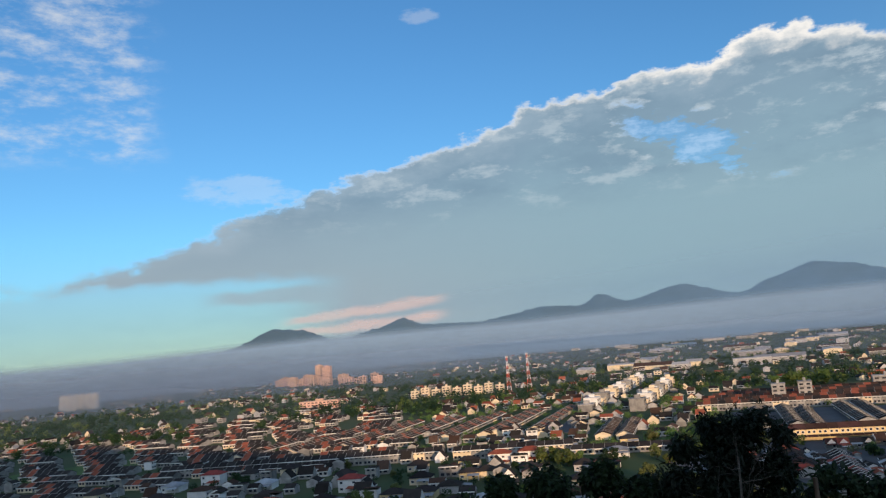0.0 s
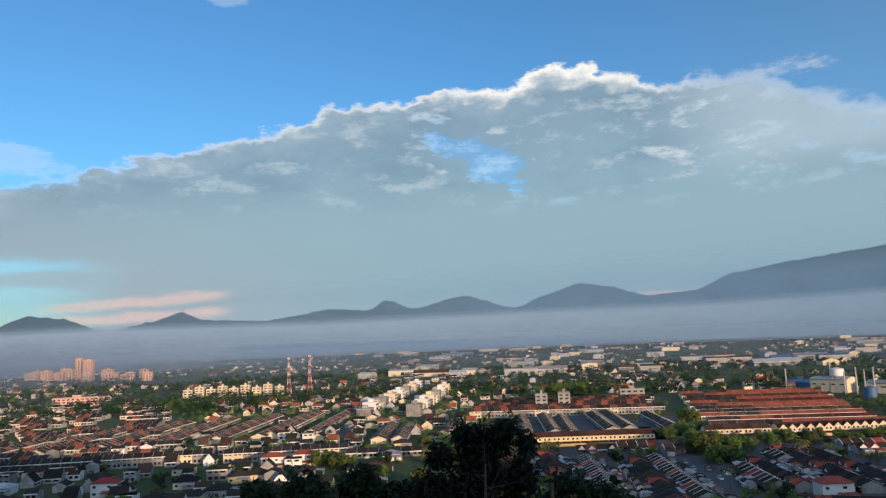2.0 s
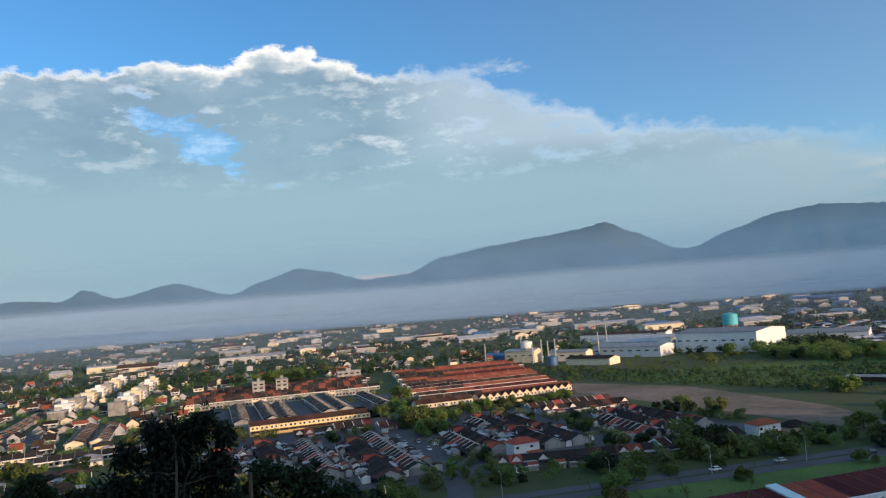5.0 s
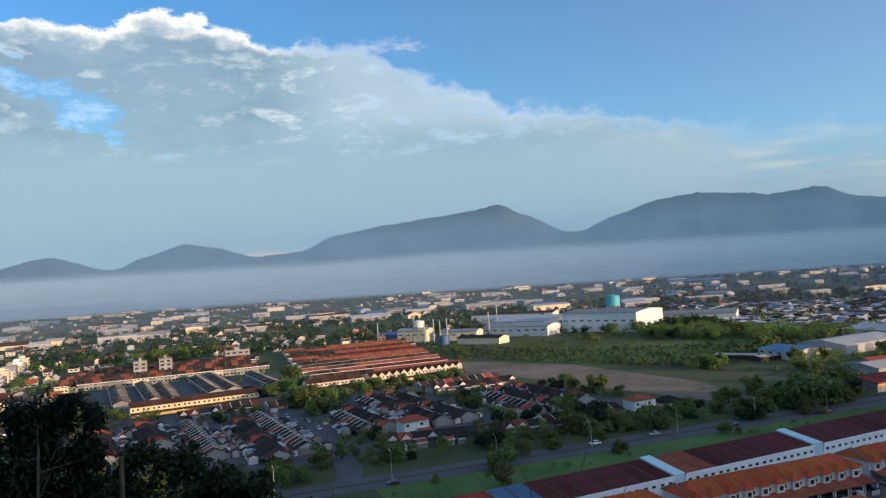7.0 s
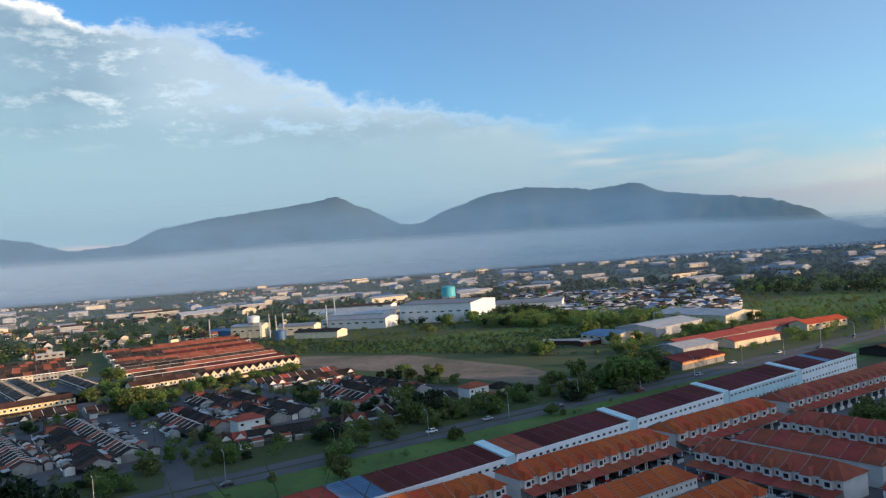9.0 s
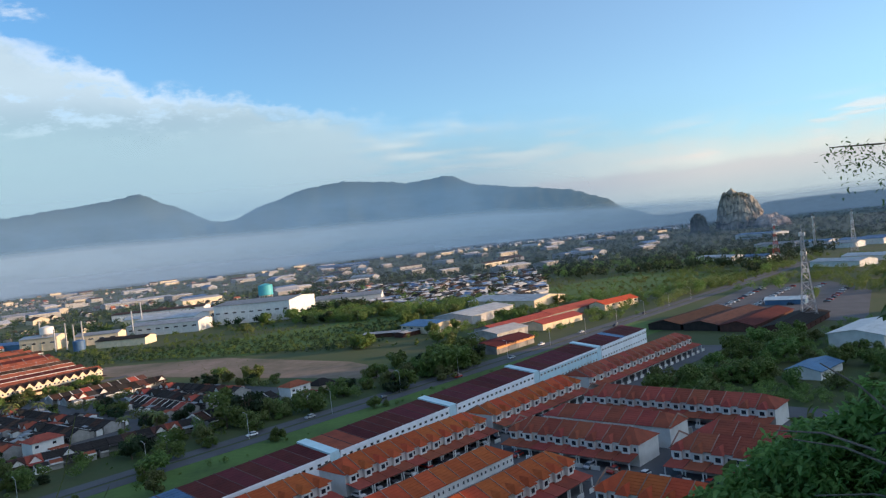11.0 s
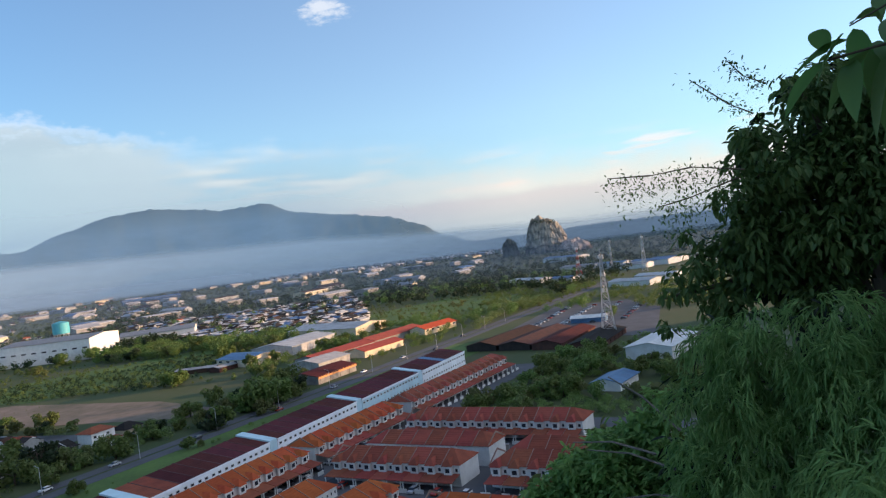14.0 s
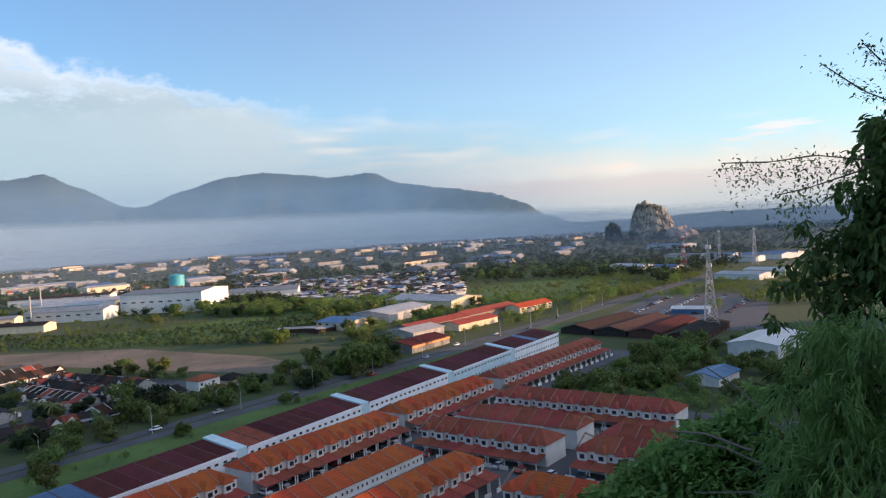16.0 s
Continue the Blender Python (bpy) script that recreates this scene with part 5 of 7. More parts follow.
def block(x, y, bearing, w, d, floors, wallm, label, group, name="apartment_block"):
    """A flat-roofed block with floor bands, a parapet and rows of window bays."""
    ob = empty(name, label, "building", group, pose(x, y, 0, 0, 0, 90 - bearing))
    h = floors * 3.1
    s = Shape()
    s.box(0, 0, -0.2, w, d, h)
    part("wall", s, wallm, ob)
    s = Shape()
    s.box(-0.2, -0.2, h, w + 0.2, d + 0.2, h + 0.9)
    s.box(w * 0.4, d * 0.3, h + 0.9, w * 0.6, d * 0.7, h + 3.4)
    part("parapet", s, wallm, ob)
    n = max(2, int(w // 5))
    far = math.hypot(x, y) > 1200
    rows = Shape()
    for k in range(n):
        for f in range(floors):
            s = rows if far else Shape()
            s.box(w * (k + 0.2) / n, -0.08, f * 3.1 + 1.0, w * (k + 0.75) / n, -0.003, f * 3.1 + 2.3)
            if not far:
                part("window", s, GLASS, ob)
    if far:
        part("window_rows", rows, GLASS, ob)["kind"] = "stuff"
    s = Shape()
    for f in range(1, floors):
        s.box(-0.3, -0.35, f * 3.1 - 0.12, w + 0.3, -0.003, f * 3.1 + 0.12)
    part("floor_band", s, wallm, ob)
    m = ob.matrix_basis
    for i in range(int(w // 6) + 1):
        p = m @ Vector((i * 6, d / 2, 0))
        mark(p.x, p.y, 8)


# pink of the low sun put into the wall colour
PINK_LIT = mat("pink_lit_render", (0.62, 0.4, 0.3), (0.5, 0.34, 0.26), 0.1, 0.85, 0.1, vary=0.15)
g = random.Random(11)
for i in range(17):
    t = i / 16
    x, y = -470 + 300 * t + g.uniform(-8, 8), 1970 - 350 * t + g.uniform(-30, 30)
    block(x, y, 100, g.uniform(14, 24), 14, (g.choice((8, 14, 15)) if 4 < i < 9 else g.choice((4, 5, 7))), PINK_LIT, "distant pink apartment tower lit by low sun", "distant towers", "apartment_tower")
for i in range(6):
    block(-842 + i * 11, 1600 + i * 6, 100, 8, 14, 10, WHITE, "slim white apartment slab in mist", "white apartment slabs")
block(-205, 985, 96, 52, 14, 3, PINK_LIT, "long pink-lit block with flared roof ends", "")
for i in range(9):
    block(-60 + i * 14, 1010 - i * 3, 100, 11, 10, 3 + i % 2, CREAM, "small cream walk-up block", "cream walk-up blocks")
for k in range(14):
    x, y = 112 + k * 9, 632 + k * 22.5
    block(x, y, 21.6, 15, 12, 2 + k % 2, (DIM_WHITE, WHITE, CREAM)[k % 3], "white shop block on the town street", "white shop blocks", "shop_block")
    if k < 11:
        block(x + 38, y - 22, 21.6, 14, 12, 2 + (k + 1) % 2, (DIM_WHITE, CREAM, WHITE)[k % 3], "pale shop block on the town street", "white shop blocks", "shop_block")
block(248, 598, 113, 10, 12, 4, DIM_WHITE, "white four-storey flats with flat roof", "white flats")
block(270, 600, 113, 10, 12, 4, DIM_WHITE, "white four-storey flats with flat roof", "white flats")
block(345, 628, 113, 22, 11, 3, DIM_WHITE, "white four-storey flats with flat roof", "white flats")

# far suburbs: low roofs without number
FARTOWN = Multi()
g = random.Random(5)
roofs = (TILE_BROWN, TILE_RED, TILE_BROWN, TILE_DARK, TILE_DARK, TILE_DARK)
for k in range(1700):
    az, d = g.uniform(-34, 66), 780 * (3500 / 780) ** (g.random() ** 1.05)
    if noise.noise((az * 0.13, d * 0.004, 3)) < -0.1:
        continue
    x, y = at_bearing(az, d)
    if is_free(x, y):
        far_house(pose(x, y, 0, 0, 0, 90 - 21 - 90 * g.randint(0, 1) + g.uniform(-6, 6)), g.uniform(6, 15), g.uniform(6, 9.5), g.choice((3.0, 3.0, 5.2)), g.choice((5.2, 6.8)), g.choice(roofs), g.choice((DIM_WHITE, DIM_WHITE, GREY_WALL, CREAM)), False, FARTOWN)
for k in range(170):
    az, d = g.uniform(8, 88), 1150 * (3700 / 1150) ** g.random()
    x, y = at_bearing(az, d)
    if is_free(x, y):
        far_house(pose(x, y, 0, 0, 0, g.choice((-20, -25, 65, -30))), g.uniform(25, 80), g.uniform(16, 30), g.uniform(6, 10), 11, g.choice((ZINC, ZINC, GREY_WALL, TILE_BROWN, BLUE_SHEET, GREY_WALL)), g.choice((DIM_WHITE, DIM_WHITE, DIM_WHITE, CREAM, GREY_WALL)), False, FARTOWN, False)
for k in range(260):                                     # the white town under the far massif
    az, d = g.uniform(72, 91), g.uniform(2900, 3800)
    x, y = at_bearing(az, d)
    far_house(pose(x, y, 0, 0, 0, g.uniform(-40, 40)), g.uniform(10, 30), 12, g.uniform(4, 10), 11, GREY_WALL, DIM_WHITE, False, FARTOWN, False)
far_house(pose(2050, 1090, 0, 0, 0, -60), 160, 90, 12, 16, BLUE_SHEET, BLUE_SHEET, False, FARTOWN, False)
# crowded low roofs beyond the meadow
for i in range(30):
    for j in range(20):
        t, w = i / 29, j / 19
        x = (1 - t) * (690 + 7 * w) + t * (1113 - 98 * w) + g.uniform(-5, 5)
        y = (1 - t) * (135 + 162 * w) + t * (228 + 332 * w) + g.uniform(-4, 4)
        if g.random() < 0.8:
            far_house(pose(x, y, 0, 0, 0, g.choice((-25, -25, 65)) + g.uniform(-5, 5)), g.uniform(9, 15), g.uniform(6, 9), 3, g.uniform(4, 4.8), g.choice((ZINC, TILE_DARK, GREY_WALL, TILE_DARK, TILE_BROWN, TILE_DARK, BLUE_SHEET)), g.choice((GREY_WALL, DIM_WHITE)), False, FARTOWN, False)
for k in range(300):
    x, y = at_bearing(g.uniform(-2, 24), 470 * (900 / 470) ** g.random())
    v, u = -x * UY + y * UX, x * UX + y * UY
    if is_free(x, y) and is_free(x + 5, y + 5) and not (400 < v < 765 and -60 < u < 225):
        far_house(pose(x, y, 0, 0, 0, g.choice((69, -21)) + g.uniform(-4, 4)), g.uniform(6, 11), g.uniform(6, 9), 3.0, g.choice((4.8, 6)), g.choice((TILE_BROWN, TILE_BROWN, TILE_DARK, TILE_RED)), g.choice((DIM_WHITE, GREY_WALL, CREAM)), False, FARTOWN)
FARTOWN.make("distant_suburb", "countless pale roofs of distant suburbs and workshops", "town")
STOCKPILE.make("terrace_rows", "rows of terrace houses with brown and red tiled roofs", "houses")


# ---- cars ----
def car(style):
    i = int(style[-1])
    ob = empty("car", "parked " + ("white", "silver", "dark", "red")[i] + " car on the street", "car", "parked cars")
    s = Shape()
    prof = [(-2.1, 0.35), (-2.15, 0.8), (-1.3, 0.95), (2.0, 0.95), (2.15, 0.7), (2.1, 0.35)]
    pts = [(x, y, z) for y in (-0.85, 0.85) for x, z in prof]
    s.solid(pts, [tuple(range(6))[::-1], tuple(range(6, 12))] + [(k, (k + 1) % 6, 6 + (k + 1) % 6, 6 + k) for k in range(6)])
    part("body", s, PAINTS[i], ob)
    s = Shape()
    s.solid([(-1.2, -0.8, 0.95), (1.9, -0.8, 0.95), (1.9, 0.8, 0.95), (-1.2, 0.8, 0.95), (-0.5, -0.65, 1.44), (1.3, -0.65, 1.44), (1.3, 0.65, 1.44), (-0.5, 0.65, 1.44)],
            [(0, 1, 5, 4), (1, 2, 6, 5), (2, 3, 7, 6), (3, 0, 4, 7)])
    part("window", s, GLASS, ob)
    s = Shape()
    s.box(-0.5, -0.65, 1.44, 1.3, 0.65, 1.5)
    part("roof", s, PAINTS[i], ob)
    for x in (-1.3, 1.35):
        for y in (-0.86, 0.66):
            s = Shape()
            s.tube((x, y, 0.32), (x, y + 0.2, 0.32), 0.32, 0.32, 12)
            part("wheel", s, TYRE, ob)
    return ob


def park(x, y, turn):
    k = "car%d" % g.choice((0, 0, 1, 1, 2, 2, 3))
    if (car, k) in STOCK:
        copy_thing(STOCK[(car, k)], pose(x, y, 0.16, 0, 0, turn))
    else:
        STOCK[(car, k)] = car(k)
        STOCK[(car, k)].matrix_basis = pose(x, y, 0.16, 0, 0, turn)


for i in range(19):
    x, y = uv(96 + i * 6.3 + g.uniform(0, 1.5), 152.5 + g.uniform(-0.4, 0.4))
    park(x, y, U_TURN + 90)
for i in range(10):
    x, y = uv(166.5 + g.uniform(-0.3, 0.3), 60 + i * 8.2 + g.uniform(0, 2))
    park(x, y, U_TURN)
for i in range(12):
    t = g.random()
    park(192 + 36 * t + g.choice((-3.2, 3.2)), 271 + 90 * t, 68)
for i in range(14):
    x, y = uv(-60 + i * 38 + g.uniform(0, 20), ROAD_V + g.choice((-1.7, 1.7, 6.9, 10.1)))
    park(x, y, U_TURN)
for i in range(46):
    park(508 + (i % 12) * 9.5 + g.uniform(0, 4), -14 - (i // 12) * 21 - (i % 12) * 3.2, g.choice((60, 64, 240)))


def lamp(x, y, turn):
    ob = empty("street_lamp", "slim grey street lamp beside the road", "street lamp", "street lamps", pose(x, y, 0, 0, 0, turn))
    s = Shape()
    s.tube((0, 0, -0.2), (0, 0, 9), 0.12, 0.08, 8)
    part("pole", s, STEEL, ob)
    s = Shape()
    s.tube((0, 0, 9), (1.8, 0, 9.5), 0.06, 0.05, 6)
    part("arm", s, STEEL, ob)
    s = Shape()
    s.box(1.6, -0.15, 9.42, 2.5, 0.15, 9.58)
    part("head", s, GREY_WALL, ob)


for i in range(14):
    x, y = uv(30 + i * 38, ROAD_V + 4.3 + max(0, (30 + i * 38 - 330) * 0.03))
    lamp(x, y, U_TURN + 90)


# ---- vegetation ----
rng = np.random.default_rng(21)


def quads_mesh(name, verts, per, material):
    """A mesh from an array of leaves, each of `per` corners in one face."""
    n = len(verts)
    me = bpy.data.meshes.new(name)
    me.vertices.add(n)
    me.vertices.foreach_set("co", np.ascontiguousarray(verts, dtype=np.float32).ravel())
    me.loops.add(n)
    me.loops.foreach_set("vertex_index", np.arange(n, dtype=np.int32))
    me.polygons.add(n // per)
    me.polygons.foreach_set("loop_start", np.arange(0, n, per, dtype=np.int32))
    me.update(calc_edges=True)
    me.materials.append(material)
    return me


def unit(a):
    return a / np.maximum(1e-9, np.linalg.norm(a, axis=-1, keepdims=True))


def clump_leaves(centres, radii, counts, size, squash=0.75, shell=0.55):
    """Leaf sprays scattered through lobes, denser towards their skin, turned outward."""
    idx = np.repeat(np.arange(len(centres)), counts)
    d = unit(rng.normal(size=(len(idx), 3)))
    r = (shell + (1 - shell) * rng.random(len(idx)) ** 0.6)[:, None] * (0.8 + 0.4 * rng.random((len(idx), 1)))
    c = np.asarray(centres)[idx]
    R = np.asarray(radii)[idx][:, None]
    p = c + d * r * R * np.array([1, 1, squash])
    nrm = unit(d * 0.9 + rng.normal(size=d.shape) * 0.6 + np.array([0, 0, 0.35]))
    t = unit(np.cross(nrm, rng.normal(size=d.shape)))
    b = np.cross(nrm, t)
    s = size * (0.6 + 0.8 * rng.random((len(idx), 1)))
    k = 0.55 + 0.35 * rng.random((len(idx), 1))
    q = np.stack([p - t * s - b * s * k * 0.3, p - t * s * 0.1 - b * s * k, p + t * s + b * s * k * 0.2, p + t * s * 0.15 + b * s * k], 1)
    return q.reshape(-1, 3)


def limb(sh, p, d, length, r, depth, gen, up=0.25, n=5, wander=0.35):
    """A tapering limb of several bends that forks."""
    p, d = Vector(p), Vector(d).normalized()
    steps = 3
    for i in range(steps):
        d2 = (d + Vector((gen.uniform(-wander, wander), gen.uniform(-wander, wander), gen.uniform(-wander, wander) + up * 0.3))).normalized()
        q = p + d2 * (length / steps)
        r2 = r * (0.82 if depth else 0.6)
        sh.tube(p, q, r, r2, n)
        p, d, r = q, d2, r2
        if depth and i:
            s = (d + Vector((gen.uniform(-1, 1), gen.uniform(-1, 1), gen.uniform(-0.2, 0.7)))).normalized()
            limb(sh, p, s, length * 0.62, r * 0.6, depth - 1, gen, up, n, wander)


def tree(style):
    kind, k = style[:-1], int(style[-1])
    gen = random.Random(hash_of(style))
    h = {"broad": 9.0, "round": 7.0, "tall": 13.0, "shrub": 3.2}[kind] * gen.uniform(0.85, 1.15)
    word = {"broad": "broad spreading green tree", "round": "rounded dense green tree", "tall": "tall ragged green tree", "shrub": "low bushy green shrub"}[kind]
    ob = empty("shrub" if kind == "shrub" else "tree", word + " with uneven leafy crown", "shrub" if kind == "shrub" else "tree", "trees on the plain")
    s = Shape()
    s.tube((0, 0, -0.4), (0.1, 0, h * 0.35), h * 0.035, h * 0.025, 8)
    for i in range(5):
        a = i * 1.26 + gen.uniform(-0.3, 0.3)
        limb(s, (0.1, 0, h * gen.uniform(0.25, 0.38)), (math.cos(a), math.sin(a), 0.9), h * 0.4, h * 0.016, 1, gen)
    part("trunk", s, BARK, ob)
    wide = {"broad": 0.62, "round": 0.5, "tall": 0.3, "shrub": 0.6}[kind] * h
    C, Rr = [], []
    for i in range(13):
        a, rr = gen.uniform(0, 6.28), wide * math.sqrt(gen.random()) * 0.8
        z = h * gen.uniform(0.2, 0.9) * (1 - 0.25 * (rr / wide))
        C.append((rr * math.cos(a), rr * math.sin(a), z))
        Rr.append(wide * gen.uniform(0.28, 0.46))
    v = clump_leaves(C, Rr, [110] * 13, 0.05 * h if kind != "shrub" else 0.2, 0.8)
    me = quads_mesh("crown", v, 4, (LEAF_MID, LEAF_DARK, LEAF_OLIVE, LEAF_MID)[k % 4])
    cr = new("crown", me)
    cr.parent = ob
    return ob


def hash_of(text):
    return sum((i + 3) * ord(c) for i, c in enumerate(text))


def palm(style):
    ob = empty("palm_tree", "slender coconut palm with drooping fronds", "palm", "palms on the estate")
    s = Shape()
    p = Vector((0, 0, -0.3))
    for i in range(6):
        q = p + Vector((0.12 * i * 0.3, 0.05, 1.35))
        s.tube(p, q, 0.2 - 0.014 * i, 0.19 - 0.014 * i, 8)
        p = q
    part("trunk", s, BARK, ob)
    for i in range(14):
        a = i * 2.4
        s = Shape()
        d = Vector((math.cos(a), math.sin(a), 0))
        side = Vector((-d.y, d.x, 0))
        lift = 0.9 - 0.09 * (i % 10)
        last = p
        for j in range(1, 7):
            q = p + d * (0.55 * j) + Vector((0, 0, lift * j * 0.5 - 0.075 * j * j))
            for sg in (-1, 1):
                w = 0.75 * (1 - j / 8)
                s.face(last, q, q + side * sg * w - Vector((0, 0, 0.35)), last + side * sg * w - Vector((0, 0, 0.3)))
            last = q
        part("frond", s, LEAF_OLIVE, ob)
    return ob


def plant(style, x, y, size=1.0, maker=None):
    maker = maker or tree
    m = pose(x, y, land(x, y), 0, 0, rng.uniform(0, 360)) @ Matrix.Diagonal((size, size, size * rng.uniform(0.9, 1.15), 1))
    if (maker, style) in STOCK:
        ob = copy_thing(STOCK[(maker, style)], Matrix.Identity(4))
    else:
        ob = maker(style)
        STOCK[(maker, style)] = ob
    ob.matrix_basis = m


for line in ([uv(u, ROAD_V + 4) for u in range(-240, 900, 5)], [(150 + 82 * t / 40, 196 + 174 * t / 40) for t in range(41)], [(118 + 54 * t / 30, 214 + 161 * t / 30) for t in range(31)],
             [uv(163, 40 + 4 * i) for i in range(33)], [uv(80 + 5 * i, 147) for i in range(54)], [(70 + 260 * t / 80, 520 + 660 * t / 80) for t in range(81)]):
    for x, y in line:
        mark(x, y, 6)

# single trees that stand out
for st, x, y, sz in (("broad0", 236, 356, 1.3), ("broad1", 244, 348, 1.2), ("round0", 230, 346, 1.2), ("round1", 256, 173, 1.7), ("broad2", 262, 182, 1.1), ("broad1", 303, 127, 1.35), ("round0", 330, 122, 1.3),
                     ("broad0", 340, 113, 1.5), ("round2", 349, 119, 1.3), ("broad2", 322, 112, 1.1), ("round1", 636, 404, 1.6), ("broad0", 622, 390, 1.5), ("broad3", 650, 380, 1.4), ("round0", 612, 350, 1.5),
                     ("broad1", 600, 315, 1.5), ("round2", 612, 300, 1.4), ("broad0", 625, 268, 1.4), ("broad3", 640, 300, 1.3), ("round1", 600, 335, 1.3), ("broad2", 560, 372, 1.3), ("round3", 580, 392, 1.2),
                     ("broad3", 193, 167, 1.0), ("round3", 221, 166, 0.8), ("broad0", 206, 172, 0.9), ("round2", 176, 153, 1.0), ("broad2", 158, 222, 1.0), ("round0", 163, 230, 0.9), ("tall0", 170, 226, 0.8),
                     ("broad1", 214, 190, 1.0), ("round3", 241, 160, 0.9), ("broad2", 133, 413, 1.3), ("broad0", 143, 420, 1.2), ("round1", 152, 424, 1.1), ("broad1", 120, 405, 1.2)):
    plant(st, x, y, sz)
for st, x, y, sz in (("broad0", 262, 190, 1.5), ("round3", 306, 126, 1.7), ("broad3", 332, 117, 1.9), ("round0", 346, 113, 1.8), ("broad0", 356, 110, 1.6), ("round3", 224, 318, 1.3), ("broad3", 232, 338, 1.5), ("broad0", 292, 444, 1.4),
                     ("round0", 300, 712, 1.6), ("broad3", 316, 712, 1.8), ("round3", 332, 713, 1.7), ("broad0", 346, 713, 1.6), ("broad2", 248, 168, 1.0), ("round2", 226, 172, 1.0)):
    plant(st, x, y, sz)
for x, y in ((190, 262), (246, 214), (238, 218), (226, 352), (258, 300), (264, 305), (270, 296), (240, 204)):
    plant("palm0", x, y, 1.0, palm)


def sow(n, box, sizes, kinds, seed, test=None, limit=90):
    gen = random.Random(seed)
    made = 0
    for _ in range(n * 6):
        x, y = gen.uniform(box[0], box[2]), gen.uniform(box[1], box[3])
        if made < n and is_free(x, y) and (test is None or test(x, y)):
            plant(gen.choice(kinds), x, y, gen.uniform(*sizes))
            made += 1


def across(x, y):
    return -x * UY + y * UX, x * UX + y * UY       # v, u


sow(85, (170, 100, 460, 300), (0.6, 1.3), ("broad0", "round1", "broad2", "round3", "shrub0", "shrub1"), 1, lambda x, y: 249 < across(x, y)[0] < 285)
sow(120, (110, 200, 350, 420), (0.5, 1.05), ("broad0", "round1", "broad1", "round2", "shrub2", "broad3"), 2)
sow(20, (150, 120, 300, 200), (0.5, 0.9), ("broad3", "round3", "shrub2"), 3, lambda x, y: 222 < across(x, y)[0] < 232)
sow(55, (270, -70, 400, 40), (0.7, 1.25), ("broad0", "round3", "broad2", "shrub0", "broad3"), 4, lambda x, y: across(x, y)[0] < 146 and across(x, y)[1] > 240 and not (284 < x < 318 and -58 < y < -30))
sow(45, (-170, 250, 110, 470), (0.5, 1.1), ("broad1", "round1", "broad0", "round2"), 5)
sow(34, (350, 100, 640, 330), (0.8, 1.4), ("broad0", "round2", "broad3"), 6, lambda x, y: across(x, y)[0] > 250 and not (325 < x < 432 and 140 < y < 395) and not (430 < x < 592 and 215 < y < 420))


# ---- woods without number ----
def wood(name, spots, material, label, count=None, fine=0.30):
    """spots: x, y, height. Each stands as a few ragged lobes of leaf sprays."""
    C, Rr, n = [], [], []
    size = []
    gen = random.Random(len(spots))
    for x, y, h in spots:
        d = math.hypot(x, y)
        for i in range(4):
            w = h * 0.42
            C.append((x + gen.uniform(-w, w) * 0.7, y + gen.uniform(-w, w) * 0.7, land(x, y) + h * gen.uniform(0.35, 0.75)))
            Rr.append(w * gen.uniform(0.6, 0.95))
            n.append(count or (26 if d < 800 else (14 if d < 1500 else 7)))
    size = np.repeat(np.asarray(Rr) * fine, n)[:, None]
    v = clump_leaves(C, Rr, n, size, 0.85, 0.7)
    ob = new(name, quads_mesh(name, v, 4, material))
    tagged(ob, label, "woodland", kind="stuff")


def scatter(n, az0, az1, d0, d1, h0, h1, seed, thick=-0.1, test=None):
    gen = random.Random(seed)
    out = []
    for _ in range(n):
        az, d = gen.uniform(az0, az1), d0 * (d1 / d0) ** gen.random()
        x, y = at_bearing(az, d)
        if is_free(x, y) and noise.noise((x * 0.006, y * 0.006, seed)) > thick and (test is None or test(x, y)):
            out.append((x, y, gen.uniform(h0, h1)))
    return out


def open_land(x, y):
    v, u = across(x, y)
    soil = 325 < x < 430 and 140 < y < 395
    meadow = 430 < x < 590 and 220 < y < 400 or 640 < x < 860 and -50 < y < 170
    lot = 420 < x < 655 and -135 < y < 20
    estate = 470 < v < 765 and -85 < u < 225 or 405 < v < 480 and -60 < u < 190
    return not (soil or meadow or lot or estate) and v > 262


wood("woodland", scatter(8000, -36, 66, 760, 3700, 6, 11, 31, -0.25, open_land), LEAF_DARK, "dark green belts of trees between suburbs")
wood("woodland", scatter(3800, -36, 112, 800, 3600, 5, 10, 32, -0.15, open_land), LEAF_MID, "mid-green belts of trees on the plain")
wood("woodland", scatter(6000, 60, 116, 760, 3800, 7, 13, 33, -0.5, open_land), LEAF_DARK, "dark green forest round the limestone outcrop")
wood("scrub", scatter(1500, 40, 100, 380, 1000, 1.5, 5, 34, -0.15, open_land), LEAF_OLIVE, "olive green scrub and bushes on waste land")
wood("scrub", scatter(900, 30, 72, 400, 760, 1.5, 4.5, 35, -0.2, open_land), LEAF_MID, "green scrub on waste land beside the soil field")
wood("garden_trees", scatter(1100, -36, 12, 255, 900, 2.5, 5.5, 36, -0.3), LEAF_DARK, "dark garden trees between the houses")
wood("garden_trees", scatter(420, 16, 48, 220, 700, 2.5, 6, 37, -0.5, lambda x, y: across(x, y)[0] > 262 and not (325 < x < 430 and 140 < y < 395)), LEAF_MID, "green garden trees between the houses")
wood("slope_woods", scatter(420, -60, 140, 60, 175, 5, 9, 38, -0.9, lambda x, y: land(x, y) > 1.0 and 22 < 0.62 * x + 0.79 * y < 85), LEAF_MID, "green trees on the foot of the ridge", 150, 0.11)
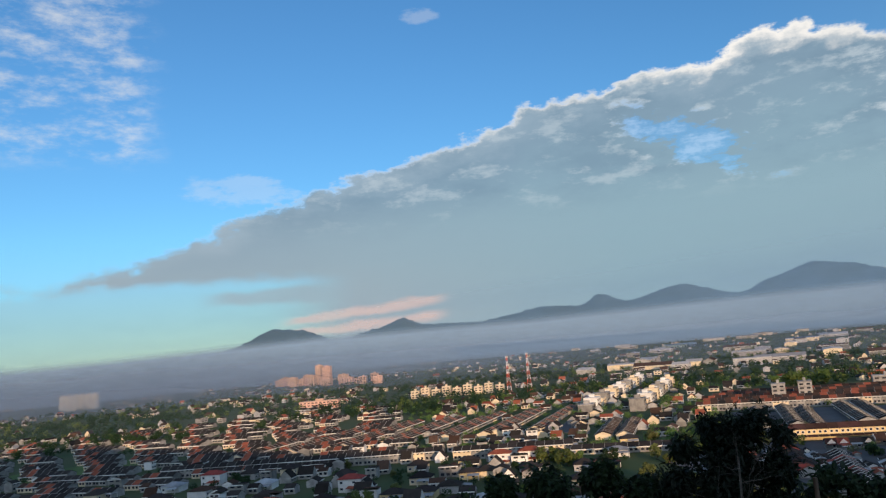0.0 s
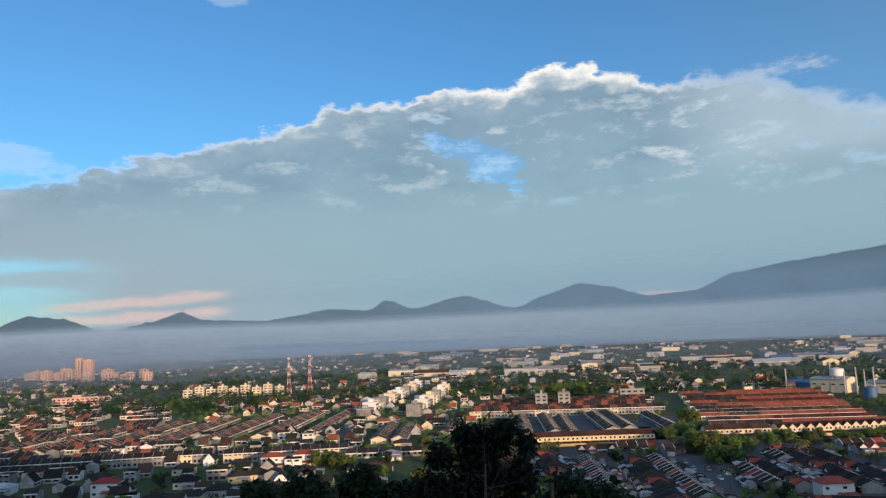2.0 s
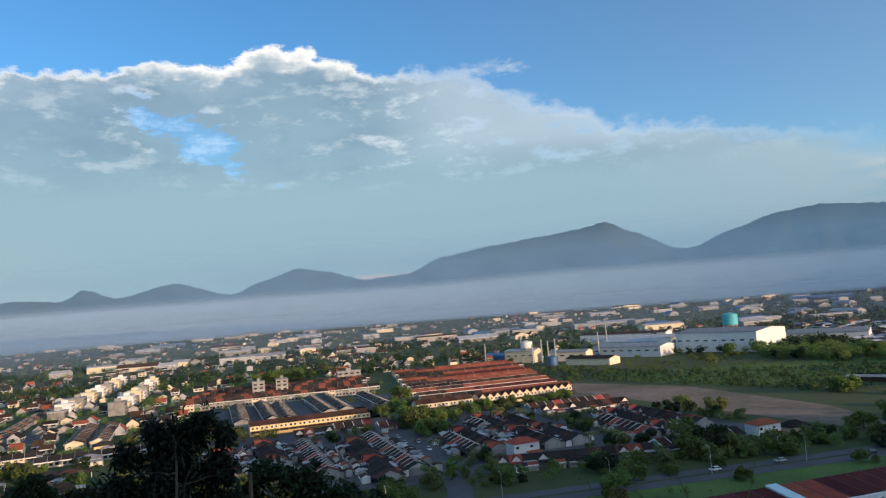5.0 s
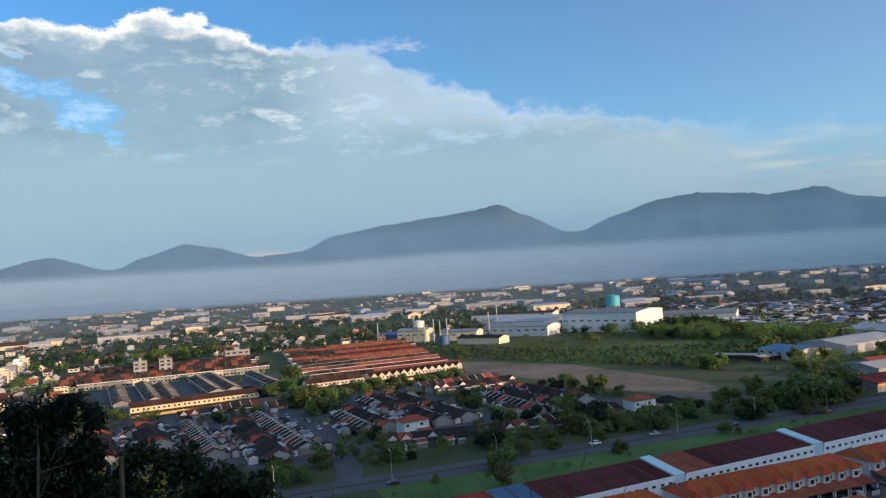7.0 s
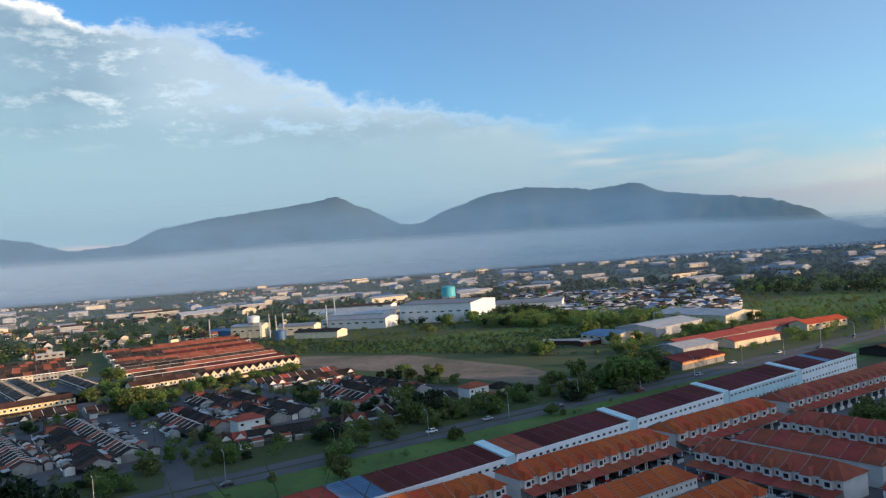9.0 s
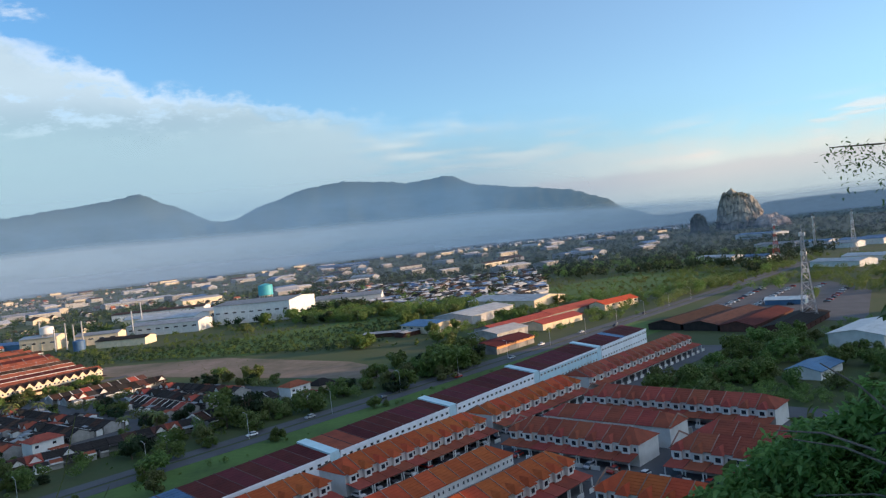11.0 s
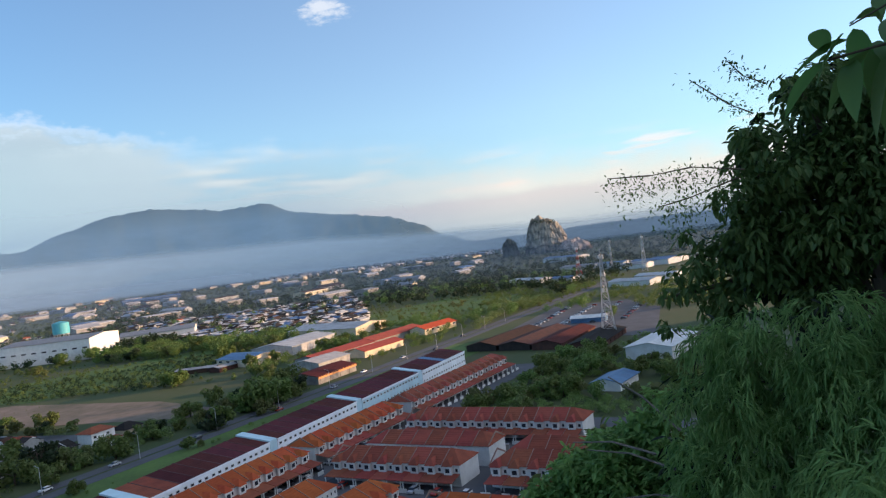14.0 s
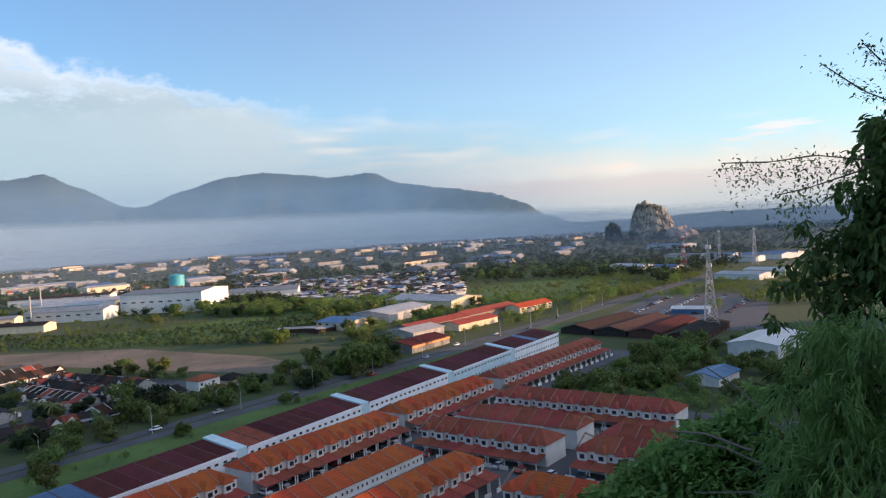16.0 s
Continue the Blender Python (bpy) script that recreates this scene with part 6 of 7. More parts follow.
wood("meadow_scrub", scatter(6500, 48, 100, 430, 900, 0.7, 2.8, 41, -0.45, lambda x, y: 430 < x < 600 and 215 < y < 420 or 640 < x < 900 and -60 < y < 170), LEAF_MID, "low green scrub across the meadows")
wood("verge_bushes", scatter(500, 30, 75, 200, 460, 0.8, 2.6, 42, -0.5, lambda x, y: 218 < across(x, y)[0] < 231 or 247 < across(x, y)[0] < 275), LEAF_MID, "low bushes along the road verge", 40, 0.2)
wood("rough_pasture", scatter(5200, 36, 72, 420, 800, 1.2, 4.0, 62, -0.05, lambda x, y: 405 < x < 640 and 200 < y < 620 and not (405 < x < 430 and y < 395)), LEAF_DARK, "dark rough pasture and bramble beside the factory", 12)
wood("lot_bushes", scatter(900, 88, 106, 560, 930, 2.5, 7, 63, -0.3, lambda x, y: x > 640 or y < -100), LEAF_MID, "green bushes beyond the car park", 40, 0.18)
wood("lane_trees", scatter(300, 74, 98, 380, 560, 3, 7, 64, -0.4, lambda x, y: 246 < across(x, y)[0] < 262 or x > 420 and y < -70), LEAF_MID, "small trees along the road and the market yard", 70, 0.15)
wood("street_trees", scatter(900, -4, 26, 440, 900, 3, 7.5, 65, -0.3, lambda x, y: not (400 < across(x, y)[0] < 765 and -60 < across(x, y)[1] < 225)), LEAF_MID, "green trees between the town streets", 30, 0.2)
wood("soil_weeds", scatter(900, 40, 72, 350, 600, 0.3, 1.1, 66, 0.0, lambda x, y: 335 < x < 425 and 150 < y < 395), LEAF_MID, "weeds creeping over the bare earth field", 10)
wood("meadow_bushes", scatter(260, 78, 100, 620, 950, 2, 5, 39, -0.4, lambda x, y: 640 < x < 900 and -60 < y < 170), LEAF_OLIVE, "bushes on the rough meadow")

wood("roadside_trees", scatter(520, 26, 66, 190, 520, 3, 7.5, 51, -0.25, lambda x, y: 249 < across(x, y)[0] < 284), LEAF_MID, "full green trees along the far side of the road", 110, 0.13)
wood("estate_trees", scatter(640, 18, 60, 215, 480, 2.5, 7, 52, -0.15, lambda x, y: 275 < across(x, y)[0] < 470 and not (325 < x < 430 and 140 < y < 395)), LEAF_OLIVE, "leafy garden trees between the terraces", 90, 0.14)
wood("factory_trees", scatter(420, 50, 76, 520, 760, 6, 12, 53, -0.2, lambda x, y: 585 < x < 670 and 150 < y < 415), LEAF_MID, "tall leafy trees in front of the factory", 110, 0.13)
wood("belt_trees", scatter(900, 60, 96, 600, 1150, 6, 11, 61, -0.25, lambda x, y: not (640 < x < 900 and -60 < y < 170) and x > 600), LEAF_MID, "leafy tree belts round the rough meadow", 50, 0.16)
wood("street_palms", [(540 + 9 * i + (i % 3), 24 - 2.2 * i, 6.5 + (i * 7) % 4) for i in range(16)] + [(640 + 5 * i, 16 - 4.6 * i, 7 + (i * 5) % 4) for i in range(12)], LEAF_OLIVE, "rows of young palms along the road to the car park", 60, 0.16)
wood("yard_trees", scatter(700, 62, 88, 330, 640, 3, 8, 55, -0.2, lambda x, y: 262 < across(x, y)[0] < 360 and not (325 < x < 430 and 140 < y < 395)), LEAF_MID, "leafy trees between the roadside sheds", 80, 0.14)
wood("wild_bushes", scatter(1500, 78, 104, 255, 440, 1.2, 4.2, 56, -0.35, lambda x, y: across(x, y)[0] < 144 and across(x, y)[1] > 246 and not (284 < x < 318 and -58 < y < -30)), LEAF_BUSH, "wild green bushes on the waste ground behind the terraces", 60, 0.17)
# shade at the foot of the ridge put into the leaf colour
wood("dark_thicket", scatter(420, 2, 16, 190, 330, 4, 8, 54, -0.6), LEAF_SHADE, "dark thicket of trees at the foot of the ridge", 100, 0.14)

def tufts(az, d, r, z0, z1, n, seed):
    """Scrub that clings to the outcrop."""
    gen = random.Random(seed)
    C = []
    for _ in range(n):
        x, y = at_bearing(az, d)
        a, q = gen.uniform(0, 6.28), r * gen.uniform(0.75, 1.05)
        C.append((x + q * math.cos(a), y + q * math.sin(a), gen.uniform(z0, z1)))
    return C


spots = tufts(93.5, 2320, 62, 2, 26, 150, 1) + tufts(93.5, 2320, 34, 92, 100, 40, 2) + tufts(90.75, 2300, 22, 0, 44, 90, 3) + tufts(95.6, 2240, 44, 0, 8, 60, 4)
ob = new("cliff_scrub", quads_mesh("cliff_scrub", clump_leaves(spots, [5.5] * len(spots), [22] * len(spots), 1.3), 4, LEAF_DARK))
tagged(ob, "dark scrub clinging to ledges of the limestone outcrop", "scrub", kind="stuff")

# ---- growth close to the path ----
EYE_B = Vector((1.08, -0.8, 64.98))
EYE_A = Vector((0.3, 0.0, 65.02))


def spot(az, el, d, eye=EYE_B):
    a, e = radians(az), radians(el)
    return eye + Vector((math.sin(a) * math.cos(e), math.cos(a) * math.cos(e), math.sin(e))) * d


def leaf_blades(p, d, length, width, fold=0.25):
    """Pointed leaves: two halves folded along the rib, six corners each side of it."""
    d = unit(d)
    side = unit(np.cross(d, np.array([0.0, 0.0, 1.0]) + 0.35 * rng.normal(size=d.shape)))
    up = np.cross(side, d)
    L, Wd = length[:, None], width[:, None]
    tip = p + d * L - np.array([0, 0, 1.0]) * L * 0.12
    a = p + d * L * 0.3
    b = p + d * L * 0.7 - np.array([0, 0, 1.0]) * L * 0.03
    f = up * Wd * fold
    one = np.stack([p, a + side * Wd + f, b + side * Wd * 0.75 + f, tip], 1)
    two = np.stack([p, tip, b - side * Wd * 0.75 + f, a - side * Wd + f], 1)
    return np.concatenate([one, two], 1).reshape(-1, 3)


def hanging(lobes, d, count, length, width, droop, eye, squash=0.85, shell=0.3):
    C, R = [], []
    for a, e, r, o in lobes:                             # each lobe is a heap of smaller sprays
        c = np.array(tuple(spot(a, e, d + o, eye)))
        k = max(5, int(16 * min(1, r / 0.4)))
        q = unit(rng.normal(size=(k, 3)))
        C.append(c + q * r * (0.35 + 0.45 * rng.random((k, 1))) * np.array([1, 1, squash]))
        R.append(r * (0.28 + 0.2 * rng.random(k)))
    C, R = np.concatenate(C), np.concatenate(R)
    n = np.maximum(6, (count * R ** 2 / (R ** 2).sum()).astype(int))
    idx = np.repeat(np.arange(len(C)), n)
    k = unit(rng.normal(size=(len(idx), 3)))
    p = C[idx] + k * R[idx][:, None] * (shell + (1 - shell) * rng.random((len(idx), 1))) * np.array([1, 1, squash])
    dirs = unit(k * 0.55 + rng.normal(size=k.shape) * 0.45) + np.array([0, 0, -droop])
    return leaf_blades(p, dirs, length * (0.6 + 0.7 * rng.random(len(idx))), width * (0.7 + 0.6 * rng.random(len(idx))))


def drooping(lobes, d, twigs, per, length, width, eye, squash=0.9):
    """Arching twigs that spring from each lobe and hang over, with narrow leaves along them."""
    heads = []
    for a, e, r, o in lobes:                             # each lobe breaks up into tufts with gaps between them
        c = np.array(tuple(spot(a, e, d + o, eye)))
        for q in unit(rng.normal(size=(9, 3)) + np.array([0, 0, 0.25])):
            heads.append((c + q * r * np.array([1, 1, squash]) * rng.uniform(0.5, 0.85), r * rng.uniform(0.36, 0.52)))
    w = np.array([r * r for _, r in heads])
    n = np.maximum(6, (twigs * w / w.sum()).astype(int))
    P, D = [], []
    for (c, r), k in zip(heads, n):
        q = unit(rng.normal(size=(k, 3)) + np.array([0, 0, 0.35]))
        p = c + q * r * (0.35 + 0.5 * rng.random((k, 1))) * np.array([1, 1, squash])
        h = unit(q * np.array([1, 1, 0.4]) + 0.35 * rng.normal(size=q.shape))
        reach = r * (0.7 + 0.5 * rng.random((k, 1)))
        g = np.linspace(0.1, 1.0, per)[None, :, None]
        line = p[:, None] + h[:, None] * reach[:, None] * g + np.array([0, 0, 1.0]) * reach[:, None] * (0.35 * g - 1.05 * g * g)
        run = h[:, None] + np.array([0, 0, 1.0]) * (0.35 - 2.1 * g)
        P.append((line + 0.012 * rng.normal(size=line.shape)).reshape(-1, 3))
        D.append((unit(run) + 0.42 * rng.normal(size=run.shape) + np.array([0, 0, -0.45])).reshape(-1, 3))
    P, D = np.concatenate(P), np.concatenate(D)
    return leaf_blades(P, D, length * (0.55 + 0.75 * rng.random(len(P))), width * (0.7 + 0.6 * rng.random(len(P))))


def foliage(name, v, material, parent):
    ob = new(name, quads_mesh(name, v, 4, material))
    ob.parent = parent
    return ob


def root(p):
    return Vector((p.x, p.y, land(p.x, p.y) - 0.2))


gen = random.Random(3)
# broad-leaved tree at the edge of the ridge
t0 = empty("ridge_tree", "dark leafy tree with drooping pointed leaves at the ridge edge", "tree")
s = Shape()
base = root(spot(117, -10, 7.4))
crown = spot(115, 2, 7.4)
s.tube(base, base.lerp(crown, 0.6), 0.16, 0.11, 10)
for az, el in ((108, 3), (112, 8), (104, -3), (118, 9), (101, -6), (121, 2), (110, -3)):
    a, b = base.lerp(crown, gen.uniform(0.35, 0.6)), spot(az, el, 7.2)
    mid = a.lerp(b, 0.5) + Vector((0, 0, 0.25))
    s.tube(a, mid, 0.055, 0.035, 6)
    s.tube(mid, b, 0.035, 0.012, 6)
part("trunk", s, BARK, t0)
lobes = [(110.5, 2.5, 0.5, 0), (114, 5, 0.75, 0.3), (109, -2.5, 0.55, 0), (105.5, -3.2, 0.34, 0), (112.5, -2, 0.8, 0.2), (118, 2, 0.9, 0.3), (109, 4.6, 0.3, 0), (112.5, 7.5, 0.3, 0.1), (117, 6.5, 0.4, 0.4),
         (102.6, -5.2, 0.24, 0), (101.0, -8.0, 0.16, 0), (123, -3, 1.0, 0.4), (106.5, -6.5, 0.4, 0.1), (117, -3.5, 0.8, 0.4), (122, 4, 0.7, 0.5), (127, 1, 1.0, 0.6), (111, -5.5, 0.6, 0.3), (103.9, -1.6, 0.16, 0), (120, 8, 0.5, 0.4), (124, 8, 0.7, 0.5), (115, 8, 0.3, 0.2), (108, 1, 0.34, 0), (107, -1, 0.3, 0)]
foliage("crown", hanging(lobes, 7.0, 23000, 0.092, 0.021, 0.9, EYE_B), LEAF_NEAR, t0)
deep = [(a, e, r * 0.8, o + 0.5) for a, e, r, o in lobes if a > 108]
# near-black inner leaves, the crown's inner shade painted as colour
foliage("inner_crown", hanging(deep, 7.3, 7500, 0.14, 0.045, 0.6, EYE_B), LEAF_SHADE, t0)
# feathery twigs that reach out of its crown
for nm, pts, cnt in (("twig", ((108, 2.7), (104.5, 3.4), (101.5, 3.2), (98.4, 3.4)), 620), ("twig", ((107.5, 2.2), (104, 1.2), (101.8, 0.8)), 380), ("twig", ((109, 6.5), (107.5, 7.4), (105.0, 9.6)), 130), ("twig", ((110, 8.4), (108.6, 9.2), (107.6, 10.5)), 150)):
    s = Shape()
    P = [spot(a, e, 6.4) for a, e in pts]
    for a, b in zip(P, P[1:]):
        s.tube(a, b, 0.007, 0.004, 5)
    tw = part(nm, s, BARK, t0)
    n = cnt
    seg = rng.integers(0, len(P) - 1, n)
    f = rng.random((n, 1))
    A = np.array([tuple(p) for p in P])
    pos = A[seg] * (1 - f) + A[seg + 1] * f + rng.normal(size=(n, 3)) * np.array([0.05, 0.05, 0.035]) - np.array([0, 0, 1.0]) * np.abs(rng.normal(size=(n, 1))) * 0.13 * (cnt > 150)
    foliage("foliage", leaf_blades(pos, rng.normal(size=(n, 3)) + np.array([0, 0, -0.4]), 0.03 * (0.6 + rng.random(n)), 0.0075 * np.ones(n)), LEAF_NEAR, tw)
# large leaves of an overhanging branch, an arm's length away
def oval_leaf(p, d, length):
    """A broad leaf with a curved rib and raised margins."""
    sh = Shape()
    d = d.normalized()
    side = d.cross(Vector((0.3, 0.2, 1))).normalized()
    up = side.cross(d)
    n = 8
    rib, lf, rt = [], [], []
    for i in range(n + 1):
        g = i / n
        w = length * 0.175 * math.sin(math.pi * g ** 0.8) ** 0.8 if 0 < g < 1 else 0.0006
        c = p + d * length * (0.08 + g) - Vector((0, 0, 1)) * length * 0.34 * g * g
        rib.append(c)
        lf.append(c + side * w + up * w * 0.3)
        rt.append(c - side * w + up * w * 0.3)
    sh.v = [tuple(q) for q in rib + lf + rt]
    for i in range(n):
        a, b, c = i, n + 1 + i, 2 * n + 2 + i
        sh.f += [(a, a + 1, b + 1, b), (a, c, c + 1, a + 1)]
    return sh


b0 = empty("overhanging_branch", "overhanging branch with large dark oval leaves", "branch")
s = Shape()
P = [spot(a, e, 1.7) for a, e in ((128, 13), (121, 10.5), (117, 9.6), (113.5, 9.3))]
for a, b in zip(P, P[1:]):
    s.tube(a, b, 0.0032, 0.0024, 6)
P2 = [spot(a, e, 1.7) for a, e in ((121, 10.5), (118, 12.3), (115, 11.2))]
for a, b in zip(P2, P2[1:]):
    s.tube(a, b, 0.0024, 0.0016, 6)
s.tube(P[0], root(spot(140, -5, 2.4)) , 0.012, 0.02, 6)
part("stem", s, BARK, b0)
for az, el, da, de, L in ((113.6, 9.4, -3.0, -2.0, 0.115), (113.6, 9.6, -0.6, 2.2, 0.10), (114.8, 11.0, -2.4, -2.4, 0.09), (115.0, 11.2, 2.2, 1.6, 0.10), (115.2, 10.4, -2.6, -0.4, 0.10), (116.2, 9.6, -2.6, -2.0, 0.12), (116.0, 9.8, 0.4, -3.0, 0.12),
                          (117.0, 9.8, 1.0, 2.8, 0.11), (117.2, 9.4, -1.2, -3.4, 0.13), (118.0, 12.0, 2.4, 1.0, 0.12), (118.0, 11.8, 0.4, -3.2, 0.13), (118.6, 9.8, 0.2, -3.6, 0.14), (119.4, 10.2, 2.0, -3.0, 0.15), (120.2, 10.4, 1.0, 3.0, 0.14), (119.6, 9.8, -1.4, -2.6, 0.12), (121, 10, 2, -2.4, 0.14), (122, 11, 0, -3, 0.14)):
    p = spot(az, el, 1.7)
    q = spot(az + da, el + de, 1.7 + gen.uniform(-0.12, 0.12))
    part("leaf", oval_leaf(p, q - p, L * 1.12), LEAF_NEAR, b0, smooth=True)
for i in range(26):
    az, el = gen.uniform(114.5, 124), gen.uniform(8.0, 13.5)
    p = spot(az, el, 1.7 + gen.uniform(-0.1, 0.25))
    q = spot(az + gen.uniform(-2.5, 1.5), el + gen.uniform(-3.5, 1.0), 1.7 + gen.uniform(-0.12, 0.12))
    part("leaf", oval_leaf(p, q - p, gen.uniform(0.1, 0.15)), LEAF_NEAR, b0, smooth=True)
# bamboo thicket
t1 = empty("bamboo_thicket", "dense bamboo thicket with drooping narrow leaves", "bamboo")
lobes = [(104.2, -9.2, 0.3, 0), (107.5, -8.6, 0.36, 0.1), (111.5, -8.6, 0.42, 0), (115.5, -8.4, 0.42, 0.1), (119.5, -8.6, 0.5, 0.1), (103.3, -12.8, 0.38, 0), (107, -12.5, 0.5, 0), (111.5, -13, 0.6, 0.1), (116.5, -13, 0.65, 0.1), (121, -13, 0.7, 0.2),
         (101.6, -17, 0.34, 0), (105, -18, 0.55, 0), (110, -19, 0.7, 0), (116, -19.5, 0.8, 0), (122, -19, 0.8, 0.1), (103, -22.5, 0.6, 0), (110, -25, 0.8, 0), (118, -26, 0.9, 0), (125, -24, 0.9, 0), (120, -23, 0.9, -0.6), (114, -24, 0.8, -0.7), (126, -27, 1.0, -0.8), (120, -30, 1.0, -1.0), (118, -24, 0.6, -2.0), (122, -22, 0.6, -2.0), (113, -27, 0.6, -2.0)]
foliage("leaves", drooping([(a + 0.8, e - 0.9, r * 0.8, o) for a, e, r, o in lobes], 5.4, 6600, 17, 0.085, 0.0054, EYE_B), LEAF_BAMBOO, t1)
# dark gaps between the bamboo tufts: shade put into the inner leaves' colour
foliage("inner_leaves", hanging([(a, e, r * 0.75, o + 0.4) for a, e, r, o in lobes], 5.5, 7000, 0.16, 0.012, 0.9, EYE_B, 0.9, 0.2), LEAF_SHADE, t1)
for i in range(12):
    s = Shape()
    az = 103 + i * 1.7
    p = root(spot(az, -20, 5.8))
    q = spot(az + gen.uniform(-1, 1), -10, 5.8)
    s.tube(p, q, 0.02, 0.012, 7)
    s.tube(q, q + Vector((-0.25, 0.1, 0.12)), 0.012, 0.005, 6)
    part("cane", s, LEAF_OLIVE, t1)
# mixed bushes on the shoulder of the ridge
t2 = empty("slope_bush", "tangled green bushes on the steep slope", "bush")
lobes = [(97.5, -17, 0.5, 0), (94, -18, 0.45, 0.3), (91, -19.5, 0.4, 0.4), (88.5, -21, 0.35, 0.5), (99.5, -15.2, 0.35, 0), (96, -15.8, 0.28, 0.2), (101, -18.5, 0.6, 0), (93, -22, 0.7, 0), (98, -22, 0.8, 0), (87, -24, 0.6, 0.4), (100.2, -13.2, 0.22, 0)]
foliage("leaves", hanging(lobes, 8.5, 15000, 0.1, 0.024, 0.35, EYE_B), LEAF_BUSH, t2)
# inner leaves in a darker green, which puts the bush's inner shade into colour
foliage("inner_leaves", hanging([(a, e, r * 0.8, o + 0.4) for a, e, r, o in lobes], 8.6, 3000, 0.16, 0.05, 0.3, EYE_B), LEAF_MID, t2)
s = Shape()
for i in range(9):
    p = root(spot(88 + i * 1.6, -20, 8.8))
    s = Shape()
    limb(s, p, (gen.uniform(-0.2, 0.2), gen.uniform(-0.2, 0.2), 1), (spot(88 + i * 1.6, -21, 8.8) - p).length * 0.6, 0.03, 1, gen)
    part("stem", s, BARK, t2)
for i, (a0, e0, a1, e1) in enumerate(((96.7, -11.3, 101.5, -15.5), (94.5, -16.4, 101, -18.2), (95.5, -20, 103, -20.3), (93.5, -15.8, 99.5, -17))):
    st = Shape()
    a, b = spot(a0, e0, 7.6), spot(a1, e1, 7.2)
    c = a.lerp(b, 0.5) + Vector((0, 0, 0.06))
    st.tube(a, c, 0.006, 0.009, 6)
    st.tube(c, b, 0.009, 0.012, 6)
    part("dry_cane", st, PALE_BARK, t2, "pale dry cane")
# dark feathery tree and bare branches below the start of the walk
t3 = empty("dark_tree", "dark feathery tree rising from the steep slope", "tree")
lobes = [(20.3, -7.0, 0.34, 0), (21.5, -8.2, 0.34, 0), (19, -7.6, 0.5, 0), (16.8, -7.4, 0.3, 0.1), (15, -8.8, 0.35, 0.2), (18, -9.5, 0.7, 0.1), (21, -10.5, 0.5, 0), (14.5, -11, 0.5, 0.3), (17.5, -12.5, 0.9, 0), (21, -13.5, 0.7, 0.1), (13.5, -13.5, 0.7, 0.2), (18, -16, 1.2, 0)]
# backlit crown: its shade is put into near-black leaves, inside and out
foliage("crown", hanging(lobes, 15, 9000, 0.15, 0.02, 0.1, EYE_A), LEAF_SHADE, t3)
foliage("inner_crown", hanging([(a, e, r * 0.8, o + 0.4) for a, e, r, o in lobes], 15.2, 5200, 0.2, 0.06, 0.1, EYE_A), LEAF_SHADE, t3)
s = Shape()
p = root(spot(19, -12, 15.4))
s.tube(p, spot(19.5, -10.5, 15.6), 0.12, 0.04, 9)
part("trunk", s, BARK, t3)
t4 = empty("bare_tree", "bare grey tree with crooked leafless branches", "tree")
s = Shape()
p = root(spot(14.2, -12, 14))
q = spot(14.2, -9.0, 14)
bends = [p, p.lerp(q, 0.4) + Vector((0.12, 0.05, 0)), p.lerp(q, 0.7) + Vector((-0.06, 0.02, 0)), q + Vector((0.05, 0, 0))]
for k in range(3):
    s.tube(bends[k], bends[k + 1], 0.055 - 0.012 * k, 0.043 - 0.012 * k, 9)
part("trunk", s, DRY_BARK, t4)
for i in range(30):
    b = Shape()
    g0 = gen.uniform(0.0, 1)
    a = bends[1].lerp(bends[3], g0)
    turn = gen.uniform(-1.0, 1.0) + 0.45
    d = Vector((turn, gen.uniform(-0.7, 0.5), gen.uniform(-0.1, 0.75)))
    limb(b, a, d, gen.uniform(0.5, 1.25) * (1.15 - 0.4 * g0), 0.009, 2, gen, 0.15, 4, 0.62)
    part("branch", b, DRY_BARK, t4)
t5 = empty("slope_bush", "dense dark green bushes below the ridge edge", "bush")
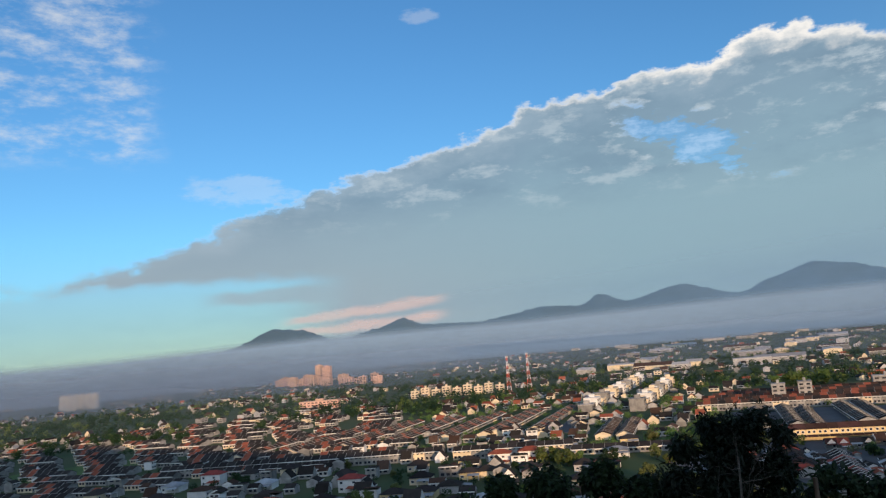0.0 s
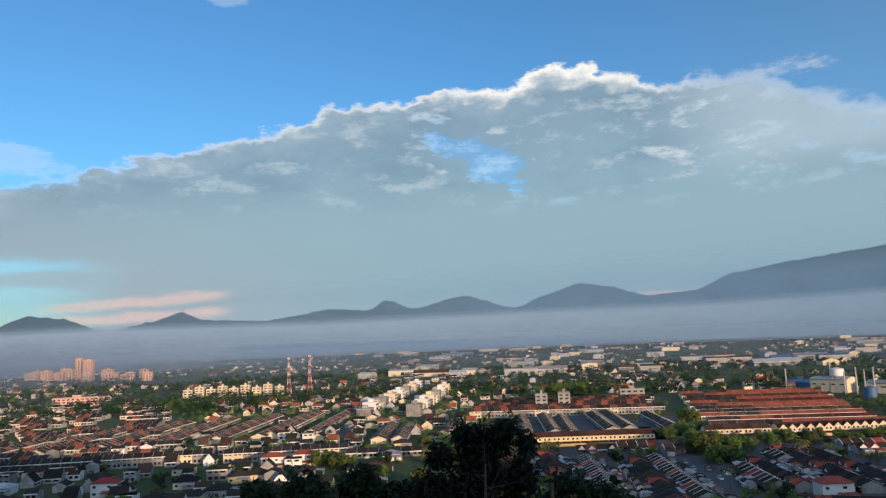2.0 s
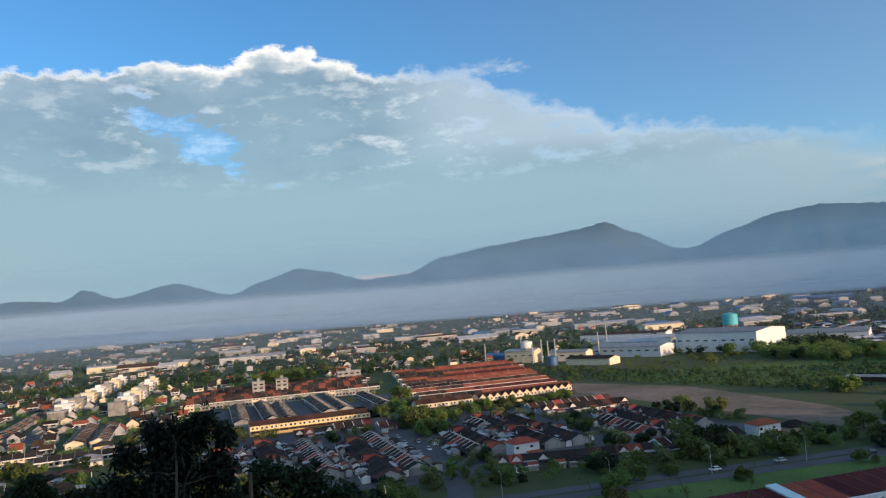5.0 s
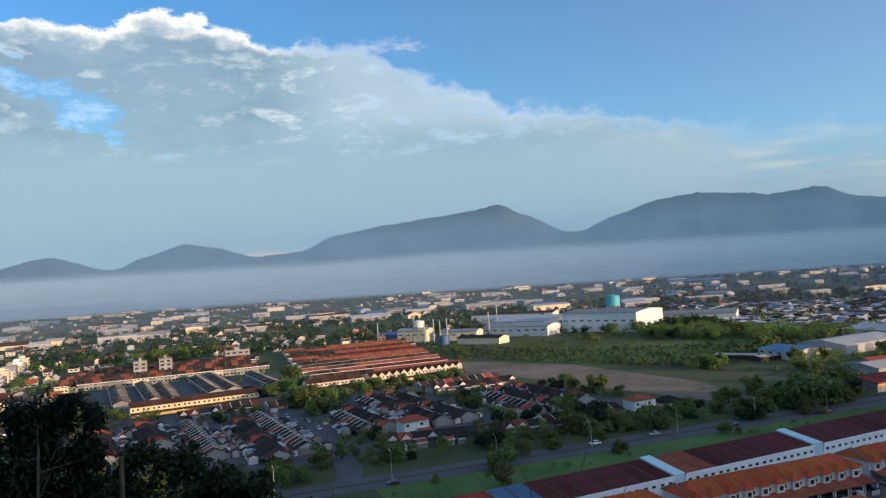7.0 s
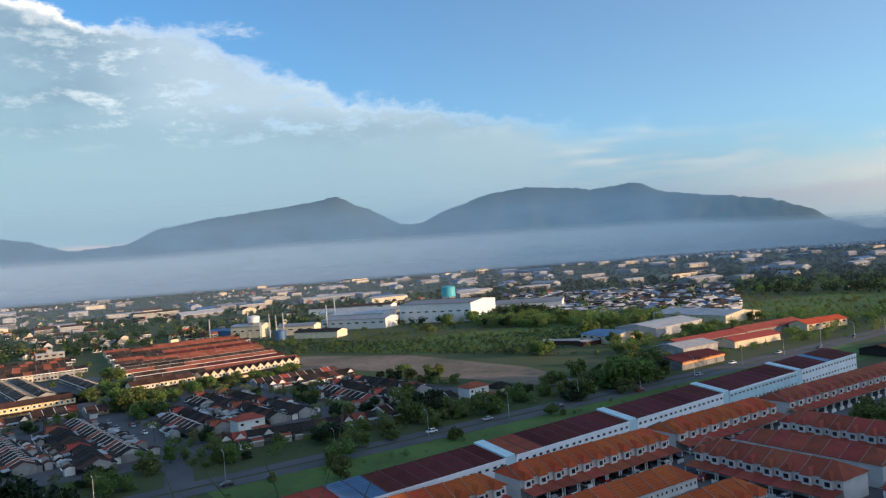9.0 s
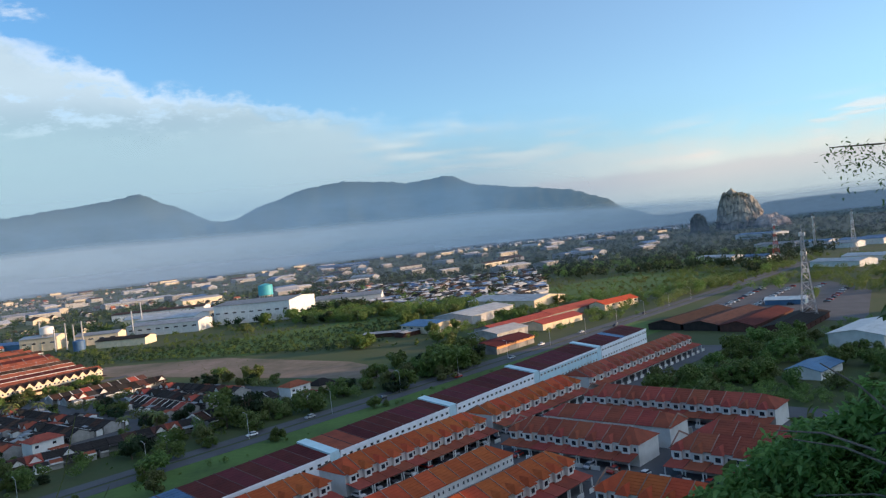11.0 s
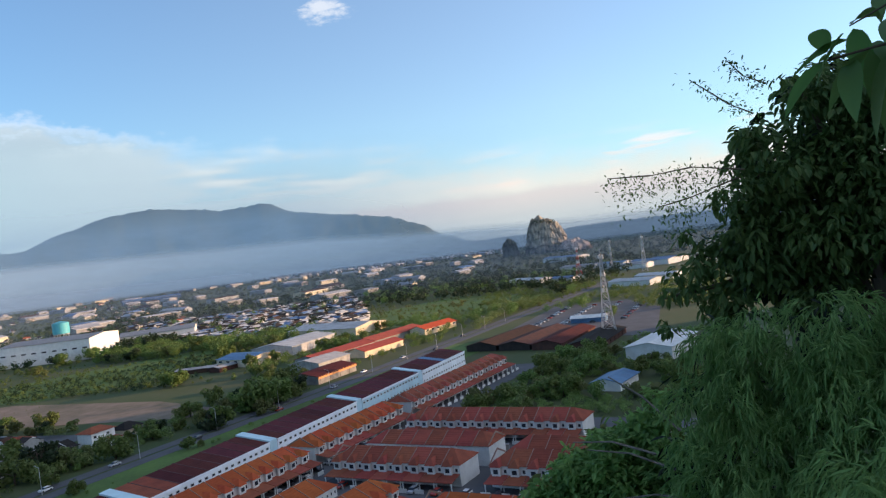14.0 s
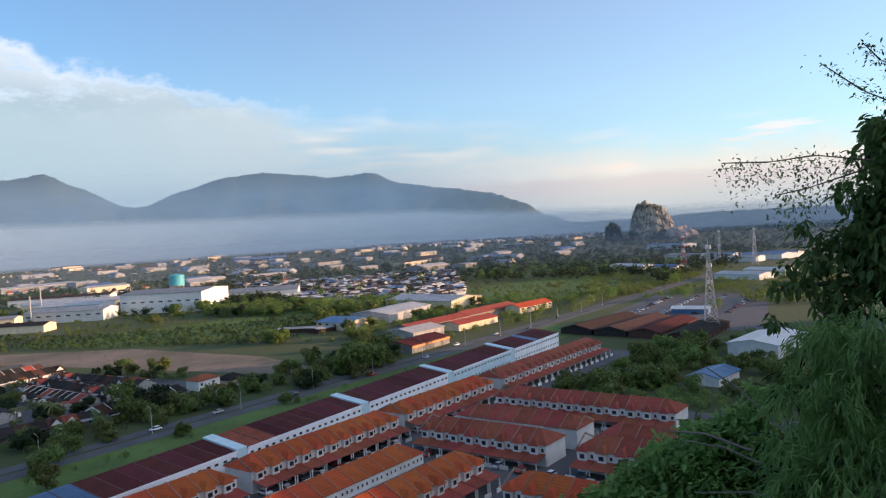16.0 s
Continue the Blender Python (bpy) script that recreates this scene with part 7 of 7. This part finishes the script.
lobes = [(1.5, -10.6, 0.45, 0), (5, -10.8, 0.6, 0), (9, -10.6, 0.55, 0), (24.5, -11.0, 0.4, 0), (27.5, -12.2, 0.45, 0), (26, -11.4, 0.3, 0), (30, -13.6, 0.5, 0), (32.5, -14.4, 0.45, 0), (35, -16.3, 0.4, 0), (-1, -12, 0.4, 0), (12, -12, 0.6, 0), (23, -13.5, 0.8, 0), (28, -15, 0.9, 0), (33, -17.5, 0.8, 0),
         (3, -14, 0.9, 0), (9, -14, 0.9, 0), (38, -18.5, 0.5, 0), (15, -16, 0.9, 0), (20, -17, 1.0, 0)]
foliage("leaves", hanging(lobes, 16, 13000, 0.12, 0.035, 0.2, EYE_A), LEAF_DARK, t5)
# shade inside the bushes put in as near-black leaves
foliage("inner_leaves", hanging([(a, e, r * 0.8, o + 0.4) for a, e, r, o in lobes], 16.1, 6000, 0.2, 0.07, 0.2, EYE_A), LEAF_SHADE, t5)
s = Shape()
for i in range(16):
    az = -1 + i * 2.5
    p = root(spot(az, -15, 16.2))
    s = Shape()
    limb(s, p, (0, 0, 1), (spot(az, -15, 16.2) - p).length * 0.6, 0.02, 1, gen)
    part("stem", s, BARK, t5)
# tall grass stalks by the path
for i, (a0, e0, a1, e1, d) in enumerate(((52.8, -19, 55.7, -10.6, 2.6), (43.9, -19, 43.2, -14.0, 2.4), (49.5, -20, 46.2, -14.6, 2.3), (51.2, -20, 49.6, -13.6, 2.5), (54.2, -21, 58, -15.5, 2.5), (36.5, -19, 35.6, -13.6, 2.7), (40, -20, 41.2, -16, 2.5))):
    ob = empty("grass_stalk", "thin dry grass stalk beside the path", "grass", "grass stalks")
    st = Shape()
    a, b = spot(a0, e0, d, Vector((0.7, -0.3, 65.05))), spot(a1, e1, d, Vector((0.7, -0.3, 65.05)))
    foot = Vector((a.x, a.y, land(a.x, a.y) - 0.05))
    st.tube(foot, a, 0.0022, 0.002, 5)
    mid = a.lerp(b, 0.55) + Vector((0.01, -0.012, 0.0))
    st.tube(a, mid, 0.002, 0.0016, 5)
    st.tube(mid, b, 0.0016, 0.0008, 5)
    part("stem", st, LEAF_OLIVE, ob)
    for k in range(3):
        p = foot.lerp(a, 0.5 + 0.18 * k)
        v = leaf_blades(np.array([tuple(p)]), np.array([[gen.uniform(-1, 1), gen.uniform(-1, 1), 0.9]]), np.array([0.3]), np.array([0.006]))
        foliage("blade", v, LEAF_MID, ob)
